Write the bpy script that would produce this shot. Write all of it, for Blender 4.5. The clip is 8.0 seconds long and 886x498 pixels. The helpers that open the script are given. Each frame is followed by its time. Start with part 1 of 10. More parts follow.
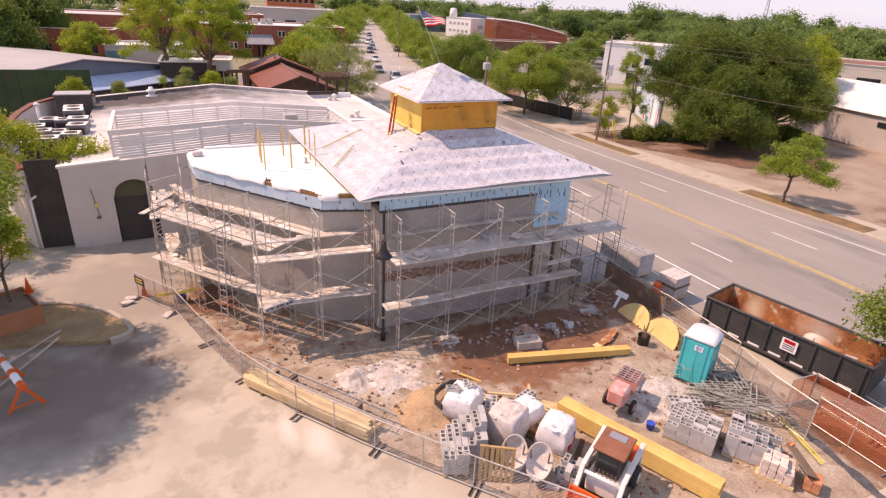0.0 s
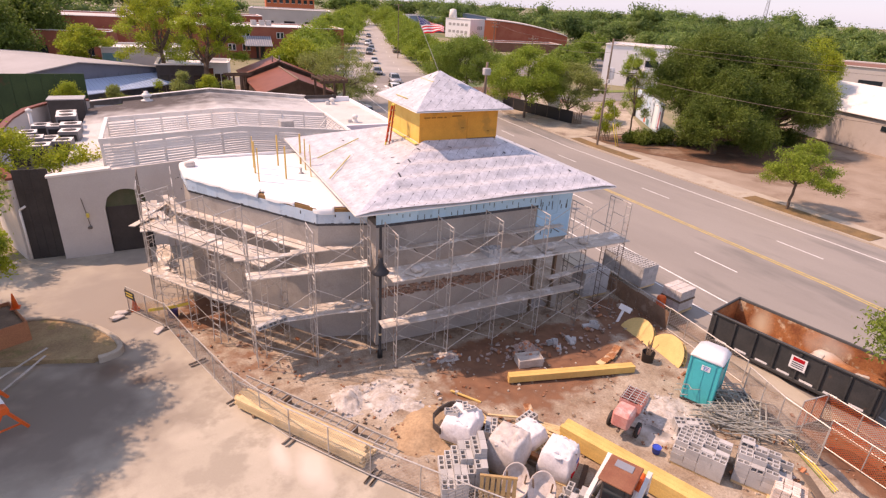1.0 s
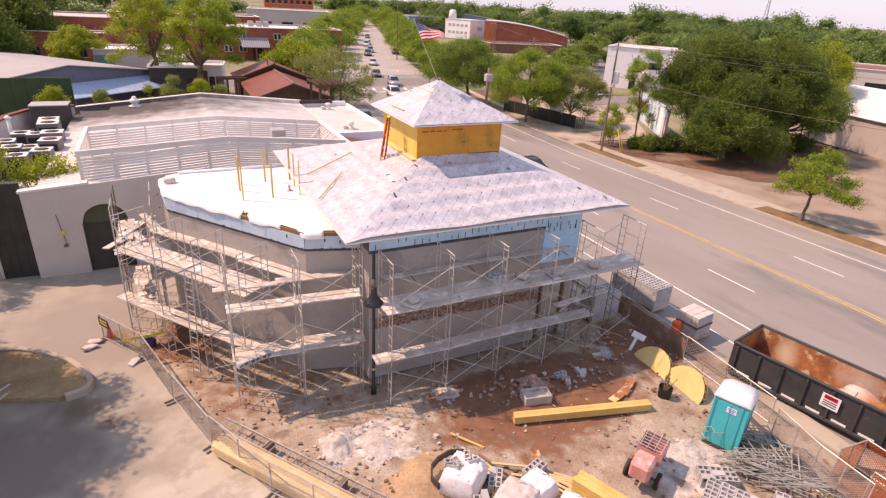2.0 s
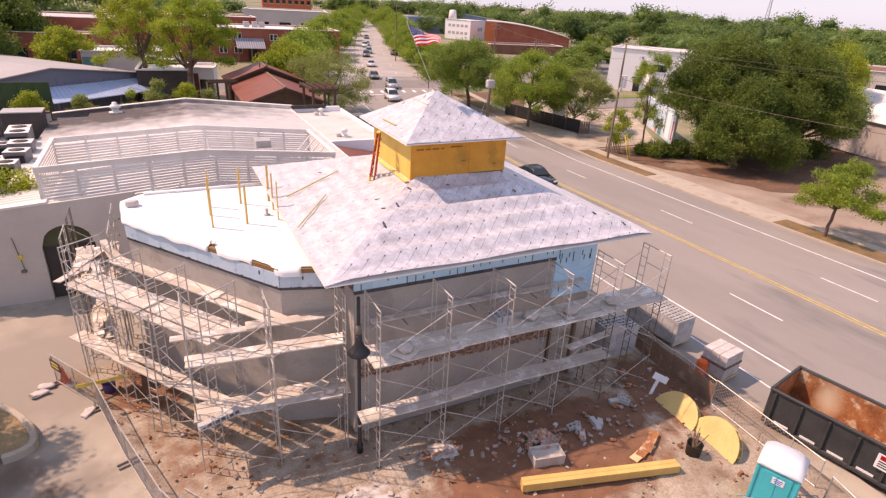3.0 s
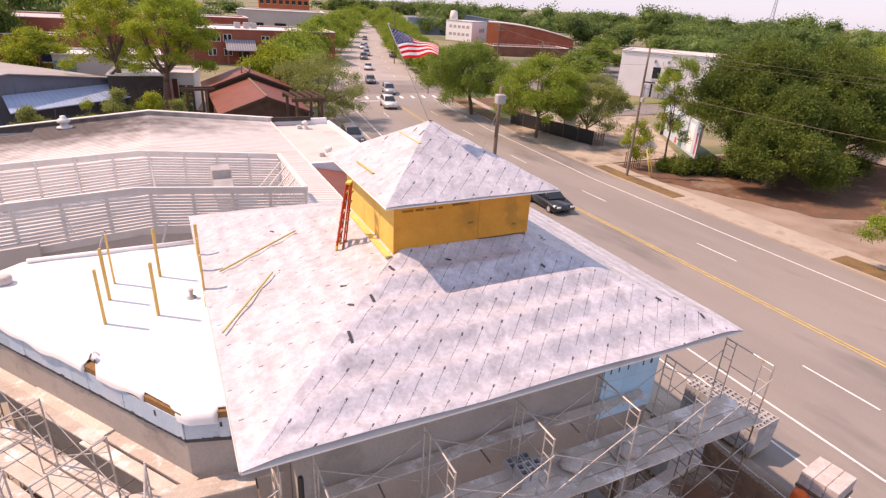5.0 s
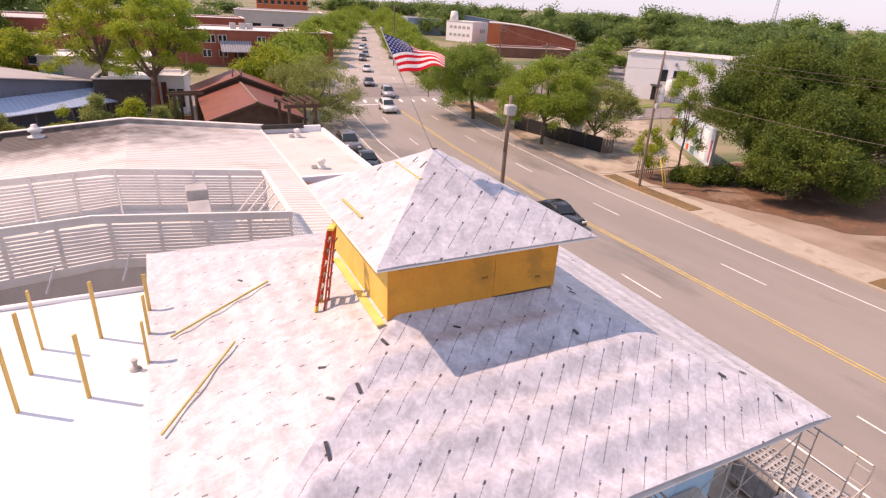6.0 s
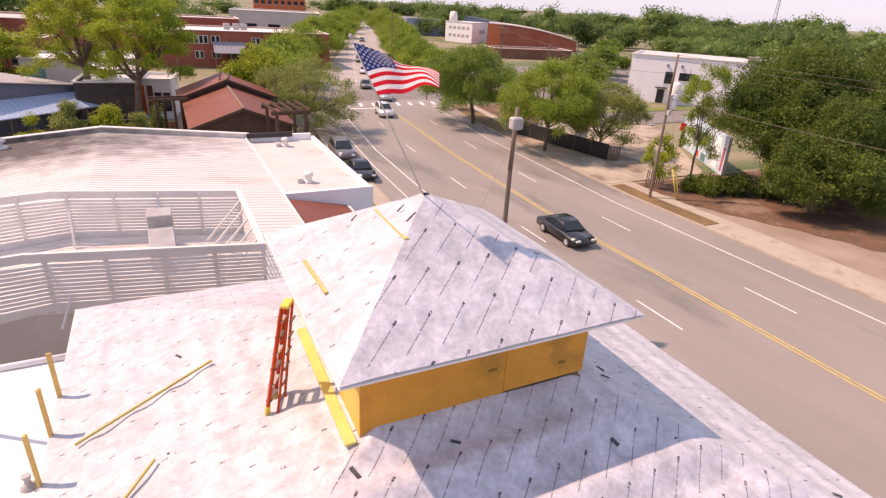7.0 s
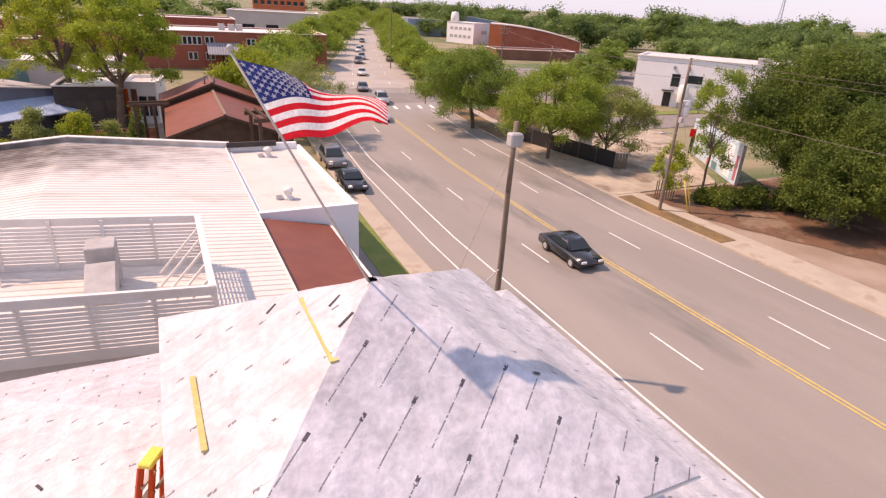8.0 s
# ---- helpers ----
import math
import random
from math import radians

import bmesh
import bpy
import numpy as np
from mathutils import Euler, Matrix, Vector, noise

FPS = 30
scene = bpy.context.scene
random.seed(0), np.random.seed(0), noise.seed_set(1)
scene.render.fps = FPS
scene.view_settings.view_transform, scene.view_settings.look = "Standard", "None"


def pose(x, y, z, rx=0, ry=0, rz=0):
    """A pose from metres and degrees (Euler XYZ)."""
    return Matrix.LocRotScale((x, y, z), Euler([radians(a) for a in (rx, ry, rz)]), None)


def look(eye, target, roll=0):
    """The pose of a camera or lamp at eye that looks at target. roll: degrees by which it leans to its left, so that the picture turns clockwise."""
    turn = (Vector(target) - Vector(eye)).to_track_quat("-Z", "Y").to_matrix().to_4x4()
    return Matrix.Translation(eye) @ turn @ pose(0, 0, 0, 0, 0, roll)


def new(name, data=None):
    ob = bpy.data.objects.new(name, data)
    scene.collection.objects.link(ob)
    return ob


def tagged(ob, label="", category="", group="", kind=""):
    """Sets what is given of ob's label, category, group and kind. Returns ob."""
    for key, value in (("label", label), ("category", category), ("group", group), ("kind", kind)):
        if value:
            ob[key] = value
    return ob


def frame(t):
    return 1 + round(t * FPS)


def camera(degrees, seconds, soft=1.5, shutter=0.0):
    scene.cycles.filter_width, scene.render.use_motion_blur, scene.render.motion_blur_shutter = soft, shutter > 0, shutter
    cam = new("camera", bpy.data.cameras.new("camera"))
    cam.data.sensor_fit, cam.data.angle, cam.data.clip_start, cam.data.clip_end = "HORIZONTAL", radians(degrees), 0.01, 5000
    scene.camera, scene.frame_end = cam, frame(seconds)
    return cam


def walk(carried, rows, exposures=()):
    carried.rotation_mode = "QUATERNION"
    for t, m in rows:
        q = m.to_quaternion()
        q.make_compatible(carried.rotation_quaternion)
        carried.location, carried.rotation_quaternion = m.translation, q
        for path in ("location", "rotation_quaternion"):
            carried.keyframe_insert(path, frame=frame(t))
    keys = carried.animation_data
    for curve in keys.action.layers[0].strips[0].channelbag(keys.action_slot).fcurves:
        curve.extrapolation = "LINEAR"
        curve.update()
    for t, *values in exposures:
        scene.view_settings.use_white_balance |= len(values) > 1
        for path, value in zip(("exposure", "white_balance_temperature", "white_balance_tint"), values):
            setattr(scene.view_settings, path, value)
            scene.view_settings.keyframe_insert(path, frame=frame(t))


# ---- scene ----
cam = camera(76.5, 8.0, soft=1.3)
METRES, EYE, TILT, LEAN, TURN = 23.3, 13.6, 0.0, 0.0, -27.1
ROWS = [
    (0.0, 0.0, 0.0, 0.0, 1.26, -23.82, -2.86),
    (0.5, 0.0003, 0.0127, 0.0049, 1.23, -23.81, -2.88),
    (1.0, 0.0002, 0.0383, 0.0116, 1.22, -23.8, -2.88),
    (1.5, -0.0008, 0.0795, 0.0176, 1.2, -23.79, -2.91),
    (3.0, 0.0, 0.2643, 0.0184, 1.2, -23.77, -2.95),
    (3.5, 0.0033, 0.341, 0.016, 1.2, -23.74, -2.96),
    (4.0, 0.0029, 0.4172, 0.0141, 1.23, -23.73, -2.97),
    (4.5, 0.0011, 0.4916, 0.0126, 1.28, -23.72, -2.98),
    (6.0, -0.0128, 0.7089, 0.009, 1.29, -23.66, -3.04),
    (6.5, -0.0146, 0.7802, 0.0088, 1.29, -23.65, -3.05),
    (7.0, -0.0122, 0.8515, 0.0077, 1.23, -23.63, -3.07),
    (7.5, -0.006, 0.9225, 0.0066, 1.25, -23.62, -3.06),
    (8.0, 0.0079, 0.9953, 0.0056, 1.48, -23.6, -3.08),
]
walk(cam, [(t, pose(0, 0, EYE, TILT, LEAN, TURN) @ pose(METRES * x, METRES * y, METRES * z, 90 + pitch, roll, yaw)) for t, x, y, z, yaw, pitch, roll in ROWS],
     exposures=[(0.0, 0.42, 8000, 36), (8.0, 0.42, 8000, 36)])

# ---- light: a high, slightly hazy sun behind the building ----
SUN_EL, SUN_AZ = 52.0, 145.5      # azimuth counted from +x towards +y
world = bpy.data.worlds.new("sky")
scene.world = world
world.use_nodes = True
wn = world.node_tree
wn.nodes.clear()
sky = wn.nodes.new("ShaderNodeTexSky")
sky.sky_type = "NISHITA"
sky.sun_disc = False
sky.sun_elevation = radians(SUN_EL)
sky.sun_rotation = radians(90 - SUN_AZ)
sky.air_density, sky.dust_density, sky.ozone_density, sky.altitude = 1.0, 0.35, 1.0, 20
bgn = wn.nodes.new("ShaderNodeBackground")
bgn.inputs["Strength"].default_value = 0.15
won = wn.nodes.new("ShaderNodeOutputWorld")
veil = wn.nodes.new("ShaderNodeMix")      # thin even haze over the whole sky
veil.data_type = "RGBA"
veil.inputs[0].default_value = 0.72
veil.inputs[7].default_value = (2.72, 3.8, 5.45, 1)
wn.links.new(sky.outputs[0], veil.inputs[6])
wn.links.new(veil.outputs[2], bgn.inputs["Color"])
wn.links.new(bgn.outputs[0], won.inputs["Surface"])

sun_data = bpy.data.lights.new("sun", "SUN")
sun_data.energy, sun_data.angle, sun_data.color = 3.5, radians(0.9), (1.0, 0.862, 0.70)
sun = new("sun", sun_data)
sdir = Vector((math.cos(radians(SUN_EL)) * math.cos(radians(SUN_AZ)), math.cos(radians(SUN_EL)) * math.sin(radians(SUN_AZ)), math.sin(radians(SUN_EL))))
sun.matrix_world = look(tuple(sdir * 60), (0, 0, 0))

# ---- helpers for building ----
RND = random.Random(7)


def ground_z(y):
    """The ground falls gently beyond the site and levels out."""
    return -0.025 * min(max(y - 17.0, 0.0), 35.0)


def mesh_from(name, verts, faces, material, smooth=False):
    me = bpy.data.meshes.new(name)
    me.from_pydata([tuple(v) for v in verts], [], faces)
    me.materials.append(material)
    if smooth:
        me.shade_smooth()
    me.update()
    return me


def mesh_bm(name, bm, material, smooth=False):
    me = bpy.data.meshes.new(name)
    bmesh.ops.recalc_face_normals(bm, faces=bm.faces)
    bm.to_mesh(me)
    bm.free()
    for m in (material if isinstance(material, (list, tuple)) else [material]):
        me.materials.append(m)
    if smooth:
        me.shade_smooth()
    return me


def thing(name, label, category, loc=(0, 0, 0), rz=0.0, group="", kind=""):
    ob = new(name)
    ob.matrix_basis = pose(loc[0], loc[1], loc[2], 0, 0, rz)
    return tagged(ob, label, category, group, kind)


def part(name, bm, material, parent, label="", smooth=False):
    """One bmesh (or finished mesh) as one mesh object under a thing or a part."""
    me = bm if isinstance(bm, bpy.types.Mesh) else mesh_bm(name, bm, material, smooth)
    ob = new(name, me)
    ob.parent = parent
    if label:
        ob["label"] = label
    return ob


def place(name, me, parent, m):
    """One more object on a shared mesh."""
    ob = new(name, me)
    ob.parent = parent
    ob.matrix_basis = m
    return ob


def single(name, bm, material, label, category, loc=(0, 0, 0), rz=0.0, group="", kind="", smooth=False):
    """A thing that is one mesh."""
    me = bm if isinstance(bm, bpy.types.Mesh) else mesh_bm(name, bm, material, smooth)
    ob = new(name, me)
    ob.matrix_basis = pose(loc[0], loc[1], loc[2], 0, 0, rz)
    return tagged(ob, label, category, group, kind)


def box(bm, x, y, z, sx, sy, sz, m=None, bevel=0.0, mi=0):
    """A box by its centre and size; m turns or moves it afterwards."""
    vs = [bm.verts.new((x + a * sx / 2, y + b * sy / 2, z + c * sz / 2)) for a in (-1, 1) for b in (-1, 1) for c in (-1, 1)]
    fs = [bm.faces.new([vs[i] for i in f]) for f in ((0, 1, 3, 2), (4, 6, 7, 5), (0, 4, 5, 1), (2, 3, 7, 6), (0, 2, 6, 4), (1, 5, 7, 3))]
    for f in fs:
        f.material_index = mi
    if m is not None:
        bmesh.ops.transform(bm, matrix=m, verts=vs)
    if bevel:
        es = list({e for f in fs for e in f.edges})
        bmesh.ops.bevel(bm, geom=es, offset=bevel, segments=1, affect="EDGES")
    return vs


def tube(bm, p, q, r, r2=None, n=6, caps=True, mi=0):
    p, q = Vector(p), Vector(q)
    r2 = r if r2 is None else r2
    d = (q - p).normalized()
    a = d.orthogonal().normalized()
    b = d.cross(a)
    lo, hi = [], []
    for i in range(n):
        t = 2 * math.pi * i / n
        o = a * math.cos(t) + b * math.sin(t)
        lo.append(bm.verts.new(p + o * r))
        hi.append(bm.verts.new(q + o * r2))
    for i in range(n):
        f = bm.faces.new((lo[i], lo[(i + 1) % n], hi[(i + 1) % n], hi[i]))
        f.material_index = mi
        f.smooth = n > 6
    if caps:
        bm.faces.new(lo[::-1]).material_index = mi
        bm.faces.new(hi).material_index = mi


def sweep(bm, pts, r, n=4):
    """One unbroken thin tube along a line of points."""
    rings = []
    for i, p in enumerate(pts):
        d = (pts[min(i + 1, len(pts) - 1)] - pts[max(i - 1, 0)]).normalized()
        a = d.cross(Vector((0, 0, 1))).normalized()
        b = d.cross(a)
        rings.append([bm.verts.new(p + (a * math.cos(2 * math.pi * k / n) + b * math.sin(2 * math.pi * k / n)) * r) for k in range(n)])
    for u, v in zip(rings, rings[1:]):
        for k in range(n):
            bm.faces.new((u[k], u[(k + 1) % n], v[(k + 1) % n], v[k]))


def lathe(bm, prof, n=16, x=0.0, y=0.0, mi=0, smooth=True):
    """Turns a profile of (radius, z) about an upright axis."""
    rings = []
    for r, z in prof:
        rings.append([bm.verts.new((x + r * math.cos(2 * math.pi * i / n), y + r * math.sin(2 * math.pi * i / n), z)) for i in range(n)])
    for a, b in zip(rings, rings[1:]):
        for i in range(n):
            f = bm.faces.new((a[i], a[(i + 1) % n], b[(i + 1) % n], b[i]))
            f.smooth, f.material_index = smooth, mi
    bm.faces.new(rings[0][::-1]).material_index = mi
    bm.faces.new(rings[-1]).material_index = mi


def prism(bm, pts, z0, z1, m=None, mi=0):
    """An upright prism on a plan of (x, y) points."""
    lo = [bm.verts.new((x, y, z0)) for x, y in pts]
    hi = [bm.verts.new((x, y, z1)) for x, y in pts]
    n = len(pts)
    fs = [bm.faces.new(lo[::-1]), bm.faces.new(hi)]
    for i in range(n):
        fs.append(bm.faces.new((lo[i], lo[(i + 1) % n], hi[(i + 1) % n], hi[i])))
    for f in fs:
        f.material_index = mi
    if m is not None:
        bmesh.ops.transform(bm, matrix=m, verts=lo + hi)


def bar(bm, p, q, w, h, mi=0):
    """A square-edged bar from p to q, w wide (level) and h high."""
    p, q = Vector(p), Vector(q)
    d = (q - p).normalized()
    s = d.cross(Vector((0, 0, 1)))
    s = s.normalized() if s.length > 1e-4 else Vector((1, 0, 0))
    u = s.cross(d)
    vs = [bm.verts.new(e + s * a * w / 2 + u * b * h / 2) for e in (p, q) for a in (-1, 1) for b in (-1, 1)]
    for f in ((0, 1, 3, 2), (4, 6, 7, 5), (0, 4, 5, 1), (2, 3, 7, 6), (0, 2, 6, 4), (1, 5, 7, 3)):
        bm.faces.new([vs[i] for i in f]).material_index = mi


def lumpy(bm, sx, sy, sz, seed=0, rough=0.12, seg=14, rings=8, power=0.6, lift=True):
    """A sagging, rounded block (sacks, heaps): a superellipsoid with noise."""
    rows = []
    for j in range(rings + 1):
        ph = -math.pi / 2 + math.pi * j / rings
        row = []
        for i in range(seg):
            th = 2 * math.pi * i / seg
            cx = math.copysign(abs(math.cos(th)) ** power, math.cos(th)) * abs(math.cos(ph)) ** power
            cy = math.copysign(abs(math.sin(th)) ** power, math.sin(th)) * abs(math.cos(ph)) ** power
            cz = math.copysign(abs(math.sin(ph)) ** power, math.sin(ph))
            k = 1 + rough * noise.noise(Vector((cx * 1.7 + seed * 3.1, cy * 1.7, cz * 1.7 + seed)))
            row.append(bm.verts.new((cx * sx / 2 * k, cy * sy / 2 * k, max((cz * k * 0.5 + (0.5 if lift else 0)) * sz, 0 if lift else -9))))
        rows.append(row)
    for a, b in zip(rows, rows[1:]):
        for i in range(seg):
            try:
                f = bm.faces.new((a[i], a[(i + 1) % seg], b[(i + 1) % seg], b[i]))
                f.smooth = True
            except ValueError:
                pass
    bmesh.ops.remove_doubles(bm, verts=bm.verts, dist=0.002)


def chain_link(bm, w, h, step=0.11, r=0.004, z0=0.05):
    """Crossed wires in the plane y = 0, clipped to the panel."""
    for sgn in (1, -1):
        c = -h
        while c < w + h:
            pts = []
            for x, z in ((0, None), (w, None), (None, 0), (None, h)):
                if x is not None:
                    z = (x - c) * sgn if sgn > 0 else (c + h - x)
                    if -1e-6 <= z <= h:
                        pts.append((x, z))
                else:
                    x = c + z if sgn > 0 else c + h - z
                    if -1e-6 <= x <= w:
                        pts.append((x, z))
            if len(pts) >= 2:
                pts.sort()
                a, b = pts[0], pts[-1]
                if abs(a[0] - b[0]) > 0.02:
                    tube(bm, (a[0], 0.004 * sgn, a[1] + z0), (b[0], 0.004 * sgn, b[1] + z0), r, n=3, caps=False)
            c += step

# ---- materials ----
def mat(name, c1, c2=None, scale=1.0, rough=0.8, bump=0.15, bscale=25.0, metal=0.0, rand=0.0, fine=0.18, stain=None, stain_scale=0.35, stain_at=0.56, stretch=None, island=False, spec=0.4):
    """Two colours mixed by a broad noise, a fine grain, optional stains, grain relief and a random tone from piece to piece."""
    m = bpy.data.materials.new(name)
    m.use_nodes = True
    nt = m.node_tree
    n, ln = nt.nodes, nt.links
    bs = n["Principled BSDF"]
    bs.inputs["Roughness"].default_value, bs.inputs["Metallic"].default_value = rough, metal
    bs.inputs["Specular IOR Level"].default_value = spec
    geo = n.new("ShaderNodeNewGeometry")
    vec = geo.outputs["Position"]
    if stretch:
        mp = n.new("ShaderNodeMapping")
        mp.inputs["Scale"].default_value = stretch
        ln.new(vec, mp.inputs["Vector"])
        vec = mp.outputs[0]

    def nz(sc, detail=4.0, ro=0.6):
        t = n.new("ShaderNodeTexNoise")
        t.inputs["Scale"].default_value, t.inputs["Detail"].default_value, t.inputs["Roughness"].default_value = sc, detail, ro
        ln.new(vec, t.inputs["Vector"])
        return t.outputs["Fac"]

    def rng(val, a, b, c=0.0, d=1.0):
        t = n.new("ShaderNodeMapRange")
        for k, v in zip(("From Min", "From Max", "To Min", "To Max"), (a, b, c, d)):
            t.inputs[k].default_value = v
        ln.new(val, t.inputs["Value"])
        return t.outputs[0]

    def mix(f, a, b, mode="MIX"):
        t = n.new("ShaderNodeMix")
        t.data_type, t.blend_type = "RGBA", mode
        for s, v in ((t.inputs[0], f), (t.inputs[6], a), (t.inputs[7], b)):
            if hasattr(v, "is_linked"):
                ln.new(v, s)
            else:
                s.default_value = v if not isinstance(v, tuple) else (*v[:3], 1.0)
        return t.outputs[2]
    c2 = c2 or tuple(v * 0.8 for v in c1)
    col = mix(rng(nz(scale), 0.35, 0.65), tuple(c1), tuple(c2))
    if stain:
        col = mix(rng(nz(stain_scale, 5.0, 0.65), stain_at, stain_at + 0.1), col, tuple(stain))
    grain = nz(bscale, 3.0)
    if fine:
        g = rng(grain, 0.25, 0.75, 1 - fine, 1 + fine)
        hs = n.new("ShaderNodeHueSaturation")
        ln.new(g, hs.inputs["Value"])
        ln.new(col, hs.inputs["Color"])
        col = hs.outputs[0]
    if rand:
        src = geo.outputs["Random Per Island"] if island else n.new("ShaderNodeObjectInfo").outputs["Random"]
        hs = n.new("ShaderNodeHueSaturation")
        ln.new(rng(src, 0, 1, 1 - rand, 1 + rand), hs.inputs["Value"])
        ln.new(col, hs.inputs["Color"])
        col = hs.outputs[0]
    ln.new(col, bs.inputs["Base Color"])
    if bump:
        b = n.new("ShaderNodeBump")
        b.inputs["Strength"].default_value, b.inputs["Distance"].default_value = bump, 0.02
        ln.new(grain, b.inputs["Height"])
        ln.new(b.outputs[0], bs.inputs["Normal"])
    return m


def felt(name, angle, strength, tint, spacing=0.60, dash=0.72, mottle=1.0, thin=0.75):
    """White roofing felt with rows of printed dashes, in metres of the slope (uv), wrinkled and a little dirty."""
    m = mat(name, tint, tuple(v * 0.87 for v in tint), scale=1.1, rough=0.5, spec=0.5, bump=0.7, bscale=5.0, fine=0.10, stain=tuple(v * 0.78 for v in tint), stain_scale=1.3, stain_at=0.55)
    nt = m.node_tree
    n, ln = nt.nodes, nt.links
    bs = n["Principled BSDF"]
    base = bs.inputs["Base Color"].links[0].from_socket
    uv = n.new("ShaderNodeUVMap")
    uv.uv_map = "slope"
    mp = n.new("ShaderNodeMapping")
    mp.inputs["Rotation"].default_value = (0, 0, radians(angle))
    ln.new(uv.outputs[0], mp.inputs["Vector"])
    sp = n.new("ShaderNodeSeparateXYZ")
    ln.new(mp.outputs[0], sp.inputs[0])

    def op(kind, a, b=None):
        t = n.new("ShaderNodeMath")
        t.operation = kind
        for s, v in zip(t.inputs, (a, b)):
            if v is None:
                continue
            if hasattr(v, "is_linked"):
                ln.new(v, s)
            else:
                s.default_value = v
        return t.outputs[0]
    row = op("DIVIDE", sp.outputs[1], spacing * 0.707)
    cell = op("FLOOR", row)
    inrow = op("ABSOLUTE", op("SUBTRACT", op("FRACT", row), 0.5))
    along = op("FRACT", op("ADD", op("DIVIDE", sp.outputs[0], 1.12), op("MULTIPLY", cell, 0.37)))
    line = op("MULTIPLY", op("LESS_THAN", inrow, 0.022), op("LESS_THAN", along, dash))
    tab = op("MULTIPLY", op("LESS_THAN", inrow, 0.055), op("MULTIPLY", op("LESS_THAN", along, dash + 0.02), op("GREATER_THAN", along, dash - 0.065)))
    bits = n.new("ShaderNodeTexNoise")
    bits.inputs["Scale"].default_value = 26.0
    ln.new(uv.outputs[0], bits.inputs["Vector"])
    gate = op("GREATER_THAN", bits.outputs["Fac"], 0.42)
    f = op("MULTIPLY", op("MULTIPLY", op("MAXIMUM", op("MULTIPLY", line, thin), tab), gate), strength)
    mx = n.new("ShaderNodeMix")
    mx.data_type = "RGBA"
    ln.new(f, mx.inputs[0])
    ln.new(base, mx.inputs[6])
    mx.inputs[7].default_value = (0.045, 0.045, 0.06, 1)
    # creases and scuffs of the paper face
    geo = n.new("ShaderNodeNewGeometry")
    val = None
    hts = []
    for sc, det, lo, hi, va, vb in ((3.2, 8.0, 0.36, 0.62, 1 - 0.14 * mottle, 1 + 0.04 * mottle), (13.0, 5.0, 0.34, 0.66, 1 - 0.10 * mottle, 1 + 0.05 * mottle)):
        nz = n.new("ShaderNodeTexNoise")
        nz.inputs["Scale"].default_value, nz.inputs["Detail"].default_value, nz.inputs["Distortion"].default_value = sc, det, 0.35
        ln.new(geo.outputs["Position"], nz.inputs["Vector"])
        rg = n.new("ShaderNodeMapRange")
        for k, v in zip(("From Min", "From Max", "To Min", "To Max"), (lo, hi, va, vb)):
            rg.inputs[k].default_value = v
        ln.new(nz.outputs["Fac"], rg.inputs["Value"])
        hts.append(nz.outputs["Fac"])
        val = rg.outputs[0] if val is None else op("MULTIPLY", val, rg.outputs[0])
    hs = n.new("ShaderNodeHueSaturation")
    ln.new(val, hs.inputs["Value"])
    ln.new(mx.outputs[2], hs.inputs["Color"])
    ln.new(hs.outputs[0], bs.inputs["Base Color"])
    bp = n.new("ShaderNodeBump")
    bp.inputs["Strength"].default_value, bp.inputs["Distance"].default_value = 0.55, 0.05
    ln.new(hts[0], bp.inputs["Height"])
    ln.new(bs.inputs["Normal"].links[0].from_socket, bp.inputs["Normal"])
    ln.new(bp.outputs[0], bs.inputs["Normal"])
    return m


def paint(name, c, rough=0.3, metal=0.0, coat=0.0, rand=0.0):
    m = mat(name, c, tuple(v * 0.92 for v in c), scale=3.0, rough=rough, bump=0.02, bscale=40, metal=metal, fine=0.06, rand=rand, spec=0.5)
    m.node_tree.nodes["Principled BSDF"].inputs["Coat Weight"].default_value = coat
    return m


def let_through(m, share):
    """Lets a share of the light pass through a thin leaf or cloth."""
    nt = m.node_tree
    bs = nt.nodes["Principled BSDF"]
    tr = nt.nodes.new("ShaderNodeBsdfTranslucent")
    mx = nt.nodes.new("ShaderNodeMixShader")
    mx.inputs[0].default_value = share
    nt.links.new(bs.inputs["Base Color"].links[0].from_socket, tr.inputs["Color"])
    nt.links.new(bs.outputs[0], mx.inputs[1])
    nt.links.new(tr.outputs[0], mx.inputs[2])
    nt.links.new(mx.outputs[0], nt.nodes["Material Output"].inputs["Surface"])
    return m


def cloth_mat(name, c1, c2):
    return let_through(mat(name, c1, c2, scale=2, rough=0.8, bump=0.05), 0.45)


def leafy(name, c1, c2, scale=0.5, rand=0.26):
    m = mat(name, c1, c2, scale=scale, rough=0.6, bump=0.0, bscale=3.0, fine=0.2, rand=rand, island=True)
    return let_through(m, 0.42)


M_GROUND = mat("open_ground", (0.20, 0.19, 0.10), (0.30, 0.25, 0.15), scale=0.05, bscale=6, fine=0.25, stain=(0.10, 0.14, 0.05), stain_scale=0.03, stain_at=0.5)
M_ROAD = mat("asphalt", (0.258, 0.231, 0.204), (0.303, 0.271, 0.239), scale=0.25, rough=0.7, spec=0.5, bscale=60, fine=0.12, bump=0.12, stain=(0.195, 0.18, 0.16), stain_scale=0.16, stain_at=0.55, stretch=(1, 0.25, 1))
M_SHEENROAD = mat("sheen_asphalt", (0.36, 0.325, 0.295), (0.42, 0.38, 0.345), scale=0.2, rough=0.75, bscale=50, fine=0.1, bump=0.1, stain=(0.30, 0.27, 0.25), stain_scale=0.12)
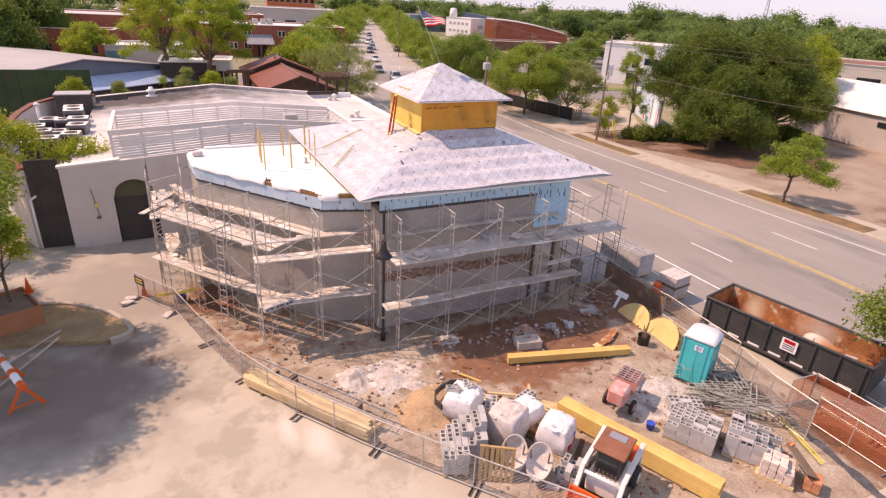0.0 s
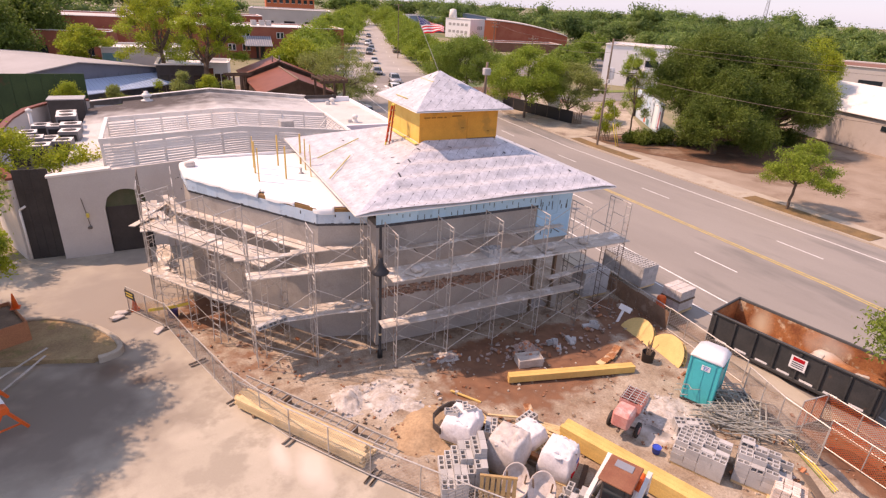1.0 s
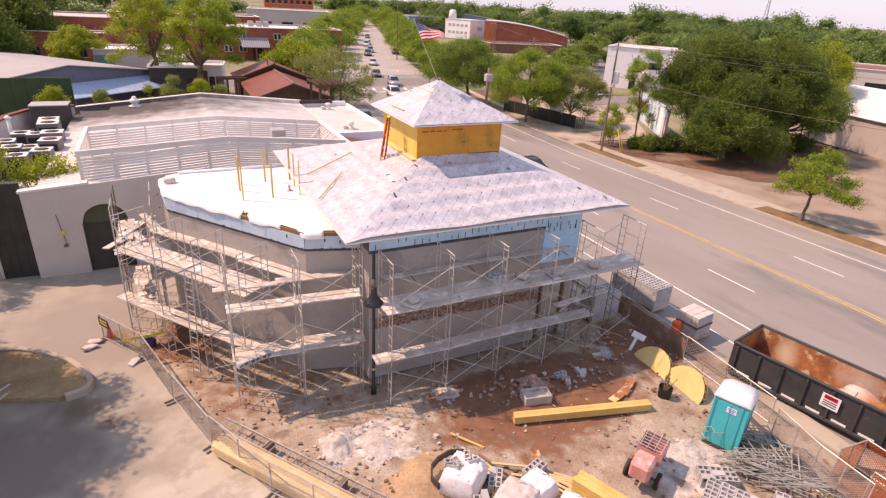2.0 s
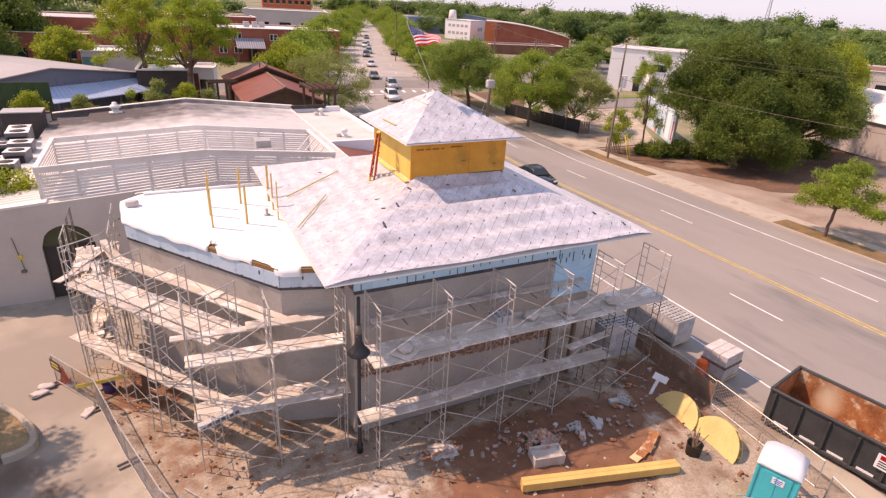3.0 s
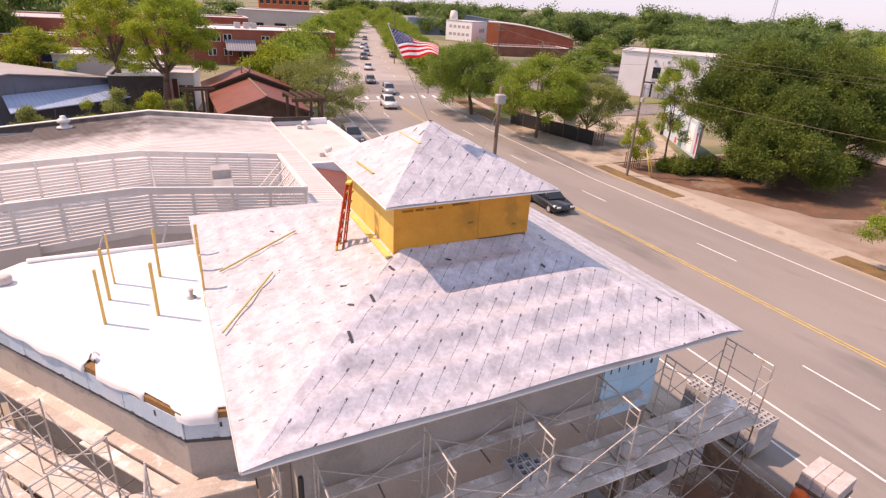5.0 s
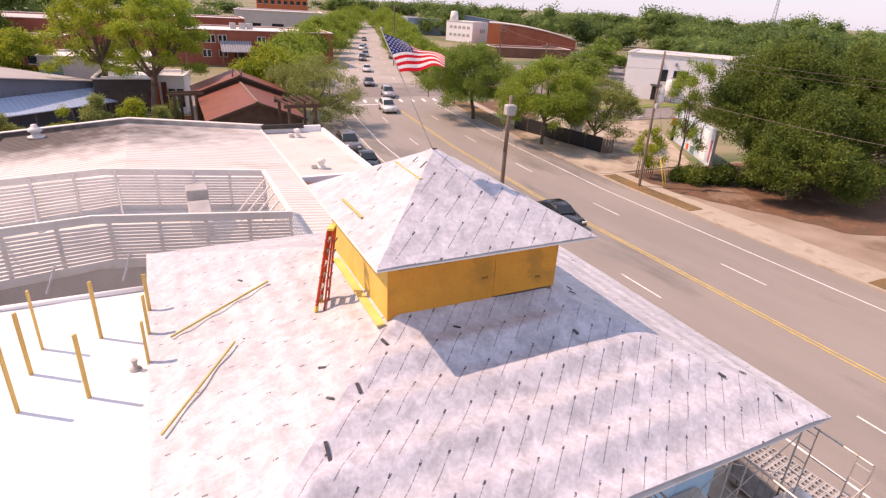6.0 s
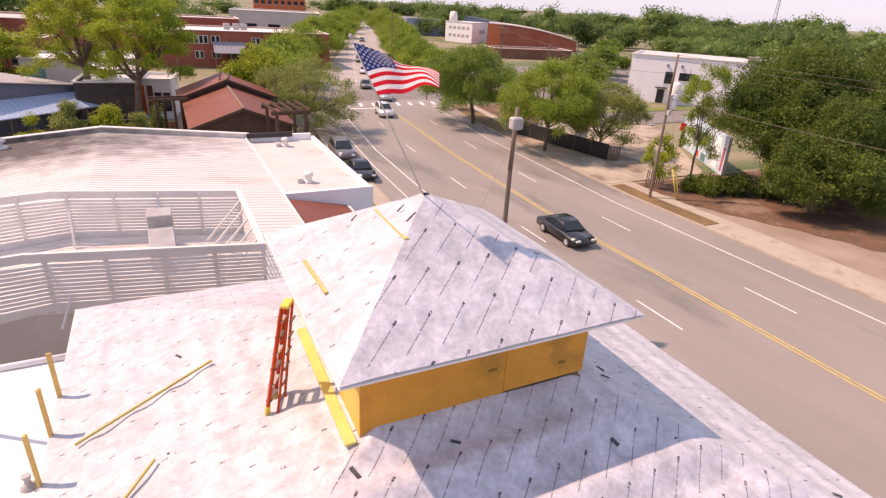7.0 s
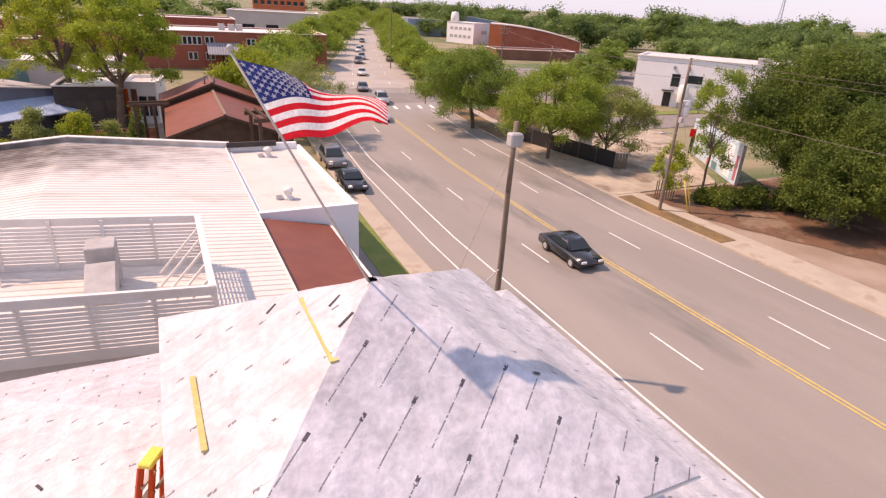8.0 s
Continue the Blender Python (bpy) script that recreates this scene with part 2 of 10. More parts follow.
M_OLDROAD = mat("old_asphalt", (0.20, 0.18, 0.165), (0.26, 0.23, 0.21), scale=0.3, rough=0.9, bscale=50, fine=0.12, stain=(0.14, 0.125, 0.115), stain_scale=0.3)
M_LOT = mat("worn_concrete", (0.415, 0.365, 0.29), (0.49, 0.435, 0.35), scale=0.35, rough=0.9, bscale=45, fine=0.08, stain=(0.36, 0.315, 0.25), stain_scale=0.5, stain_at=0.48)
M_WALK = mat("sidewalk_concrete", (0.38, 0.32, 0.255), (0.46, 0.40, 0.32), scale=0.5, rough=0.9, bscale=40, fine=0.1, stain=(0.36, 0.29, 0.22), stain_scale=0.5)
M_DIRT = mat("site_dirt", (0.30, 0.225, 0.16), (0.43, 0.36, 0.285), scale=0.9, rough=0.95, bump=0.9, bscale=14, fine=0.3, stain=(0.23, 0.155, 0.105), stain_scale=0.6, stain_at=0.54)
M_REDDIRT = mat("red_clay", (0.25, 0.10, 0.05), (0.33, 0.18, 0.11), scale=0.9, rough=0.95, bump=0.6, bscale=14, fine=0.25, stain=(0.19, 0.08, 0.045), stain_scale=0.8)
M_DUST = mat("cement_dust", (0.56, 0.52, 0.48), (0.44, 0.38, 0.33), scale=1.6, rough=0.95, bump=0.6, bscale=16, fine=0.18)


def blend_soils(m, layers):
    """Mixes further soils into a soil by the sheet's own vertex masks."""
    nt = m.node_tree
    bs = nt.nodes["Principled BSDF"]
    col = bs.inputs["Base Color"].links[0].from_socket
    geo = nt.nodes.new("ShaderNodeNewGeometry")
    for attr, c1, c2, sc in layers:
        at = nt.nodes.new("ShaderNodeAttribute")
        at.attribute_name = attr
        nz = nt.nodes.new("ShaderNodeTexNoise")
        nz.inputs["Scale"].default_value, nz.inputs["Detail"].default_value = sc, 6.0
        nt.links.new(geo.outputs["Position"], nz.inputs["Vector"])
        ad = nt.nodes.new("ShaderNodeMath")
        ad.operation = "ADD"
        nt.links.new(at.outputs["Fac"], ad.inputs[0])
        nt.links.new(nz.outputs["Fac"], ad.inputs[1])
        rg = nt.nodes.new("ShaderNodeMapRange")
        rg.inputs["From Min"].default_value, rg.inputs["From Max"].default_value = 0.85, 1.15
        nt.links.new(ad.outputs[0], rg.inputs["Value"])
        two = nt.nodes.new("ShaderNodeMix")
        two.data_type = "RGBA"
        two.inputs[6].default_value, two.inputs[7].default_value = (*c1, 1), (*c2, 1)
        nt.links.new(nz.outputs["Fac"], two.inputs[0])
        mx = nt.nodes.new("ShaderNodeMix")
        mx.data_type = "RGBA"
        nt.links.new(rg.outputs[0], mx.inputs[0])
        nt.links.new(col, mx.inputs[6])
        nt.links.new(two.outputs[2], mx.inputs[7])
        col = mx.outputs[2]
    nt.links.new(col, bs.inputs["Base Color"])


blend_soils(M_DIRT, (("red", (0.11, 0.05, 0.03), (0.30, 0.15, 0.085), 1.9), ("dust", (0.46, 0.42, 0.38), (0.72, 0.69, 0.66), 2.2), ("wet", (0.20, 0.185, 0.175), (0.27, 0.25, 0.235), 1.5)))
M_HALLROOF = mat("dull_metal_roof", (0.40, 0.38, 0.37), (0.355, 0.335, 0.325), scale=0.3, rough=0.7, bscale=12, fine=0.06)
M_SAND = mat("pale_sand", (0.47, 0.40, 0.31), (0.34, 0.28, 0.215), scale=0.45, rough=0.95, bscale=16, bump=0.4, fine=0.25, stain=(0.225, 0.17, 0.125), stain_scale=0.22, stain_at=0.5)
M_GRAVEL = mat("gravel_lot", (0.275, 0.205, 0.15), (0.355, 0.28, 0.215), scale=0.28, rough=0.95, bscale=30, fine=0.18, stain=(0.205, 0.14, 0.095), stain_scale=0.17, stain_at=0.52)
M_GRASS = mat("grass", (0.13, 0.19, 0.04), (0.20, 0.22, 0.06), scale=0.8, rough=0.9, bump=0.6, bscale=18, fine=0.35)
M_DRY = mat("dry_grass", (0.25, 0.155, 0.065), (0.145, 0.10, 0.05), scale=0.7, rough=0.95, bump=0.6, bscale=18, fine=0.3)
M_BEDSOIL = mat("bed_soil", (0.37, 0.265, 0.14), (0.27, 0.18, 0.10), scale=0.9, rough=0.95, bump=0.5, bscale=16, fine=0.2, stain=(0.22, 0.19, 0.08), stain_scale=0.7, stain_at=0.58)
M_MULCH = mat("leaf_litter", (0.19, 0.095, 0.055), (0.13, 0.08, 0.05), scale=0.9, rough=0.95, bump=0.6, bscale=12, fine=0.3, stain=(0.27, 0.19, 0.135), stain_scale=0.22, stain_at=0.55)
M_LINE = mat("road_white", (0.80, 0.80, 0.78), (0.66, 0.64, 0.60), scale=2.5, rough=0.8, bscale=30, fine=0.12)
M_YELLOW = mat("road_yellow", (0.66, 0.48, 0.12), (0.47, 0.36, 0.15), scale=2.5, rough=0.8, bscale=30, fine=0.12)
M_PARGE = mat("grey_parging", (0.42, 0.385, 0.35), (0.36, 0.33, 0.30), scale=0.8, rough=0.9, bscale=18, fine=0.1, bump=0.25, stain=(0.30, 0.275, 0.25), stain_scale=0.55)
M_TIEBRICK = mat("brick_ties", (0.28, 0.15, 0.105), (0.36, 0.25, 0.19), scale=3, rough=0.9, bscale=20, fine=0.2, rand=0.35, island=True)
M_BLOCK = mat("concrete_block", (0.46, 0.45, 0.44), (0.40, 0.39, 0.38), scale=2, rough=0.95, bscale=35, fine=0.12, rand=0.12)
M_FOAM = mat("blue_foam_board", (0.36, 0.62, 0.80), (0.44, 0.68, 0.82), scale=1.4, rough=0.7, bscale=20, fine=0.06, bump=0.05, rand=0.06)
M_PALEFOAM = mat("weathered_foam", (0.42, 0.57, 0.70), (0.54, 0.64, 0.72), scale=1.4, rough=0.75, bscale=20, fine=0.08, bump=0.05, rand=0.08, stain=(0.36, 0.45, 0.54), stain_scale=2.4, stain_at=0.58)
M_PLY = mat("brown_plywood", (0.30, 0.17, 0.065), (0.22, 0.12, 0.05), scale=2.2, rough=0.85, bscale=22, fine=0.2, bump=0.2)
M_YELLOWPLANK = mat("yellow_plank", (0.78, 0.60, 0.20), (0.70, 0.52, 0.16), scale=2, rough=0.75, bscale=22, fine=0.1)
M_BATTEN = mat("green_yellow_batten", (0.58, 0.50, 0.19), (0.48, 0.40, 0.15), scale=3, rough=0.8, bscale=25, fine=0.12)
M_TAR = mat("black_flashing", (0.04, 0.045, 0.055), (0.09, 0.09, 0.10), scale=3, rough=0.7, bscale=20, fine=0.2)
M_FELT_S = felt("printed_felt", -45, 0.95, (0.57, 0.572, 0.62), 0.5, 0.72, 1.15)
M_FELT_W = felt("printed_felt_side", 91, 0.75, (0.59, 0.587, 0.607), 0.46, 0.62, 0.9, 0.3)
M_TPO = mat("white_membrane", (0.84, 0.84, 0.83), (0.78, 0.77, 0.76), scale=0.6, rough=0.5, bscale=8, fine=0.03, bump=0.08)
# west boards: the same sheathing, coloured paler for the sun on them
M_SHEATHLIT = mat("sunlit_sheathing", (0.78, 0.52, 0.13), (0.70, 0.44, 0.10), scale=1.6, rough=0.65, bscale=24, fine=0.08, bump=0.08)
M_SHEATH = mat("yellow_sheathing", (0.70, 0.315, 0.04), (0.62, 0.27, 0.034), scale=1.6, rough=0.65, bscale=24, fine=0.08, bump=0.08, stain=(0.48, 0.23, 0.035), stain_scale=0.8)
M_INK = mat("print_ink", (0.24, 0.11, 0.015), (0.30, 0.14, 0.02), scale=6, rough=0.8, bump=0)
M_STEEL = mat("galvanised_tube", (0.56, 0.54, 0.51), (0.44, 0.40, 0.36), scale=3, rough=0.5, bscale=30, fine=0.15, bump=0.05, metal=0.35, stain=(0.30, 0.19, 0.12), stain_scale=1.5, stain_at=0.6)
M_DARKSTEEL = mat("dark_tube", (0.13, 0.10, 0.085), (0.20, 0.16, 0.13), scale=3, rough=0.6, bscale=30, fine=0.15)
M_PLANK = mat("dusty_plank", (0.60, 0.535, 0.465), (0.48, 0.42, 0.36), scale=1.3, rough=0.9, bscale=22, fine=0.14, bump=0.3, rand=0.14, stain=(0.74, 0.71, 0.67), stain_scale=1.6, stain_at=0.53)
M_TIMBER = mat("yellow_lumber", (0.73, 0.49, 0.165), (0.62, 0.40, 0.13), scale=1.4, rough=0.75, bscale=20, fine=0.1, bump=0.15, rand=0.1)
M_PALEWOOD = mat("pale_pine", (0.66, 0.50, 0.28), (0.56, 0.40, 0.22), scale=2, rough=0.8, bscale=25, fine=0.14, bump=0.2, rand=0.15)
M_SILT = mat("silt_cloth", (0.30, 0.185, 0.12), (0.22, 0.135, 0.09), scale=1.5, rough=0.9, bscale=30, fine=0.2, stain=(0.36, 0.25, 0.18), stain_scale=1.2)
M_OLDWOOD = mat("weathered_wood", (0.26, 0.18, 0.12), (0.19, 0.13, 0.09), scale=2, rough=0.85, bscale=25, fine=0.2, bump=0.3, rand=0.15)
M_DARKWOOD = mat("dark_timber", (0.075, 0.045, 0.03), (0.10, 0.06, 0.04), scale=2, rough=0.85, bscale=25, fine=0.2, bump=0.3)
M_POLEWOOD = mat("pole_wood", (0.17, 0.125, 0.095), (0.24, 0.18, 0.135), scale=2, rough=0.9, bscale=20, fine=0.2, bump=0.3, stretch=(6, 6, 0.5))
M_BLACK = paint("black_paint", (0.02, 0.02, 0.022), 0.45)
M_DUMP = mat("dumpster_paint", (0.035, 0.038, 0.04), (0.055, 0.055, 0.055), scale=1.5, rough=0.55, bscale=20, fine=0.2, stain=(0.16, 0.09, 0.06), stain_scale=0.9, stain_at=0.62)
M_RUST = mat("rusty_steel", (0.24, 0.085, 0.035), (0.44, 0.19, 0.075), scale=1.6, rough=0.85, bscale=14, fine=0.3, stain=(0.56, 0.43, 0.29), stain_scale=1.7, stain_at=0.57)
M_WHITE = mat("white_paint", (0.78, 0.75, 0.71), (0.70, 0.66, 0.62), scale=0.8, rough=0.7, bscale=20, fine=0.05, bump=0.08, stain=(0.60, 0.55, 0.50), stain_scale=0.5, stain_at=0.6)
M_BRIGHTWALL = mat("white_render", (0.86, 0.85, 0.86), (0.82, 0.80, 0.81), scale=0.4, rough=0.8, bscale=18, fine=0.05, bump=0.1)
M_SHEDWALL = mat("shed_wall", (0.47, 0.42, 0.385), (0.42, 0.37, 0.335), scale=0.4, rough=0.8, bscale=14, fine=0.1, stain=(0.30, 0.235, 0.185), stain_scale=0.35, stain_at=0.58)
M_WALLWHITE = mat("painted_masonry", (0.60, 0.555, 0.515), (0.55, 0.50, 0.465), scale=0.6, rough=0.8, bscale=18, fine=0.07, bump=0.15)
M_ROOFMET = mat("painted_metal_roof", (0.70, 0.66, 0.615), (0.65, 0.605, 0.56), scale=0.35, rough=0.6, bscale=16, fine=0.07, bump=0.06, stain=(0.62, 0.55, 0.49), stain_scale=0.25, stain_at=0.55, stretch=(0.6, 1.6, 1))
def blotch(m, centre, radii, colour):
    """Paints one ragged-edged place of a surface: soot, spills, dirt, tree shade."""
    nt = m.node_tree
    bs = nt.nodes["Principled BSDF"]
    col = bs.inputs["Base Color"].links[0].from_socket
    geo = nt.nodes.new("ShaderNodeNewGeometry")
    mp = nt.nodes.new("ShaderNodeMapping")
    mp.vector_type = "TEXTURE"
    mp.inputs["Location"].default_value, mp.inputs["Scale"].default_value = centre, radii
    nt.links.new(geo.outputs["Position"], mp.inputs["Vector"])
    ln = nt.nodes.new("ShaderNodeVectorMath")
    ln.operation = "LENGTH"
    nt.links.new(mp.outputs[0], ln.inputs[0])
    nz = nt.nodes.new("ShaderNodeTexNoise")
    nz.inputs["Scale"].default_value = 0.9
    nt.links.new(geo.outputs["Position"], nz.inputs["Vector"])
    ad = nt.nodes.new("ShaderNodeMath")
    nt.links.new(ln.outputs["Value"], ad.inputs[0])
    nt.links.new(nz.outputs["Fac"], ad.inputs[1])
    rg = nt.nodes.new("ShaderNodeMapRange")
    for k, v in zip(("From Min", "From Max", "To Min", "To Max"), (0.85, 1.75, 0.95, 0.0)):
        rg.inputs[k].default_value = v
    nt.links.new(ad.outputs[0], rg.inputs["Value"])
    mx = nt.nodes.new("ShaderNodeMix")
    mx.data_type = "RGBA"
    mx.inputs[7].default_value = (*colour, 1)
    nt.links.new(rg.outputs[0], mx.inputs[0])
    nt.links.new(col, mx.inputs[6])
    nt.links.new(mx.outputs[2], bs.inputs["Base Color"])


blotch(M_ROOFMET, (-1.8, 60.4, 3.9), (13.0, 6.0, 5.0), (0.085, 0.065, 0.055))
blotch(M_LOT, (-3.0, 29.0, 0), (6.0, 7.0, 9), (0.30, 0.262, 0.225))
# the lot trees' shade, put into the ground colour as a dark patch
blotch(M_LOT, (-4.4, 20.4, 0), (4.6, 4.2, 9), (0.20, 0.162, 0.13))
blotch(M_LOT, (21.7, 18.0, 0), (0.8, 4.5, 2), (0.19, 0.115, 0.075))
blotch(M_LOT, (3.3, 14.6, 0), (0.5, 1.2, 2), (0.60, 0.535, 0.46))
blotch(M_LOT, (2.4, 15.6, 0), (0.3, 1.0, 2), (0.60, 0.535, 0.46))
blotch(M_LOT, (-2.9, 22.8, 0), (0.8, 0.8, 2), (0.16, 0.115, 0.085))
blotch(M_LOT, (-1.7, 21.6, 0), (0.5, 0.4, 2), (0.15, 0.11, 0.085))
blotch(M_RUST, (24.35, 14.3, 1.0), (0.7, 0.5, 0.7), (0.62, 0.52, 0.38))
blotch(M_RUST, (24.2, 11.6, 1.1), (0.9, 0.8, 0.7), (0.60, 0.54, 0.47))
M_FLAT = mat("flat_roof", (0.62, 0.58, 0.54), (0.56, 0.52, 0.48), scale=0.5, rough=0.85, bscale=20, fine=0.07, stain=(0.48, 0.44, 0.40), stain_scale=0.4, stain_at=0.58)
M_REDROOF = mat("red_metal_roof", (0.195, 0.056, 0.033), (0.235, 0.072, 0.042), scale=0.8, rough=0.55, bscale=20, fine=0.1, bump=0.05)
M_TEAL = mat("teal_plastic", (0.012, 0.50, 0.53), (0.016, 0.44, 0.48), scale=2, rough=0.4, bscale=20, fine=0.05, bump=0.04)
M_PLASTIC = mat("white_plastic", (0.82, 0.82, 0.82), (0.74, 0.74, 0.75), scale=2, rough=0.45, bscale=20, fine=0.04, bump=0.04)
M_BAG = mat("woven_bag", (0.76, 0.74, 0.76), (0.66, 0.63, 0.64), scale=4, rough=0.75, bscale=14, fine=0.1, bump=0.5)
M_GREYBAG = mat("dusty_bag", (0.60, 0.55, 0.53), (0.50, 0.44, 0.40), scale=4, rough=0.8, bscale=14, fine=0.1, bump=0.5)
M_REDMACH = mat("faded_red_paint", (0.60, 0.21, 0.18), (0.62, 0.36, 0.32), scale=2.5, rough=0.6, bscale=18, fine=0.12, stain=(0.58, 0.48, 0.44), stain_scale=1.6, stain_at=0.55)
M_ORANGE = mat("safety_orange", (0.80, 0.13, 0.02), (0.74, 0.11, 0.02), scale=2, rough=0.55, bscale=20, fine=0.08)
M_ORANGEMESH = mat("orange_netting", (0.42, 0.07, 0.012), (0.36, 0.085, 0.018), scale=2, rough=0.7, bscale=20, fine=0.1)
M_BROWN = mat("brown_steel_roof", (0.24, 0.085, 0.045), (0.29, 0.12, 0.065), scale=2, rough=0.6, bscale=18, fine=0.15)
M_RUBBER = mat("tyre_rubber", (0.025, 0.025, 0.025), (0.05, 0.045, 0.04), scale=3, rough=0.85, bscale=18, fine=0.2)
M_GLASS = paint("dark_glass", (0.02, 0.03, 0.035), 0.08)
M_CHARCOAL = mat("charcoal_panel", (0.045, 0.037, 0.034), (0.065, 0.055, 0.05), scale=1.0, rough=0.7, bscale=15, fine=0.12)
M_GREENWALL = mat("dark_green_wall", (0.022, 0.05, 0.018), (0.035, 0.07, 0.025), scale=0.8, rough=0.7, bscale=12, fine=0.15, stain=(0.10, 0.03, 0.02), stain_scale=0.3, stain_at=0.6)
M_REDBRICK = mat("red_brick", (0.33, 0.085, 0.05), (0.38, 0.12, 0.075), scale=0.3, rough=0.85, bscale=9, fine=0.12)
M_ORANGEBRICK = mat("orange_brick", (0.58, 0.16, 0.07), (0.54, 0.14, 0.06), scale=0.3, rough=0.85, bscale=9, fine=0.08)
M_TANBRICK = mat("brown_brick", (0.20, 0.09, 0.06), (0.25, 0.12, 0.08), scale=0.3, rough=0.85, bscale=9, fine=0.1)
M_BLUEMET = mat("blue_metal_roof", (0.36, 0.46, 0.62), (0.42, 0.52, 0.66), scale=0.4, rough=0.5, bscale=12, fine=0.06)
M_HALLWALL = mat("hall_wall", (0.17, 0.19, 0.235), (0.145, 0.165, 0.21), scale=0.4, rough=0.6, bscale=12, fine=0.07)
M_GREYMET = mat("grey_metal", (0.25, 0.265, 0.30), (0.21, 0.225, 0.26), scale=0.4, rough=0.6, bscale=12, fine=0.07)
M_PALEROOF = mat("pale_roof", (0.55, 0.50, 0.46), (0.50, 0.45, 0.42), scale=0.3, rough=0.8, bscale=12, fine=0.06)
M_BLUEWALL = mat("blue_cladding", (0.22, 0.30, 0.42), (0.26, 0.34, 0.46), scale=0.3, rough=0.6, bscale=12, fine=0.06)
M_OAKLEAF = leafy("oak_leaves", (0.235, 0.325, 0.052), (0.16, 0.25, 0.04))
M_LIMEOAK = leafy("lime_oak_leaves", (0.37, 0.44, 0.04), (0.24, 0.34, 0.035), 0.35)
M_FRESHOAK = leafy("fresh_oak_leaves", (0.30, 0.385, 0.045), (0.20, 0.30, 0.04), 0.4)
M_WOODLEAF = leafy("woodland_leaves", (0.215, 0.315, 0.075), (0.085, 0.155, 0.045), 0.055, 0.2)
M_MIDLEAF = leafy("fresh_leaves", (0.25, 0.335, 0.055), (0.165, 0.245, 0.045), 0.3)
M_LIMELEAF = leafy("young_leaves", (0.387, 0.422, 0.035), (0.246, 0.334, 0.031))
M_DARKLEAF = leafy("dense_leaves", (0.094, 0.150, 0.026), (0.165, 0.228, 0.036), 0.3)
M_GREYLEAF = leafy("grey_green_leaves", (0.31, 0.35, 0.10), (0.24, 0.29, 0.075))
M_BARK = mat("bark", (0.12, 0.085, 0.06), (0.17, 0.125, 0.095), scale=3, rough=0.95, bscale=14, fine=0.3, bump=0.6)
M_FLAGRED = cloth_mat("flag_red", (0.78, 0.025, 0.04), (0.70, 0.02, 0.03))
M_FLAGWHITE = cloth_mat("flag_white", (0.86, 0.85, 0.85), (0.82, 0.81, 0.81))
M_FLAGBLUE = cloth_mat("flag_blue", (0.025, 0.04, 0.20), (0.02, 0.035, 0.17))
M_REDLADDER = mat("fibreglass_red", (0.58, 0.07, 0.02), (0.50, 0.06, 0.02), scale=3, rough=0.5, bscale=20, fine=0.08)
M_YELLOWPAINT = mat("yellow_plastic", (0.80, 0.62, 0.10), (0.74, 0.55, 0.09), scale=3, rough=0.5, bscale=20, fine=0.06)
M_PLYDISC = mat("form_plywood", (0.70, 0.50, 0.20), (0.60, 0.41, 0.16), scale=1.6, rough=0.75, bscale=20, fine=0.1)
# casing of the air units, darkened for the shade on their sides
M_ACSHADED = mat("shaded_casing", (0.20, 0.195, 0.20), (0.15, 0.148, 0.15), scale=2, rough=0.6, bscale=20, fine=0.12)
M_AC = mat("air_handler_grey", (0.44, 0.43, 0.42), (0.36, 0.35, 0.34), scale=2, rough=0.6, bscale=20, fine=0.08)
M_WIRE = mat("fence_wire", (0.40, 0.37, 0.34), (0.34, 0.31, 0.28), scale=3, rough=0.6, bump=0)
M_BLUE = mat("blue_plastic", (0.03, 0.08, 0.50), (0.02, 0.06, 0.42), scale=3, rough=0.5, bump=0.02)
M_TEALPAINT = mat("teal_paint", (0.10, 0.22, 0.22), (0.13, 0.26, 0.25), scale=0.6, rough=0.7, bscale=12, fine=0.1)
M_MURALPINK = mat("pink_paint", (0.55, 0.16, 0.20), (0.48, 0.13, 0.17), scale=0.8, rough=0.7, bscale=12, fine=0.1)
M_MURAL = mat("mural_wall", (0.40, 0.58, 0.70), (0.60, 0.66, 0.68), scale=0.5, rough=0.8, bscale=10, fine=0.06)

# ---- ground, road and paving ----
def road_x(y):
    """The road's middle line: nearly straight, then bending to the right beyond the crossing."""
    return 34.9 + 0.04 * (y - 38) + 0.27 * 12 * math.log1p(math.exp(min((y - 95) / 12, 50)))


def strip(name, left, right, ys, lift, material, label, category, thick=0.0, parent=None, nx=1):
    """A band of ground between two lines x = left(y) and x = right(y), following the fall of the ground."""
    ys = sorted(set(list(ys) + [v for v in (17.0, 52.0) if ys[0] < v < ys[-1]]))
    vs, fs = [], []
    for y in ys:
        for i in range(nx + 1):
            a = i / nx
            vs.append((left(y) * (1 - a) + right(y) * a, y, ground_z(y) + lift))
    w = nx + 1
    for j in range(len(ys) - 1):
        for i in range(nx):
            fs.append((j * w + i, j * w + i + 1, (j + 1) * w + i + 1, (j + 1) * w + i))
    if thick:
        k = len(vs)
        vs += [(x, y, z - thick) for x, y, z in vs]
        n = len(ys)
        for j in range(n - 1):
            a, b = j * w, (j + 1) * w
            fs += [(a, b, b + k, a + k), (b + nx, a + nx, a + nx + k, b + nx + k)]
        fs += [tuple([nx, 0, k, nx + k]), tuple([(n - 1) * w, (n - 1) * w + nx, (n - 1) * w + nx + k, (n - 1) * w + k])]
    me = mesh_from(name, vs, fs, material)
    ob = new(name, me)
    if parent is not None:
        ob.parent = parent
        return ob
    return tagged(ob, label, category, kind="structure")


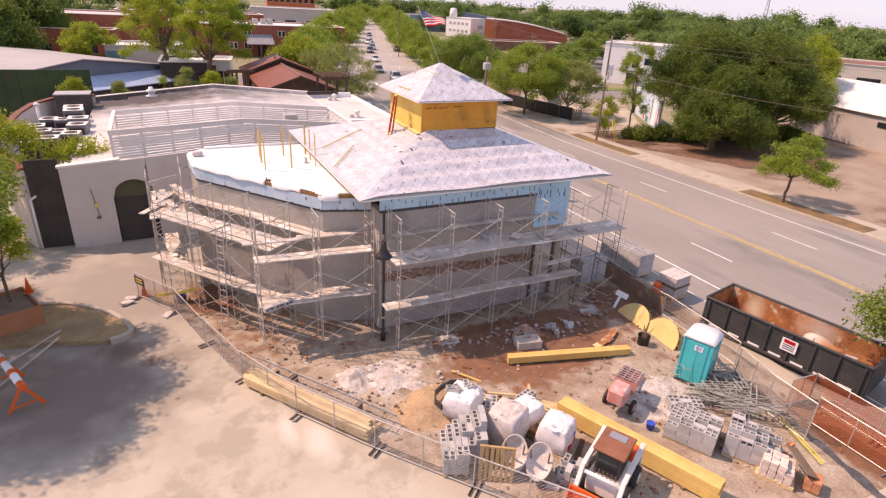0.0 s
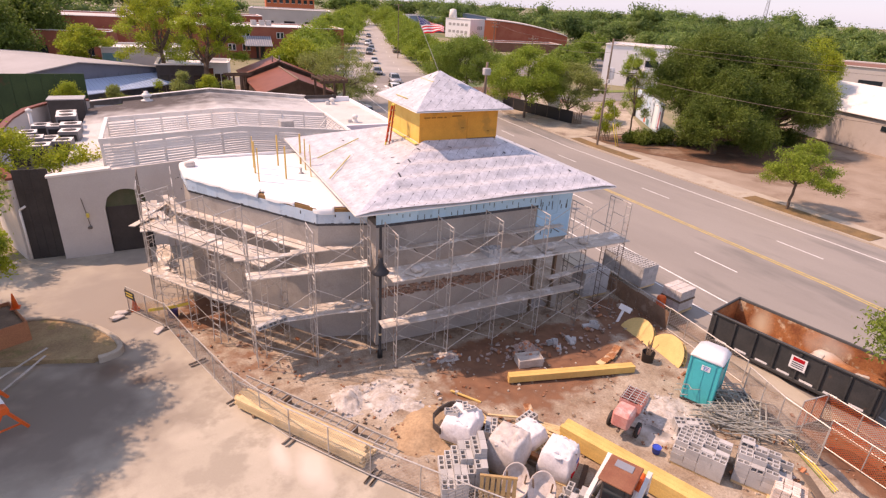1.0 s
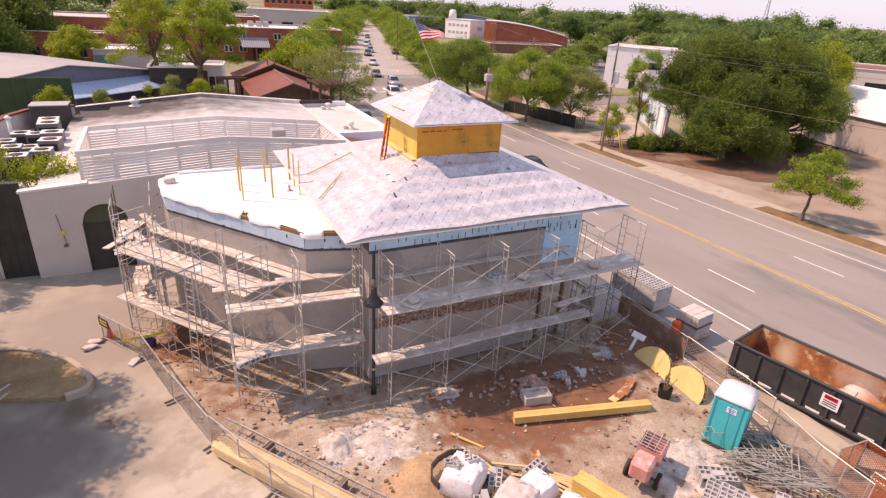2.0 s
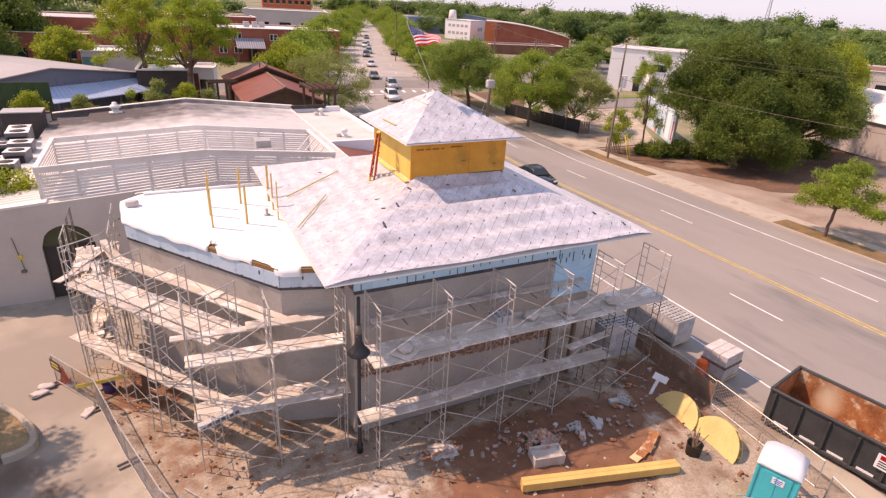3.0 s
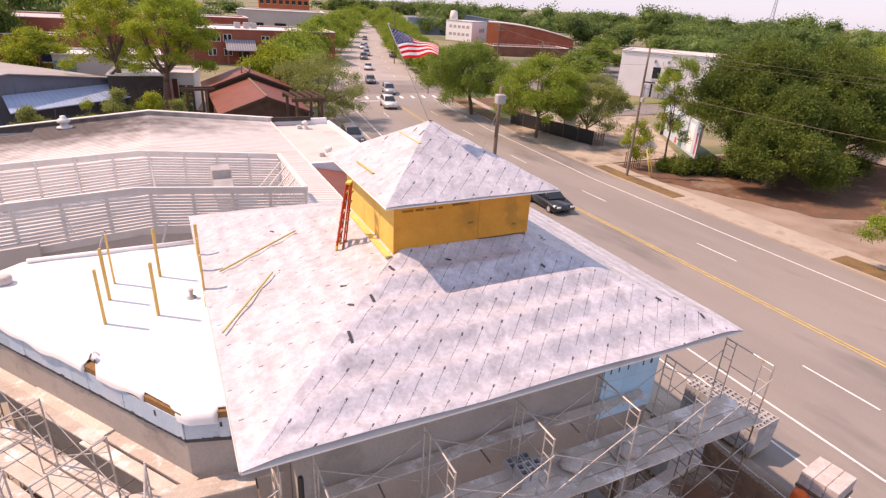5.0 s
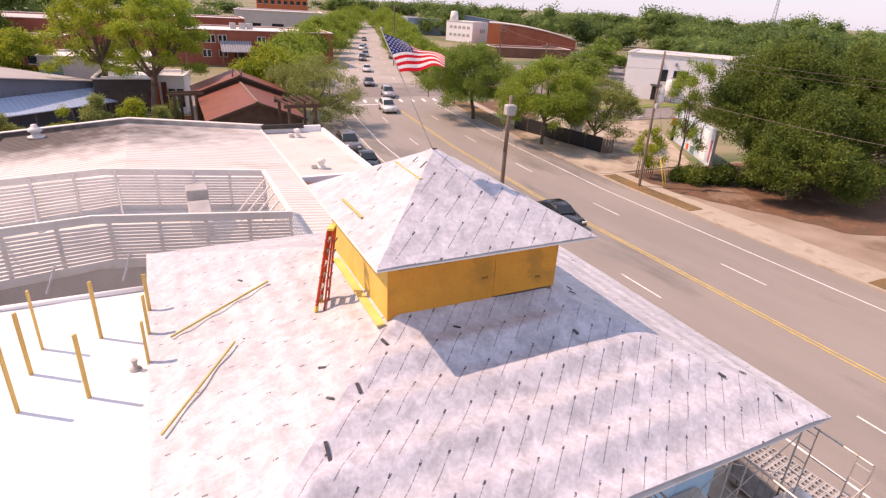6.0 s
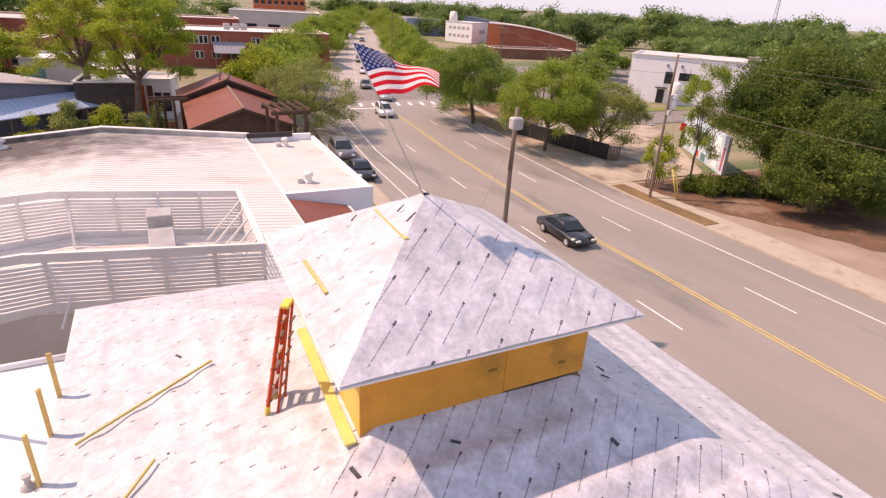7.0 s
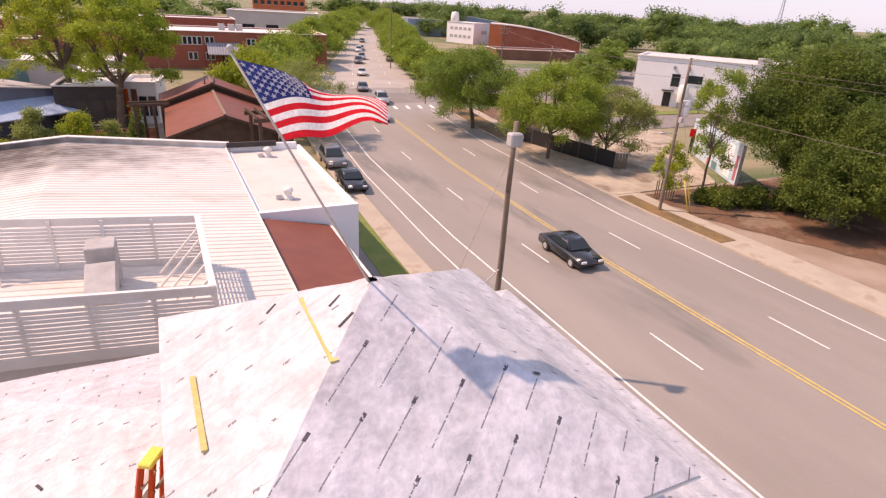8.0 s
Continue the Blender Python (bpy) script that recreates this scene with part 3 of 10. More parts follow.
def steps(a, b, n):
    return [a + (b - a) * i / n for i in range(n + 1)]


strip("ground", lambda y: -2600, lambda y: 2600, [-1200, -100, 0, 17, 52, 200, 900, 4200], -0.06, M_GROUND, "open ground of dry grass and soil round the site", "ground", nx=6)
ROAD_YS = steps(-60, 100, 16) + steps(110, 420, 31)
road = strip("road", lambda y: road_x(y) - 11.6, lambda y: road_x(y) + 9.2, [y for y in ROAD_YS if y <= 120], 0.0, M_ROAD, "grey asphalt road of four lanes, worn and patched", "road")
# paler than the near road: low-angle sun sheen put into the colour
strip("road_far", lambda y: road_x(y) - 11.6 + 4.8 * min(1, max(0, (y - 118) / 80)), lambda y: road_x(y) + 9.2 - 1.6 * min(1, max(0, (y - 118) / 80)), [y for y in ROAD_YS if y >= 120], 0.0, M_SHEENROAD, "asphalt road beyond the crossing, coloured pale with low-angle sun sheen", "road")
strip("side_street", lambda y: -120, lambda y: 160, [104, 114], 0.006, M_OLDROAD, "asphalt side street crossing the main road", "road")


def line_on_road(name, off, w, y0, y1, material, seg=20):
    n = max(1, int((y1 - y0) / seg))
    return strip(name, lambda y: road_x(y) + off - w / 2, lambda y: road_x(y) + off + w / 2, steps(y0, y1, n), 0.012, material, "", "", parent=road)


line_on_road("yellow_line", -0.53, 0.12, -60, 92, M_YELLOW)
line_on_road("yellow_line", -0.26, 0.12, -60, 92, M_YELLOW)
line_on_road("yellow_line", -0.52, 0.10, 122, 400, M_YELLOW, 10)
line_on_road("edge_line", 6.75, 0.12, -60, 98, M_LINE)
line_on_road("edge_line", -8.05, 0.12, -60, 96, M_LINE)
line_on_road("edge_line", -9.95, 0.10, -20, 90, M_LINE)
for y0 in (-31.6, -18.7, -5.8, 7.1, 19.95, 33.8, 46.05, 58.85, 71.7, 84.5):
    line_on_road("lane_dash", -4.12, 0.11, y0, y0 + 3.3, M_LINE)
for y0 in (-32.2, -19.3, -6.4, 6.5, 19.3, 32.7, 45.8, 58.7, 71.6, 84.4):
    line_on_road("lane_dash", 3.2, 0.11, y0, y0 + 3.3, M_LINE)
line_on_road("stop_line", -4.0, 7.4, 97.0, 97.5, M_LINE)
for k in range(9):
    line_on_road("crossing_bar", -8.5 + k * 2.0, 0.5, 99.0, 101.6, M_LINE)
for k in range(12):
    y0 = 124 + k * 14
    line_on_road("lane_dash", -3.6, 0.12, y0, y0 + 3.5, M_LINE)
    line_on_road("lane_dash", 3.6, 0.12, y0, y0 + 3.5, M_LINE)

# far side: kerb, verge islands, pavement, bare lot
strip("kerb", lambda y: road_x(y) + 9.2, lambda y: road_x(y) + 9.42, steps(-60, 98, 12), 0.12, M_WALK, "worn concrete kerb", "kerb", thick=0.2)
strip("verge", lambda y: road_x(y) + 9.42, lambda y: road_x(y) + 12.6, steps(57.5, 98, 8), 0.11, M_DRY, "dry grass verge under the street trees", "verge", thick=0.2)
strip("verge_island", lambda y: road_x(y) + 9.42, lambda y: road_x(y) + 11.0, steps(44.5, 55.5, 3), 0.13, M_DRY, "brown grass island with a utility pole", "verge", thick=0.2)
strip("verge_island", lambda y: road_x(y) + 9.42, lambda y: road_x(y) + 11.2, steps(20.0, 30.5, 3), 0.13, M_DRY, "brown grass island with a small tree", "verge", thick=0.2)
strip("pavement_far", lambda y: road_x(y) + 9.42, lambda y: road_x(y) + 12.4, steps(-40, 57.5, 9), 0.09, M_WALK, "pale sandy concrete pavement", "pavement", thick=0.15)
strip("gravel_lot", lambda y: road_x(y) + 12.4, lambda y: 98, steps(-40, 56, 5), 0.03, M_GRAVEL, "bare gravel lot with tyre marks", "lot")
# real litter, spread further out in dark colour to stand for tree shade
strip("leaf_litter_bed", lambda y: 47.9 + max(0, 50 - y) * 0.34 + max(0, 37 - y) ** 2 * 0.55 + 1.2 * noise.noise(Vector((y * 0.4, 0, 1))), lambda y: 82 - max(0, 46 - y) * 1.75 + 2.2 * noise.noise(Vector((y * 0.5, 0, 2))), steps(33.2, 55.4, 44), 0.055, M_MULCH, "reddish leaf litter and painted shade under the large trees", "ground")
strip("litter_corner", lambda y: road_x(y) + 14.0, lambda y: 64 + 1.2 * noise.noise(Vector((y * 0.5, 0, 4))), steps(78.0, 97.5, 12), 0.03, M_MULCH, "reddish bark litter behind the street trees", "ground")
strip("corner_walk", lambda y: road_x(y) + 12.6, lambda y: road_x(y) + 14.0, steps(57.5, 97.5, 6), 0.06, M_WALK, "narrow concrete pavement behind the verge", "pavement", thick=0.1)
strip("gravel_drive", lambda y: road_x(y) + 9.5, lambda y: 58 + (y - 56) * 0.7, steps(56.0, 78, 6), 0.12, M_SAND, "pale sandy gravel drive beside the fence", "lot", thick=0.12)
strip("back_street", lambda y: 64, lambda y: 170, [79.2, 87.5], 0.008, M_OLDROAD, "asphalt back street", "road")
strip("car_park", lambda y: 62 + (y - 116) * 0.25, lambda y: 132, steps(116, 152, 4), 0.008, M_OLDROAD, "grey asphalt car park across the road", "lot")
strip("grass_bank", lambda y: 72, lambda y: 120, [88.0, 90.6], 0.02, M_GRASS, "mown grass beside the back street", "grass")

# near side
strip("pavement_near", lambda y: 21.25, lambda y: road_x(y) - 11.6, steps(-40, 38, 6), 0.10, M_LOT, "dusty concrete pavement along the site", "pavement", thick=0.16)
strip("pavement_near_far", lambda y: road_x(y) - 13.0, lambda y: road_x(y) - 11.6, steps(38, 95, 6), 0.10, M_WALK, "concrete pavement beside a grass strip", "pavement", thick=0.16)
strip("grass_strip", lambda y: road_x(y) - 14.6, lambda y: road_x(y) - 13.0, steps(38, 66, 4), 0.06, M_GRASS, "narrow green grass strip", "grass", thick=0.1)
strip("side_path", lambda y: 18.5, lambda y: road_x(y) - 14.6, steps(38, 66, 3), 0.03, M_OLDROAD, "dark asphalt path beside the white building", "path")
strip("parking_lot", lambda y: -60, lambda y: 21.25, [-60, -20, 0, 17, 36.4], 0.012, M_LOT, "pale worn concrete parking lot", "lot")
strip("back_lot", lambda y: -60, lambda y: 20, [63.5, 70, 104], 0.012, M_GRAVEL, "pale back yard behind the white building", "lot")


# the churned site: one raised sheet with humps, in three soils
def site_edge(y):
    """The fence line on the parking side."""
    pts = ((6.0, 10.6), (10.8, 7.0), (13.55, 4.75), (16.15, 2.8), (19.0, 1.4), (22.1, 0.36), (25.5, -0.65), (28.5, -2.4))
    for (y0, x0), (y1, x1) in zip(pts, pts[1:]):
        if y <= y1:
            return x0 + (x1 - x0) * max(0.0, (y - y0) / (y1 - y0))
    return pts[-1][1]


def site_soil():
    nx, ny = 90, 100
    vs, fs, red, dust, wet = [], [], [], [], []
    for j in range(ny + 1):
        y = 5.6 + (28.4 - 5.6) * j / ny
        for i in range(nx + 1):
            a = i / nx
            x0, x1 = site_edge(y) + 0.15, 21.2
            x = x0 + (x1 - x0) * a
            edge = min(a, 1 - a, j / ny, 1 - j / ny)
            h = 0.05 + 0.09 * noise.noise(Vector((x * 0.5, y * 0.5, 3))) + 0.05 * noise.noise(Vector((x * 1.9, y * 1.9, 1))) + 0.025 * noise.noise(Vector((x * 5, y * 5, 2)))
            flat = 1.0 if not (7.2 < x < 17.4 and y > 19.6) else 0.2
            vs.append((x, y, ground_z(y) + 0.02 + max(0.0, h) * min(1, edge * 14) * flat))
            red.append(0.45 * max(0.0, 1.1 - ((x - 16.6) / 2.6) ** 2 - ((y - 18.2) / 1.5) ** 2) + max(0.0, 1.1 - 0.55 * (((x - 13.2) / 4.6) ** 2 + ((y - 16.4) / 2.1) ** 2)) * 0.9 + 1.1 * max(0.0, 1 - ((x - 20.4) / 1.5) ** 2 - ((y - 7.0) / 3.6) ** 2) + 0.4 * max(0.0, 1 - ((x - 11.5) / 2.2) ** 2 - ((y - 13.4) / 1.2) ** 2) + 1.15 * max(0.0, 1 - ((x - 19.7) / 1.8) ** 2 - ((y - 18.2) / 3.0) ** 2) + 0.4 * max(0.0, 1 - ((x - 6.0) / 2.8) ** 2 - ((y - 19.9) / 1.4) ** 2) + 0.5 * max(0.0, 1 - ((x - 2.2) / 2.6) ** 2 - ((y - 21.5) / 4.0) ** 2) + 0.75 * max(0.0, 1.1 - ((x - 0.9) / 1.9) ** 2 - ((y - 26.3) / 2.8) ** 2) + 0.5 * max(0.0, 1.1 - ((x - 12.0) / 4.5) ** 2 - ((y - 18.6) / 1.0) ** 2))
            dust.append(0.7 * max(0.0, 1.2 - ((x - 15.8) / 2.2) ** 2 - ((y - 11.7) / 1.5) ** 2) + 0.6 * max(0.0, 1.2 - ((x - 6.6) / 1.9) ** 2 - ((y - 17.2) / 1.2) ** 2) + 0.2 * max(0.0, 1 - ((x - 7.8) / 2.0) ** 2 - ((y - 18.6) / 0.8) ** 2))
            wet.append(0.62 * max(0.0, 1.15 - ((x - 15.2) / 0.75) ** 2 - ((y - 11.5) / 0.8) ** 2))
    w = nx + 1
    for j in range(ny):
        for i in range(nx):
            fs.append((j * w + i, j * w + i + 1, (j + 1) * w + i + 1, (j + 1) * w + i))
    me = bpy.data.meshes.new("site_soil")
    me.from_pydata(vs, [], fs)
    me.materials.append(M_DIRT)
    for key, vals in (("red", red), ("dust", dust), ("wet", wet)):
        me.attributes.new(key, "FLOAT", "POINT").data.foreach_set("value", vals)
    me.shade_smooth()
    return tagged(new("site_soil", me), "churned tan and red-clay soil of the building site", "ground", kind="structure")


site_soil()

# kerbed island in the parking lot
isl = [(-6.6, 27.9), (-5.4, 27.7), (-4.3, 27.0), (-3.3, 26.0), (-2.6, 24.8), (-2.5, 23.9), (-3.4, 23.6), (-5.0, 24.2), (-7.5, 24.8), (-12, 25), (-12, 28.4)]
bm = bmesh.new()
prism(bm, isl, -0.25, 0.03)
single("island_bed", bm, M_BEDSOIL, "kerbed island of dry grass and soil", "bed", kind="structure")
kp = []
for i in range(6):
    p0, p1, p2, p3 = (Vector(isl[max(0, j)]) for j in (i - 1, i, i + 1, i + 2))
    for k in range(6):
        t = k / 6
        kp.append(0.5 * (2 * p1 + (p2 - p0) * t + (2 * p0 - 5 * p1 + 4 * p2 - p3) * t * t + (3 * p1 - p0 - 3 * p2 + p3) * t ** 3))
bm = bmesh.new()
loops = []
for i, p in enumerate(kp):
    d = (kp[min(i + 1, len(kp) - 1)] - kp[max(i - 1, 0)]).normalized()
    nn = Vector((-d.y, d.x))
    loops.append([bm.verts.new((*(p + nn * o), z)) for o, z in ((-0.12, -0.2), (-0.11, 0.1), (-0.08, 0.13), (0.08, 0.13), (0.11, 0.1), (0.12, -0.2))])
for p, q in zip(loops, loops[1:]):
    for i in range(6):
        bm.faces.new((p[i], p[(i + 1) % 6], q[(i + 1) % 6], q[i]))
bm.faces.new(loops[0])
bm.faces.new(loops[-1][::-1])
single("kerb_island", bm, M_WALK, "curved pale concrete kerb round an island", "kerb", kind="structure")

# ---- the new pavilion: walls, foam, roofs, cupola ----
EAVE_Z, WALL_Y, WX0, WX1, WY1 = 6.48, 20.45, 7.45, 17.05, 31.0
pav = thing("pavilion", "unfinished two-storey grey-rendered building with a white-felted hipped roof", "building", (12.25, 25.7, 0))
PO = Vector((12.25, 25.7, 0))


def pav_part(name, bm, material, label="", smooth=False, parent=None):
    """Built in world metres, hung under the pavilion."""
    if not isinstance(bm, bpy.types.Mesh):
        bmesh.ops.translate(bm, vec=-PO, verts=bm.verts)
    return part(name, bm, material, parent or pav, label, smooth)


def wall_box(x0, x1, y0, y1, z0, z1, name, material, label="", bevel=0.0):
    bm = bmesh.new()
    box(bm, (x0 + x1) / 2, (y0 + y1) / 2, (z0 + z1) / 2, x1 - x0, y1 - y0, z1 - z0, bevel=bevel)
    return pav_part(name, bm, material, label)


# front wall with the doorway at its street end
wall_box(WX0, 15.3, WALL_Y, WALL_Y + 0.3, 0, 5.55, "wall", M_PARGE, "grey parged front wall")
wall_box(15.3, WX1, WALL_Y, WALL_Y + 0.3, 3.15, 3.9, "lintel", M_PARGE)
wall_box(16.75, WX1, WALL_Y, WALL_Y + 0.3, 0, 3.15, "pier", M_PARGE)
wall_box(WX0, WX0 + 0.3, WALL_Y + 0.3, WY1, 0, 5.55, "wall", M_PARGE)
wall_box(WX1 - 0.3, WX1, WALL_Y + 0.3, 21.4, 3.15, 5.55, "lintel", M_PARGE)
wall_box(WX1 - 0.3, WX1, 23.4, WY1, 0, 5.55, "wall", M_PARGE)
wall_box(WX1 - 0.3, WX1, 21.4, 23.4, 3.15, 5.55, "lintel", M_PARGE)
wall_box(WX0 + 0.3, WX1 - 0.3, WY1 - 0.3, WY1, 0, 5.55, "wall", M_PARGE)
wall_box(WX0 + 0.3, WX1 - 0.3, WALL_Y + 0.3, WY1 - 0.3, -0.1, 0.03, "floor_slab", M_PARGE)
wall_box(WX0 + 0.3, WX1 - 0.3, WALL_Y + 0.3, WY1 - 0.3, 3.2, 3.4, "upper_floor", M_OLDWOOD)
# timber jambs of the doorway
for x in (15.32, 15.5, 16.7):
    wall_box(x - 0.05, x + 0.05, WALL_Y + 0.02, WALL_Y + 0.2, 0, 3.14, "jamb", M_OLDWOOD)
# blue foam boards under the eaves, each board proud of the wall
x = WX0
k = 0
while x < 15.2:
    w = min(0.61, 15.2 - x)
    if w < 0.1:
        break
    wall_box(x + 0.003, x + w - 0.003, WALL_Y - 0.05, WALL_Y - 0.002, 5.55, 6.5, "foam_board", M_FOAM)
    x += w
for x0, x1, z0, z1 in ((15.2, 15.9, 3.92, 5.1), (15.9, 17.08, 3.92, 5.1), (15.2, 16.3, 5.1, 6.5), (16.3, 17.08, 5.1, 6.5)):
    wall_box(x0 + 0.004, x1 - 0.004, WALL_Y - 0.05, WALL_Y - 0.002, z0 + 0.004, z1 - 0.004, "foam_board", M_FOAM)
for i in range(8):
    y0 = WALL_Y + i * 1.3
    wall_box(WX1 + 0.002, WX1 + 0.05, y0 + 0.004, y0 + 1.296, 5.0, 6.5, "foam_board", M_FOAM)
wall_box(WX0, 15.2, WALL_Y - 0.062, WALL_Y - 0.004, 5.52, 5.64, "flashing", M_TAR, "black tarred flashing strip")
# dark printed marks on the boards
bm = bmesh.new()
for i in range(26):
    x = WX0 + 0.25 + i * 0.305 + RND.uniform(-0.05, 0.05)
    z = RND.choice((5.75, 5.9, 6.05))
    box(bm, x, WALL_Y - 0.054, z, 0.03, 0.006, RND.uniform(0.12, 0.32))
for i in range(16):
    x, z = RND.uniform(15.3, 17.0), RND.choice((4.25, 4.45, 5.45, 5.65, 6.0))
    box(bm, x, WALL_Y - 0.054, z, 0.04, 0.006, 0.2)
tagged(pav_part("printing", bm, M_TAR), kind="stuff")
# the rough band of broken brick half way up the front
bm = bmesh.new()
for i in range(520):
    x = WX0 + 0.1 + (15.25 - WX0 - 0.15) * RND.random()
    z = 2.5 + RND.uniform(-0.24, 0.2) - 0.02 * (x - 11)
    box(bm, 0, 0, 0, RND.uniform(0.06, 0.2), RND.uniform(0.04, 0.1), RND.uniform(0.04, 0.07),
        m=pose(x, WALL_Y - 0.02, z, RND.uniform(-20, 20), RND.uniform(-25, 25), RND.uniform(-15, 15)))
tagged(pav_part("broken_brick_band", bm, M_TIEBRICK, "band of broken red brick ties"), kind="stuff")


# roof faces laid in overlapping courses of felt
def roof_face(parent, a, b, c, d, n, material, name="felt_course", off=0.02, seed=0, sub=26, bil=0.03):
    """a, b: ends of the eave; c, d: ends of the top edge above b and a. Courses run along the eave."""
    a, b, c, d = (Vector(v) for v in (a, b, c, d))
    along = (b - a).normalized()
    nrm = along.cross(d - a).normalized()
    if nrm.z < 0:
        nrm = -nrm
    up = nrm.cross(along)
    if up.z < 0:
        up = -up
    for k in range(n):
        t0, t1 = k / n, (k + 1) / n
        vs, uvs, fs = [], [], []
        rows = 14
        for j in range(rows + 1):
            t = t0 + (t1 - t0) * j / rows
            p, q = a.lerp(d, t), b.lerp(c, t)
            for i in range(sub + 1):
                v = p.lerp(q, i / sub)
                wr = 0.016 * noise.noise(Vector((v.x * 0.9, v.y * 0.9, seed))) + 0.009 * noise.noise(Vector((v.x * 3.5, v.y * 3.5, seed)))
                ef = min(1.0, min(i, sub - i) / 2.5)
                u = j / rows
                roll = (0.5 + 0.5 * math.cos(2 * math.pi * (u ** 0.85 - 0.06))) * (0.9 + 0.4 * noise.noise(Vector((v.x * 0.4, v.y * 0.4, seed))))
                lift = off + 0.012 + ef * (wr + bil * roll)
                vs.append(v + Vector((0, 0, lift)) - PO)
                uvs.append(((v - a).dot(along), (v - a).dot(up)))
        w = sub + 1
        for j in range(rows):
            for i in range(sub):
                fs.append((j * w + i, j * w + i + 1, (j + 1) * w + i + 1, (j + 1) * w + i))
        me = bpy.data.meshes.new(name)
        me.from_pydata([tuple(v) for v in vs], [], fs)
        lay = me.uv_layers.new(name="slope")
        for poly in me.polygons:
            for li in poly.loop_indices:
                lay.data[li].uv = uvs[me.loops[li].vertex_index]
        me.materials.append(material)
        me.shade_smooth()
        ob = new(name, me)
        ob.parent = parent


def hip_deck(parent, e0, e1, t0, t1, ez, tz, thick, name, material):
    """A hipped deck: eave rectangle e0-e1 at ez, top rectangle t0-t1 at tz."""
    bm = bmesh.new()
    def ring(p, q, z):
        return [bm.verts.new((x, y, z)) for x, y in ((p[0], p[1]), (q[0], p[1]), (q[0], q[1]), (p[0], q[1]))]
    lo, eav, top = ring(e0, e1, ez - thick), ring(e0, e1, ez), ring(t0, t1, tz)
    for r0, r1 in ((lo, eav), (eav, top)):
        for i in range(4):
            bm.faces.new((r0[i], r0[(i + 1) % 4], r1[(i + 1) % 4], r1[i]))
    bm.faces.new(lo[::-1])
    bm.faces.new(top)
    return pav_part(name, bm, material, parent=parent)


EX0, EX1, EY0, EY1 = 6.32, 18.72, 19.42, 32.2
BX0, BX1, BY0, BY1 = 10.78, 14.85, 23.98, 28.0
BZ = 7.84
roof = hip_deck(pav, (EX0, EY0), (EX1, EY1), (BX0, BY0), (BX1, BY1), EAVE_Z, BZ, 0.04, "roof", M_WHITE)
roof["label"] = "hipped roof under printed white roofing felt"
roof_face(roof, (EX0, EY0, EAVE_Z), (EX1, EY0, EAVE_Z), (BX1, BY0, BZ), (BX0, BY0, BZ), 5, M_FELT_S, seed=1, sub=44, bil=0.12)
roof_face(roof, (EX0, EY1, EAVE_Z), (EX0, EY0, EAVE_Z), (BX0, BY0, BZ), (BX0, BY1, BZ), 7, M_FELT_W, seed=2, sub=44, bil=0.042)
roof_face(roof, (EX1, EY0, EAVE_Z), (EX1, EY1, EAVE_Z), (BX1, BY1, BZ), (BX1, BY0, BZ), 6, M_FELT_W, seed=3, sub=44, bil=0.03)
roof_face(roof, (EX1, EY1, EAVE_Z), (EX0, EY1, EAVE_Z), (BX0, BY1, BZ), (BX1, BY1, BZ), 4, M_FELT_W, seed=4, sub=30)


bm = bmesh.new()
bar(bm, (EX0 - 0.014, EY0 + 0.02, EAVE_Z + 0.01), (EX0 - 0.014, EY1, EAVE_Z + 0.01), 0.02, 0.06)
pav_part("drip_edge", bm, M_WHITE, parent=roof)


def slope_z(x, y):
    """Height of the main roof's surface."""
    k = min((x - EX0) / (BX0 - EX0), (EX1 - x) / (EX1 - BX1), (y - EY0) / (BY0 - EY0), (EY1 - y) / (EY1 - BY1), 1.0)
    return EAVE_Z + 0.03 + (BZ - EAVE_Z) * k


# cupola: sheathed box and its own pyramid roof
CZ, CTOP = 9.42, 10.78
cup = part("cupola", (lambda b: (box(b, (BX0 + BX1) / 2 - PO.x, (BY0 + BY1) / 2 - PO.y, (BZ + CZ) / 2 - 0.15, BX1 - BX0 - 0.08, BY1 - BY0 - 0.08, CZ - BZ + 0.3), b)[1])(bmesh.new()), M_OLDWOOD, pav, "cupola sheathed in yellow boards")
for i, (p0, p1) in enumerate(((0.0, 2.44), (2.44, 4.07))):
    zb = BZ + (0.0 if i == 0 else 0.16)
    bm = bmesh.new()
    box(bm, BX0 + (p0 + p1) / 2, BY0 + 0.02, (zb + CZ) / 2, p1 - p0 - 0.006, 0.04, CZ - zb, bevel=0.004)
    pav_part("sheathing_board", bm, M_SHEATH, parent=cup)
for i, (p0, p1) in enumerate(((0.02, 1.05), (1.05, 2.3), (2.3, 4.0))):
    bm = bmesh.new()
    box(bm, BX0 + 0.02, BY0 + (p0 + p1) / 2, (BZ + CZ) / 2, 0.04, p1 - p0 - 0.012, CZ - BZ, bevel=0.004)
    pav_part("sheathing_board", bm, M_SHEATHLIT, parent=cup)
for xx, yy, sx, sy in ((BX1 - 0.02, (BY0 + BY1) / 2, 0.04, 3.9), ((BX0 + BX1) / 2, BY1 - 0.02, 4.0, 0.04)):
    bm = bmesh.new()
    box(bm, xx, yy, (BZ + CZ) / 2, sx, sy, CZ - BZ)
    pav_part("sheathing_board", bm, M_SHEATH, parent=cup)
bm = bmesh.new()
for x0, ln, z in ((11.0, 0.3, 9.02), (11.36, 0.22, 9.02), (11.64, 0.28, 9.02), (12.0, 0.12, 9.02), (12.4, 0.5, 9.06), (12.9, 0.16, 8.5), (14.3, 0.13, 8.3)):
    box(bm, x0 + ln / 2, BY0 - 0.002, z, ln, 0.008, 0.055)
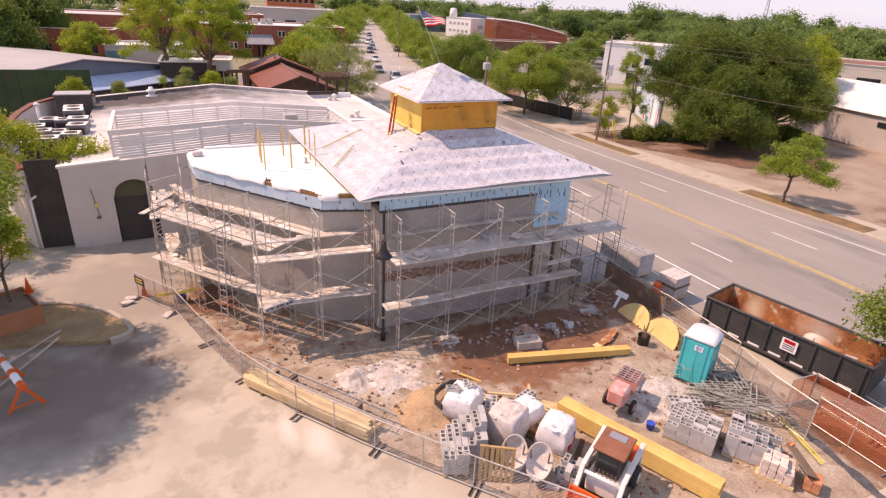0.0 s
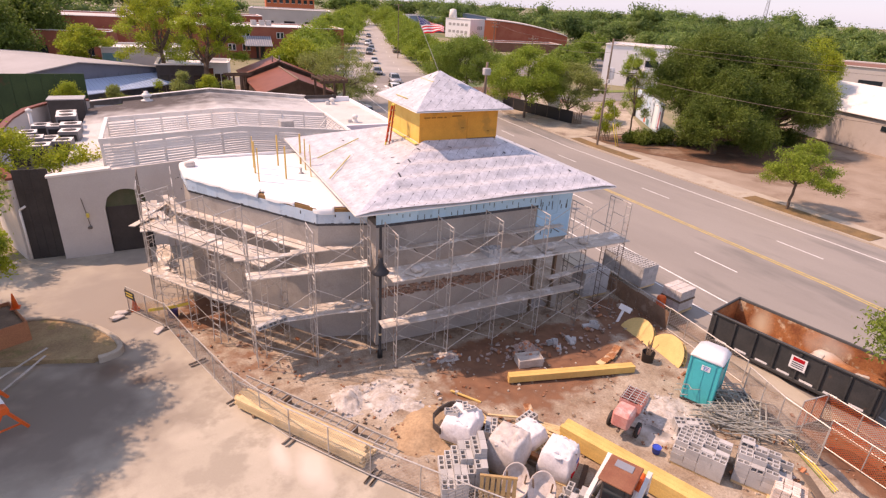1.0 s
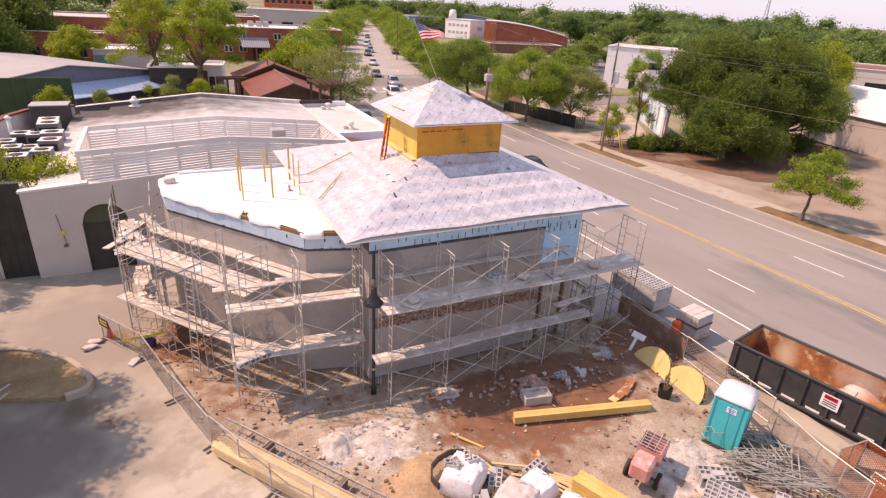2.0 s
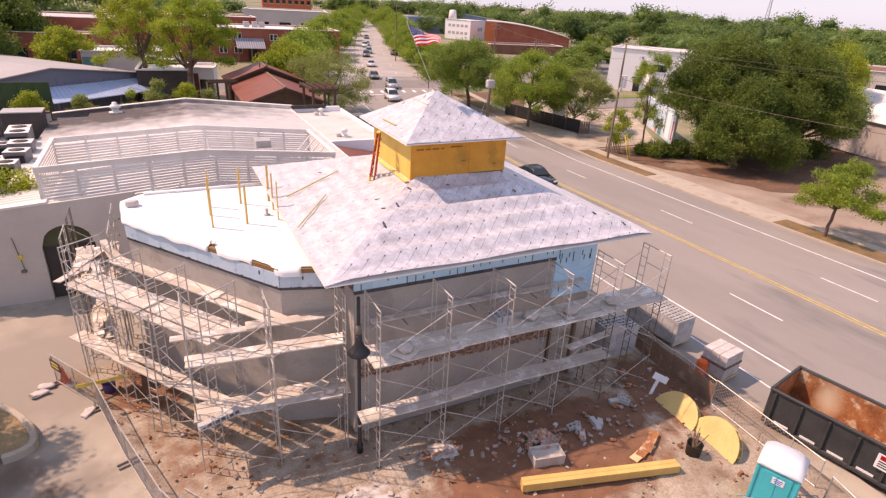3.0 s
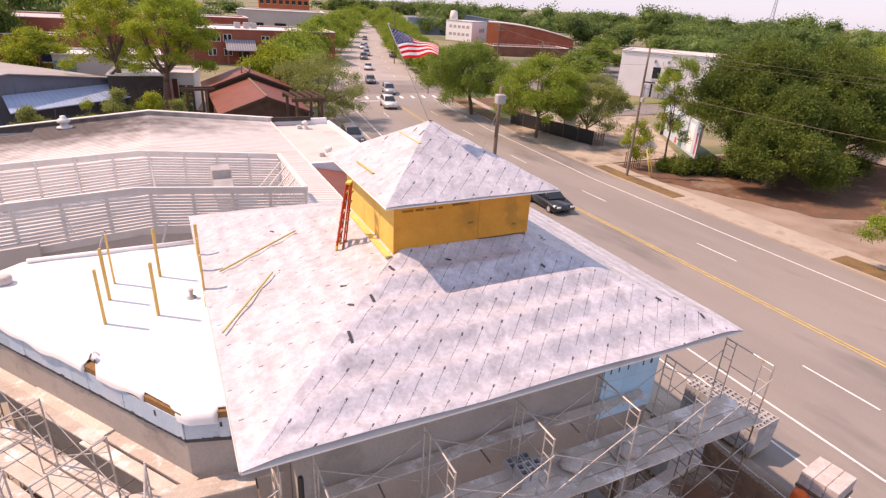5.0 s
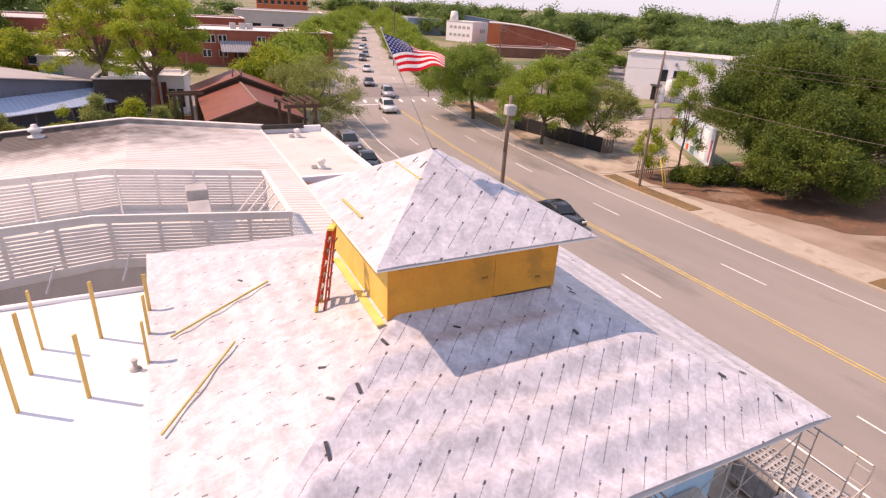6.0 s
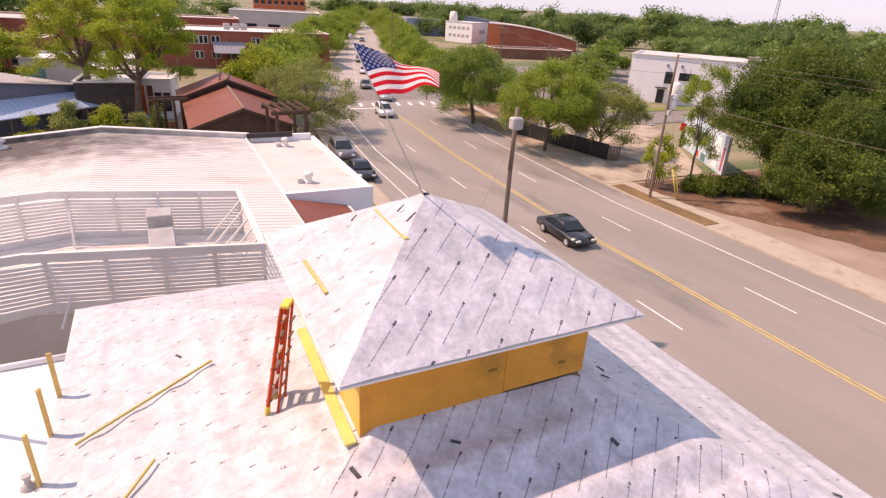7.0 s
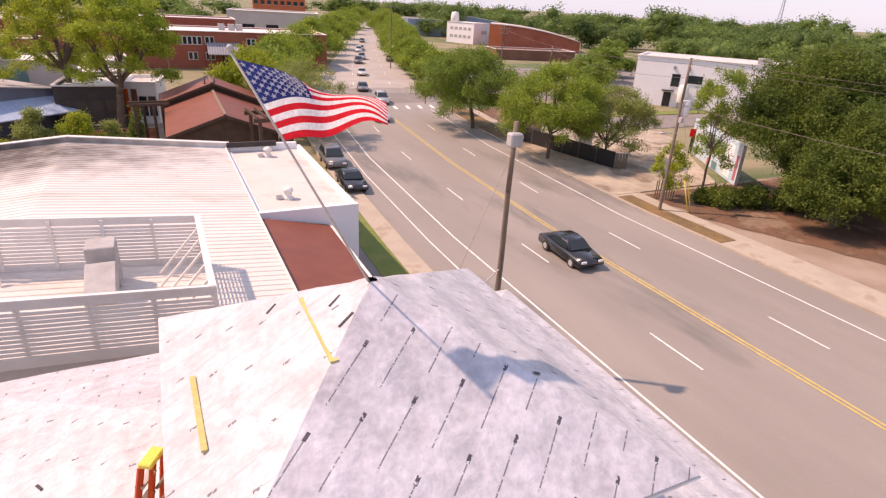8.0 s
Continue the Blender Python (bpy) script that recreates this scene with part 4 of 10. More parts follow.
tagged(pav_part("printing", bm, M_INK, parent=cup), kind="stuff")
C0, C1 = (10.28, 23.24), (15.22, 28.4)
AP = (12.6, 25.97)
croof = hip_deck(pav, C0, C1, (AP[0] - 0.05, AP[1] - 0.05), (AP[0] + 0.05, AP[1] + 0.05), CZ, CTOP, 0.025, "cupola_roof", M_WHITE)
q0, q1, q2, q3 = (C0[0], C0[1], CZ), (C1[0], C0[1], CZ), (C1[0], C1[1], CZ), (C0[0], C1[1], CZ)
ta = [(AP[0] - 0.05, AP[1] - 0.05, CTOP), (AP[0] + 0.05, AP[1] - 0.05, CTOP), (AP[0] + 0.05, AP[1] + 0.05, CTOP), (AP[0] - 0.05, AP[1] + 0.05, CTOP)]
roof_face(croof, q0, q1, ta[1], ta[0], 3, M_FELT_S, seed=5, sub=24, bil=0.016)
roof_face(croof, q3, q0, ta[0], ta[3], 3, M_FELT_W, seed=6, sub=24, bil=0.016)
roof_face(croof, q1, q2, ta[2], ta[1], 3, M_FELT_W, seed=7, sub=24)
roof_face(croof, q2, q3, ta[3], ta[2], 3, M_FELT_W, seed=8, sub=16)


def croof_z(x, y):
    k = min((x - C0[0]) / (AP[0] - C0[0]), (C1[0] - x) / (C1[0] - AP[0]), (y - C0[1]) / (AP[1] - C0[1]), (C1[1] - y) / (C1[1] - AP[1]))
    return CZ + 0.03 + (CTOP - CZ) * k


# loose black tabs on the felt
bm = bmesh.new()
box(bm, 0, 0, 0, 0.06, 0.2, 0.02)
TAB = mesh_bm("loose_tab", bm, M_TAR)


def on_slope(fz, x, y, turn):
    """A pose lying flat on a roof surface z = fz(x, y)."""
    e = 0.03
    nrm = Vector(((fz(x - e, y) - fz(x + e, y)) / (2 * e), (fz(x, y - e) - fz(x, y + e)) / (2 * e), 1)).normalized()
    q = Vector((0, 0, 1)).rotation_difference(nrm).to_matrix().to_4x4()
    return Matrix.Translation(Vector((x, y, fz(x, y))) + nrm * 0.03 - PO) @ q @ pose(0, 0, 0, 0, 0, turn)


for i in range(22):
    x, y = RND.uniform(7.0, 18.0), RND.uniform(19.9, 31.0)
    if BX0 - 0.4 < x < BX1 + 0.4 and y > BY0 - 0.4:
        continue
    place("loose_tab", TAB, roof, on_slope(slope_z, x, y, RND.uniform(15, 60)) @ Matrix.Diagonal((0.7, 0.8, 0.6, 1)))
for x, y, ln in ((10.55, 23.5, 1.0), (9.75, 22.66, 1.1), (8.92, 21.66, 2.0), (14.6, 22.75, 0.9), (15.7, 22.4, 0.9), (17.1, 20.9, 0.8), (17.9, 20.1, 0.8)):
    place("loose_tab", TAB, roof, on_slope(slope_z, x, y, RND.uniform(-5, 35)) @ Matrix.Diagonal((1, ln, 1, 1)))
for x, y, ln in ((11.6, 26.72, 0.8), (12.2, 26.04, 0.9), (12.2, 25.6, 1.1), (12.6, 26.1, 0.7), (14.0, 24.6, 0.6)):
    place("loose_tab", TAB, croof, on_slope(croof_z, x, y, RND.uniform(-78, -62)) @ Matrix.Diagonal((0.55, ln, 0.4, 1)))


def batten(p, q, label, w=0.03, h=0.045, material=None):
    bm = bmesh.new()
    c = (Vector(p) + Vector(q)) / 2
    bar(bm, Vector(p) - c, Vector(q) - c, w, h)
    return single("roof_batten", bm, material or M_BATTEN, label, "batten", tuple(c), group="battens on the roof")


for (x0, y0), (x1, y1) in (((6.78, 26.8), (9.03, 27.44)), ((6.52, 23.7), (8.0, 25.53))):
    batten((x0, y0, slope_z(x0, y0) + 0.105), (x1, y1, slope_z(x1, y1) + 0.105), "long thin yellow timber batten lying on white felt")
batten((10.62, 23.9, slope_z(10.62, 23.98) + 0.06), (10.66, 27.2, slope_z(10.66, 27.2) + 0.06), "yellow roof plank laid beside the cupola", 0.17, 0.045, M_YELLOWPLANK)
batten((11.92, 26.5, croof_z(11.92, 26.5) + 0.03), (11.93, 25.14, croof_z(11.93, 25.14) + 0.03), "short pale yellow board nailed on the cupola roof", 0.085, 0.03)
batten((10.63, 26.46, croof_z(10.63, 26.46) + 0.03), (10.66, 25.18, croof_z(10.66, 25.18) + 0.03), "short pale yellow board nailed on the cupola roof", 0.06, 0.03)

# ---- the low wing with its white membrane roof ----
WF, WU, WN = Vector((5.5, 22.0, 0)), Vector((-0.595, 0.804, 0)), Vector((-0.804, -0.595, 0))


def wing(s, o, z=0.0):
    """A point s metres along the wing's long wall from its corner and o metres out from it."""
    v = WF + WU * s + WN * o
    return Vector((v.x, v.y, z))


wg = thing("wing", "low grey-rendered wing with a white membrane roof", "building", (4.6, 26, 0))
WO = Vector((4.6, 26, 0))
wl = wing(7.45, 0)
outline = [(WX0 - 0.01, 21.45), (5.5, 22.0), (wl.x, wl.y), (0.9, 30.2), (1.6, 30.9), (WX0 - 0.01, 30.95)]


def ring_wall(name, z0, z1, out, thick, material, label="", skip=()):
    for i, (p, q) in enumerate(zip(outline, outline[1:])):
        if i in skip:
            continue
        p, q = Vector((*p, 0)), Vector((*q, 0))
        d = (q - p).normalized()
        nn = Vector((d.y, -d.x, 0))
        if nn.dot(Vector((4.6, 27, 0)) - p) > 0:
            nn = -nn
        bm = bmesh.new()
        pts = [p + nn * out, q + nn * out, q + nn * (out - thick), p + nn * (out - thick)]
        prism(bm, [(v.x - WO.x, v.y - WO.y) for v in pts], z0, z1)
        part(name, bm, material, wg, label)


ring_wall("wall", -0.3, 5.32, 0.0, 0.28, M_PARGE)
ring_wall("flashing", 5.26, 5.36, 0.03, 0.1, M_TAR)
ring_wall("roof_plate", 5.86, 6.01, 0.04, 0.34, M_PLY)
bm, bm2 = bmesh.new(), bmesh.new()
for i, (p, q) in enumerate(zip(outline, outline[1:])):
    p, q = Vector((*p, 0)), Vector((*q, 0))
    d = (q - p).normalized()
    nn = Vector((d.y, -d.x, 0))
    if nn.dot(Vector((4.6, 27, 0)) - p) > 0:
        nn = -nn
    n = max(1, round((q - p).length / 0.61))
    ang = math.degrees(math.atan2(d.y, d.x))
    for k in range(n):
        c = p.lerp(q, (k + 0.5) / n) + nn * (-0.06 + RND.uniform(-0.006, 0.006)) - WO
        fb = bmesh.new()
        box(fb, 0, 0, 5.61, (q - p).length / n - 0.003, 0.22, 0.5, m=pose(c.x, c.y, 0, 0, 0, ang), bevel=0.004)
        part("foam_board", fb, M_PALEFOAM, wg)
        for _ in range(2):
            m = p.lerp(q, (k + RND.random()) / n) + nn * 0.058 - WO
            if i < 2 and k % 3 == 1 and (q - p).length * k / n < 2.0:
                box(bm, 0, 0, RND.choice((5.62, 5.7)), 0.05, 0.008, RND.uniform(0.1, 0.17), m=pose(m.x, m.y, 0, 0, 0, ang))
        for _ in range(4):
            m = p.lerp(q, (k + RND.random()) / n) + nn * 0.056 - WO
            h = RND.uniform(0.02, 0.07)
            box(bm2, 0, 0, 5.34 + h / 2, RND.uniform(0.03, 0.16), 0.012, h, m=pose(m.x, m.y, 0, 0, RND.uniform(-8, 8), ang))
tagged(part("printing", bm, M_TAR, wg), kind="stuff")
tagged(part("tar_drips", bm2, M_TAR, wg), kind="stuff")


def membrane():
    """The sheet: flat on the roof, pulled back at the corner, draped and curled elsewhere along the edge."""
    vs, fs = [], []
    c = Vector((4.4, 27.0))
    ringn = 260
    edge = []
    tot = outline + [outline[0]]
    segs = [(Vector(a), Vector(b)) for a, b in zip(tot, tot[1:])]
    length = sum((b - a).length for a, b in segs)
    for i in range(ringn):
        d = length * i / ringn
        for k, (a, b) in enumerate(segs):
            if d <= (b - a).length:
                edge.append((a.lerp(b, d / (b - a).length), k, d))
                break
            d -= (b - a).length

    def hang(k, d, e):
        """How far the sheet reaches past the edge, and how far it drops there."""
        w = noise.noise(Vector((e.x * 1.1, e.y * 1.1, 5)))
        over, drop = 0.13 + 0.05 * w, 0.17 + 0.13 * w
        if k == 0:                       # return wall: pulled back but for a flap at the corner
            over, drop = (-0.12 + 0.08 * w, -0.03) if d < 1.35 else (0.15, 0.26)
        elif k == 1 and d < 0.35:
            over, drop = 0.14, 0.24
        elif k == 1 and d < 1.15:
            over, drop = -0.05 + 0.06 * w, -0.02
        elif k == 1 and 2.8 < d < 3.1:
            over, drop = -0.3, -0.14
        return over, drop

    for t, out, down in ((0.0, 0, 0), (0.3, 0, 0), (0.6, 0, 0), (0.8, 0, 0), (0.9, 0, 0), (1.0, -0.2, 0), (1.0, -0.08, 0.0), (1.0, 0.55, 0.1), (1.0, 0.9, 0.55), (1.0, 1.0, 1.0)):
        for e, k, d in edge:
            over, drop = hang(k, d, e)
            v = c.lerp(e, t)
            if t == 1.0:
                far = (e - c).normalized()
                v = e + far * (out if out < 0 else over * out) + far * (min(0, over) if out < 0 else 0)
            z = 6.035 - down * drop + 0.014 * noise.noise(Vector((v.x, v.y, 2)))
            if t > 0.75 and down < 0.3:
                z += 0.05 * max(0, noise.noise(Vector((v.x * 0.9, v.y * 0.9, 8))))
            vs.append((v.x - WO.x, v.y - WO.y, z))
    for j in range(9):
        for i in range(ringn):
            k = (i + 1) % ringn
            fs.append((j * ringn + i, j * ringn + k, (j + 1) * ringn + k, (j + 1) * ringn + i))
    return mesh_from("membrane", vs, fs, M_TPO, True)


bm = bmesh.new()
prism(bm, [(x - WO.x, y - WO.y) for x, y in outline], 5.9, 5.98)
part("roof_deck", bm, M_PALEWOOD, wg)
part("membrane", membrane(), M_TPO, wg, "loose white roofing membrane draped over the edge")
# rolled edge of the sheet at the back and a roll end
bm = bmesh.new()
tube(bm, (1.7 - WO.x, 30.78 - WO.y, 6.1), (7.3 - WO.x, 30.8 - WO.y, 6.1), 0.075, n=12)
part("membrane_roll", bm, M_TPO, wg)
bm = bmesh.new()
lumpy(bm, 0.5, 0.4, 0.26, seed=4)
bmesh.ops.translate(bm, vec=(1.3 - WO.x, 29.5 - WO.y, 6.02), verts=bm.verts)
part("membrane_fold", bm, M_GREYBAG, wg)
# yellow stakes standing in the roof
for x, y in ((3.96, 26.2), (5.16, 26.2), (6.32, 26.28), (4.0, 27.5), (4.08, 28.5), (5.25, 28.55), (6.36, 28.55), (6.34, 27.45)):
    bm = bmesh.new()
    box(bm, 0, 0, 0.76, 0.085, 0.045, 1.52, bevel=0.005)
    single("roof_stake", bm, M_TIMBER, "upright yellow timber stake rising through the white roof", "stake", (x, y, 6.03), RND.uniform(0, 90), group="stakes on the white roof")
bm = bmesh.new()
lathe(bm, [(0.14, 0), (0.12, 0.05), (0.05, 0.08), (0.05, 0.22), (0.07, 0.23), (0.07, 0.28)], 12)
single("roof_vent", bm, M_AC, "small grey roof vent on white membrane", "vent", (6.0, 26.9, 6.02))

# ---- step ladder against the cupola ----
lad = thing("step_ladder", "orange-red fibreglass step ladder folded and leaning on the cupola eave", "ladder", (9.78, 25.56, slope_z(9.78, 25.56)))
foot, head = Vector((0.0, 0.0, 0.02)), Vector((0.34, 0.15, 1.76))
side = Vector((0.5, 0.866, 0)).normalized()
back = Vector((0.866, -0.5, 0)) * 0.17
for sgn in (-1, 1):
    bm = bmesh.new()
    bar(bm, foot + side * 0.18 * sgn, head + side * 0.115 * sgn, 0.03, 0.065)
    part("front_rail", bm, M_REDLADDER, lad)
    bm = bmesh.new()
    bar(bm, foot + side * 0.16 * sgn + back, head + side * 0.1 * sgn + back * 0.6, 0.025, 0.04)
    part("rear_rail", bm, M_REDLADDER, lad)
for i in range(6):
    t = (i + 0.75) / 6.6
    c = foot.lerp(head, t)
    w = 0.18 - 0.065 * t
    bm = bmesh.new()
    bar(bm, c - side * w, c + side * w, 0.09, 0.03)
    part("tread", bm, M_STEEL if i % 2 else M_DARKSTEEL, lad)
    bm = bmesh.new()
    bar(bm, c - side * w * 0.86 + back, c + side * w * 0.86 + back, 0.025, 0.025)
    part("rear_rung", bm, M_DARKSTEEL, lad)
bm = bmesh.new()
box(bm, 0, 0, 0.03, 0.27, 0.14, 0.06, m=Matrix.Translation(head + back * 0.3) @ pose(0, 0, 0, 0, 0, 60), bevel=0.012)
part("cap", bm, M_YELLOWPAINT, lad, "yellow top cap")
for sgn in (-1, 1):
    bm = bmesh.new()
    bar(bm, foot + side * 0.18 * sgn + Vector((0.02, 0.01, 0.11)), foot + side * 0.18 * sgn - Vector((0, 0, 0.03)), 0.04, 0.08)
    part("foot", bm, M_YELLOWPAINT, lad)

# ---- flag on a leaning pole ----
PB, PT = Vector((12.58, 25.97, 10.78)), Vector((11.3, 25.88, 13.26))
flag = thing("flag", "red, white and blue striped flag on a leaning pole", "flag", tuple(PB))
bm = bmesh.new()
tube(bm, (0, 0, 0), PT - PB, 0.014, 0.011, 8)
part("pole", bm, M_STEEL, flag)
bm = bmesh.new()
lathe(bm, [(0.014, 0), (0.035, 0.03), (0.014, 0.06)], 8)
bmesh.ops.translate(bm, vec=PT - PB, verts=bm.verts)
part("finial", bm, M_AC, flag)
HD = (PB - PT).normalized()
HT = 0.83


def cloth(u, v):
    """u along the fly (0..1), v down the hoist (0..1): blown out sideways, sinking and rippling towards the fly end."""
    right = (1 - v) * 1.24 + v * 0.92
    up = (1 - v) * -0.44 + v * 0.12
    swell = 0.13 * math.sin(math.pi * v) * math.sin(math.pi * u)
    ripple = 0.05 * math.sin(u * 9.0 + v * 1.6) * u
    p = (PT - PB) + HD * (0.06 + v * HT) + Vector((0.90, -0.435, 0)) * right * u + Vector((0, 0, up * u + swell + ripple))
    deep = 0.55 * u + 0.15 * math.sin(u * 7.5 + v * 1.4) * min(1.0, u * 2)
    return p + Vector((0.435, 0.90, 0)) * deep


def cloth_patch(u0, u1, v0, v1, nu, nv, lift=0.0):
    vs, fs = [], []
    for j in range(nv + 1):
        for i in range(nu + 1):
            p = cloth(u0 + (u1 - u0) * i / nu, v0 + (v1 - v0) * j / nv)
            vs.append(p + Vector((0, -1, 0.2)) * lift)
    w = nu + 1
    for j in range(nv):
        for i in range(nu):
            fs.append((j * w + i, j * w + i + 1, (j + 1) * w + i + 1, (j + 1) * w + i))
    return vs, fs


for k in range(13):
    u0 = 0.4 if k < 7 else 0.0
    vs, fs = cloth_patch(u0, 1, k / 13, (k + 1) / 13, 36, 2)
    part("stripe", mesh_from("stripe", vs, fs, M_FLAGRED if k % 2 == 0 else M_FLAGWHITE, True), None, flag)
vs, fs = cloth_patch(0, 0.4, 0, 7 / 13, 16, 8)
canton = part("canton", mesh_from("canton", vs, fs, M_FLAGBLUE, True), None, flag, "blue canton with white stars")
vs, fs = [], []
for r in range(9):
    for c in range(6 if r % 2 == 0 else 5):
        u = (0.033 + c * 0.066 + (0 if r % 2 == 0 else 0.033))
        v = (0.055 + r * 0.0535)
        for side_lift in (0.004, -0.004):
            base = len(vs)
            ctr = cloth(u, v)
            ex = (cloth(u + 0.01, v) - ctr).normalized()
            ey = (cloth(u, v + 0.01) - ctr).normalized()
            lift = ex.cross(ey).normalized() * side_lift
            for i in range(10):
                rr = 0.030 if i % 2 == 0 else 0.0135
                t = math.pi * i / 5
                vs.append(ctr + lift + ex * math.sin(t) * rr - ey * math.cos(t) * rr)
            fs.append(tuple(range(base, base + 10)))
tagged(part("star_field", mesh_from("star_field", vs, fs, M_FLAGWHITE), None, canton), kind="stuff")

# ---- scaffolding ----
def frame_mesh(width, height, material, name="frame"):
    """A mason's walk-through frame in the plane x = 0, legs at y = 0 and y = width."""
    bm = bmesh.new()
    r = 0.021
    for y in (0, width):
        tube(bm, (0, y, 0), (0, y, height), r, n=6)
        s = 0.3 if y == 0 else -0.3
        tube(bm, (0, y + s, 0.12), (0, y + s, height), 0.016, n=5)
        for i in range(5):
            z = 0.2 + i * (height - 0.4) / 4
            tube(bm, (0, y, z), (0, y + s, z), 0.014, n=5)
    tube(bm, (0, 0, height - 0.03), (0, width, height - 0.03), r, n=6)
    tube(bm, (0, 0.3, height * 0.62), (0, width - 0.3, height * 0.62), 0.014, n=5)
    return mesh_bm(name, bm, material)


def brace_mesh(span, name="cross_brace"):
    """A pair of crossed braces in the plane y = 0."""
    bm = bmesh.new()
    tube(bm, (0, -0.02, 0.35), (span, -0.02, 1.55), 0.013, n=5)
    tube(bm, (0, 0.02, 1.55), (span, 0.02, 0.35), 0.013, n=5)
    return mesh_bm(name, bm, M_STEEL)


LIFT = 1.95
F140 = frame_mesh(1.4, LIFT, M_STEEL)
F140D = frame_mesh(1.4, LIFT, M_DARKSTEEL)
BR = brace_mesh(2.27)
bm = bmesh.new()
box(bm, 0, 0, 0.006, 0.15, 0.15, 0.012)
tube(bm, (0, 0, 0), (0, 0, 0.25), 0.016, n=6)
BASEPLATE = mesh_bm("base_plate", bm, M_DARKSTEEL)


def plank_mesh(length, width=0.29, thick=0.045, seed=0):
    bm = bmesh.new()
    n = 6
    r = random.Random(seed)
    for i in range(n):
        x0, x1 = -length / 2 + length * i / n, -length / 2 + length * (i + 1) / n
        box(bm, (x0 + x1) / 2, r.uniform(-0.004, 0.004), 0.0, x1 - x0, width, thick)
    bmesh.ops.remove_doubles(bm, verts=bm.verts, dist=0.003)
    return mesh_bm("plank", bm, M_PLANK)


PLANK = {ln: plank_mesh(ln, seed=int(ln * 10)) for ln in (2.4, 3.0, 3.8)}


def plank_row(p, q, z, count, side, group, jitter=0.03):
    """Planks laid end over end from p to q, count abreast towards side."""
    p, q = Vector((p[0], p[1], 0)), Vector((q[0], q[1], 0))
    d = q - p
    n = max(1, round(d.length / 2.8))
    for c in range(count):
        for i in range(n):
            ctr = p.lerp(q, (i + 0.5) / n) + Vector((side[0], side[1], 0)) * (0.16 + 0.315 * c)
            ln = 3.8 if d.length / n > 3.0 else (3.0 if d.length / n > 2.4 else 2.4)
            ob = new("scaffold_plank", PLANK[ln])
            ob.matrix_basis = pose(ctr.x + RND.uniform(-jitter, jitter), ctr.y + RND.uniform(-jitter, jitter) * 0.4, z + 0.03 + 0.047 * (i % 2), 0, 0,
                                   math.degrees(math.atan2(d.y, d.x)) + RND.uniform(-0.5, 0.5))
            tagged(ob, "dusty pale scaffold plank spattered with mortar", "plank", group)


sc = thing("scaffold", "three-lift steel frame scaffold before the front wall", "scaffold", (7.65, 18.55, 0))
SXS = [7.65, 9.95, 12.2, 14.5, 16.75, 19.0]
for i, x in enumerate(SXS):
    for lift in range(3):
        f = place("frame", F140D if (i >= 4 and lift < 2) else F140, sc, pose(x - 7.65, 0, 0.06 + lift * LIFT))
    for y in (0, 1.4):
        place("base_plate", BASEPLATE, sc, pose(x - 7.65, y, 0.03))
    if i < 5:
        for lift in range(3):
            place("cross_brace", BR, sc, pose(x - 7.65, -0.03, 0.06 + lift * LIFT))
            if lift != 1:
                place("cross_brace", BR, sc, pose(x - 7.65, 1.43, 0.06 + lift * LIFT))
plank_row((7.5, 18.52), (16.6, 18.52), 0.06 + LIFT - 0.02, 2, (0, 1), "planks of the lower deck")
plank_row((7.5, 18.52), (19.3, 18.52), 0.06 + 2 * LIFT, 4, (0, 1), "planks of the upper deck")
plank_row((15.2, 18.6), (17.6, 18.9), 2.75, 1, (0, 1), "loose planks by the doorway")
plank_row((8.0, 20.05), (16.4, 20.05), 5.0 - 0.45, 1, (0, 1), "narrow inner planks")
for x in (9.0, 11.5, 14.0, 16.0):
    bm = bmesh.new()
    tube(bm, (0, -0.35, 0), (0, 0.4, 0), 0.02, n=5)
    part("bracket", bm, M_DARKSTEEL, sc).matrix_basis = pose(x - 7.65, 1.5, 4.5)

# scaffold of the wing
sw = thing("scaffold", "steel frame scaffold round the rendered wing", "scaffold", tuple(wing(0, 2.45)))
WANG = math.degrees(math.atan2(WU.y, WU.x))
SO = wing(0, 2.45)
BR2 = brace_mesh(2.2)
for i, s in enumerate((0.9, 3.1, 5.3, 7.5)):
    for lift in range(3):
        b = wing(s, 2.45) - SO
        place("frame", F140, sw, Matrix.Translation((b.x, b.y, -0.05 + lift * LIFT)) @ pose(0, 0, 0, 0, 0, math.degrees(math.atan2(-WN.y, -WN.x)) - 90))
        if i < 3:
            for o in (2.48, 1.02):
                b2 = wing(s, o) - SO
                place("cross_brace", BR2, sw, Matrix.Translation((b2.x, b2.y, -0.05 + lift * LIFT)) @ pose(0, 0, 0, 0, 0, WANG))
for s, o0, count, z in ((1.3, 2.08, 4, 0.02 + 2 * LIFT), (0, 0.62, 2, 4.32), (0.1, 2.5, 2, LIFT)):
    p, q = wing(s, o0), wing(8.1, o0)
    plank_row((p.x, p.y), (q.x, q.y), z, count, (-WN.x, -WN.y), "planks round the wing", 0.08)
for s in (1.0, 3.0, 5.0, 7.0):
    bm = bmesh.new()
    p, q = wing(s, 0.03) - SO, wing(s, 1.05) - SO
    tube(bm, (p.x, p.y, 4.31), (q.x, q.y, 4.31), 0.02, n=5)
    part("bracket", bm, M_DARKSTEEL, sw)

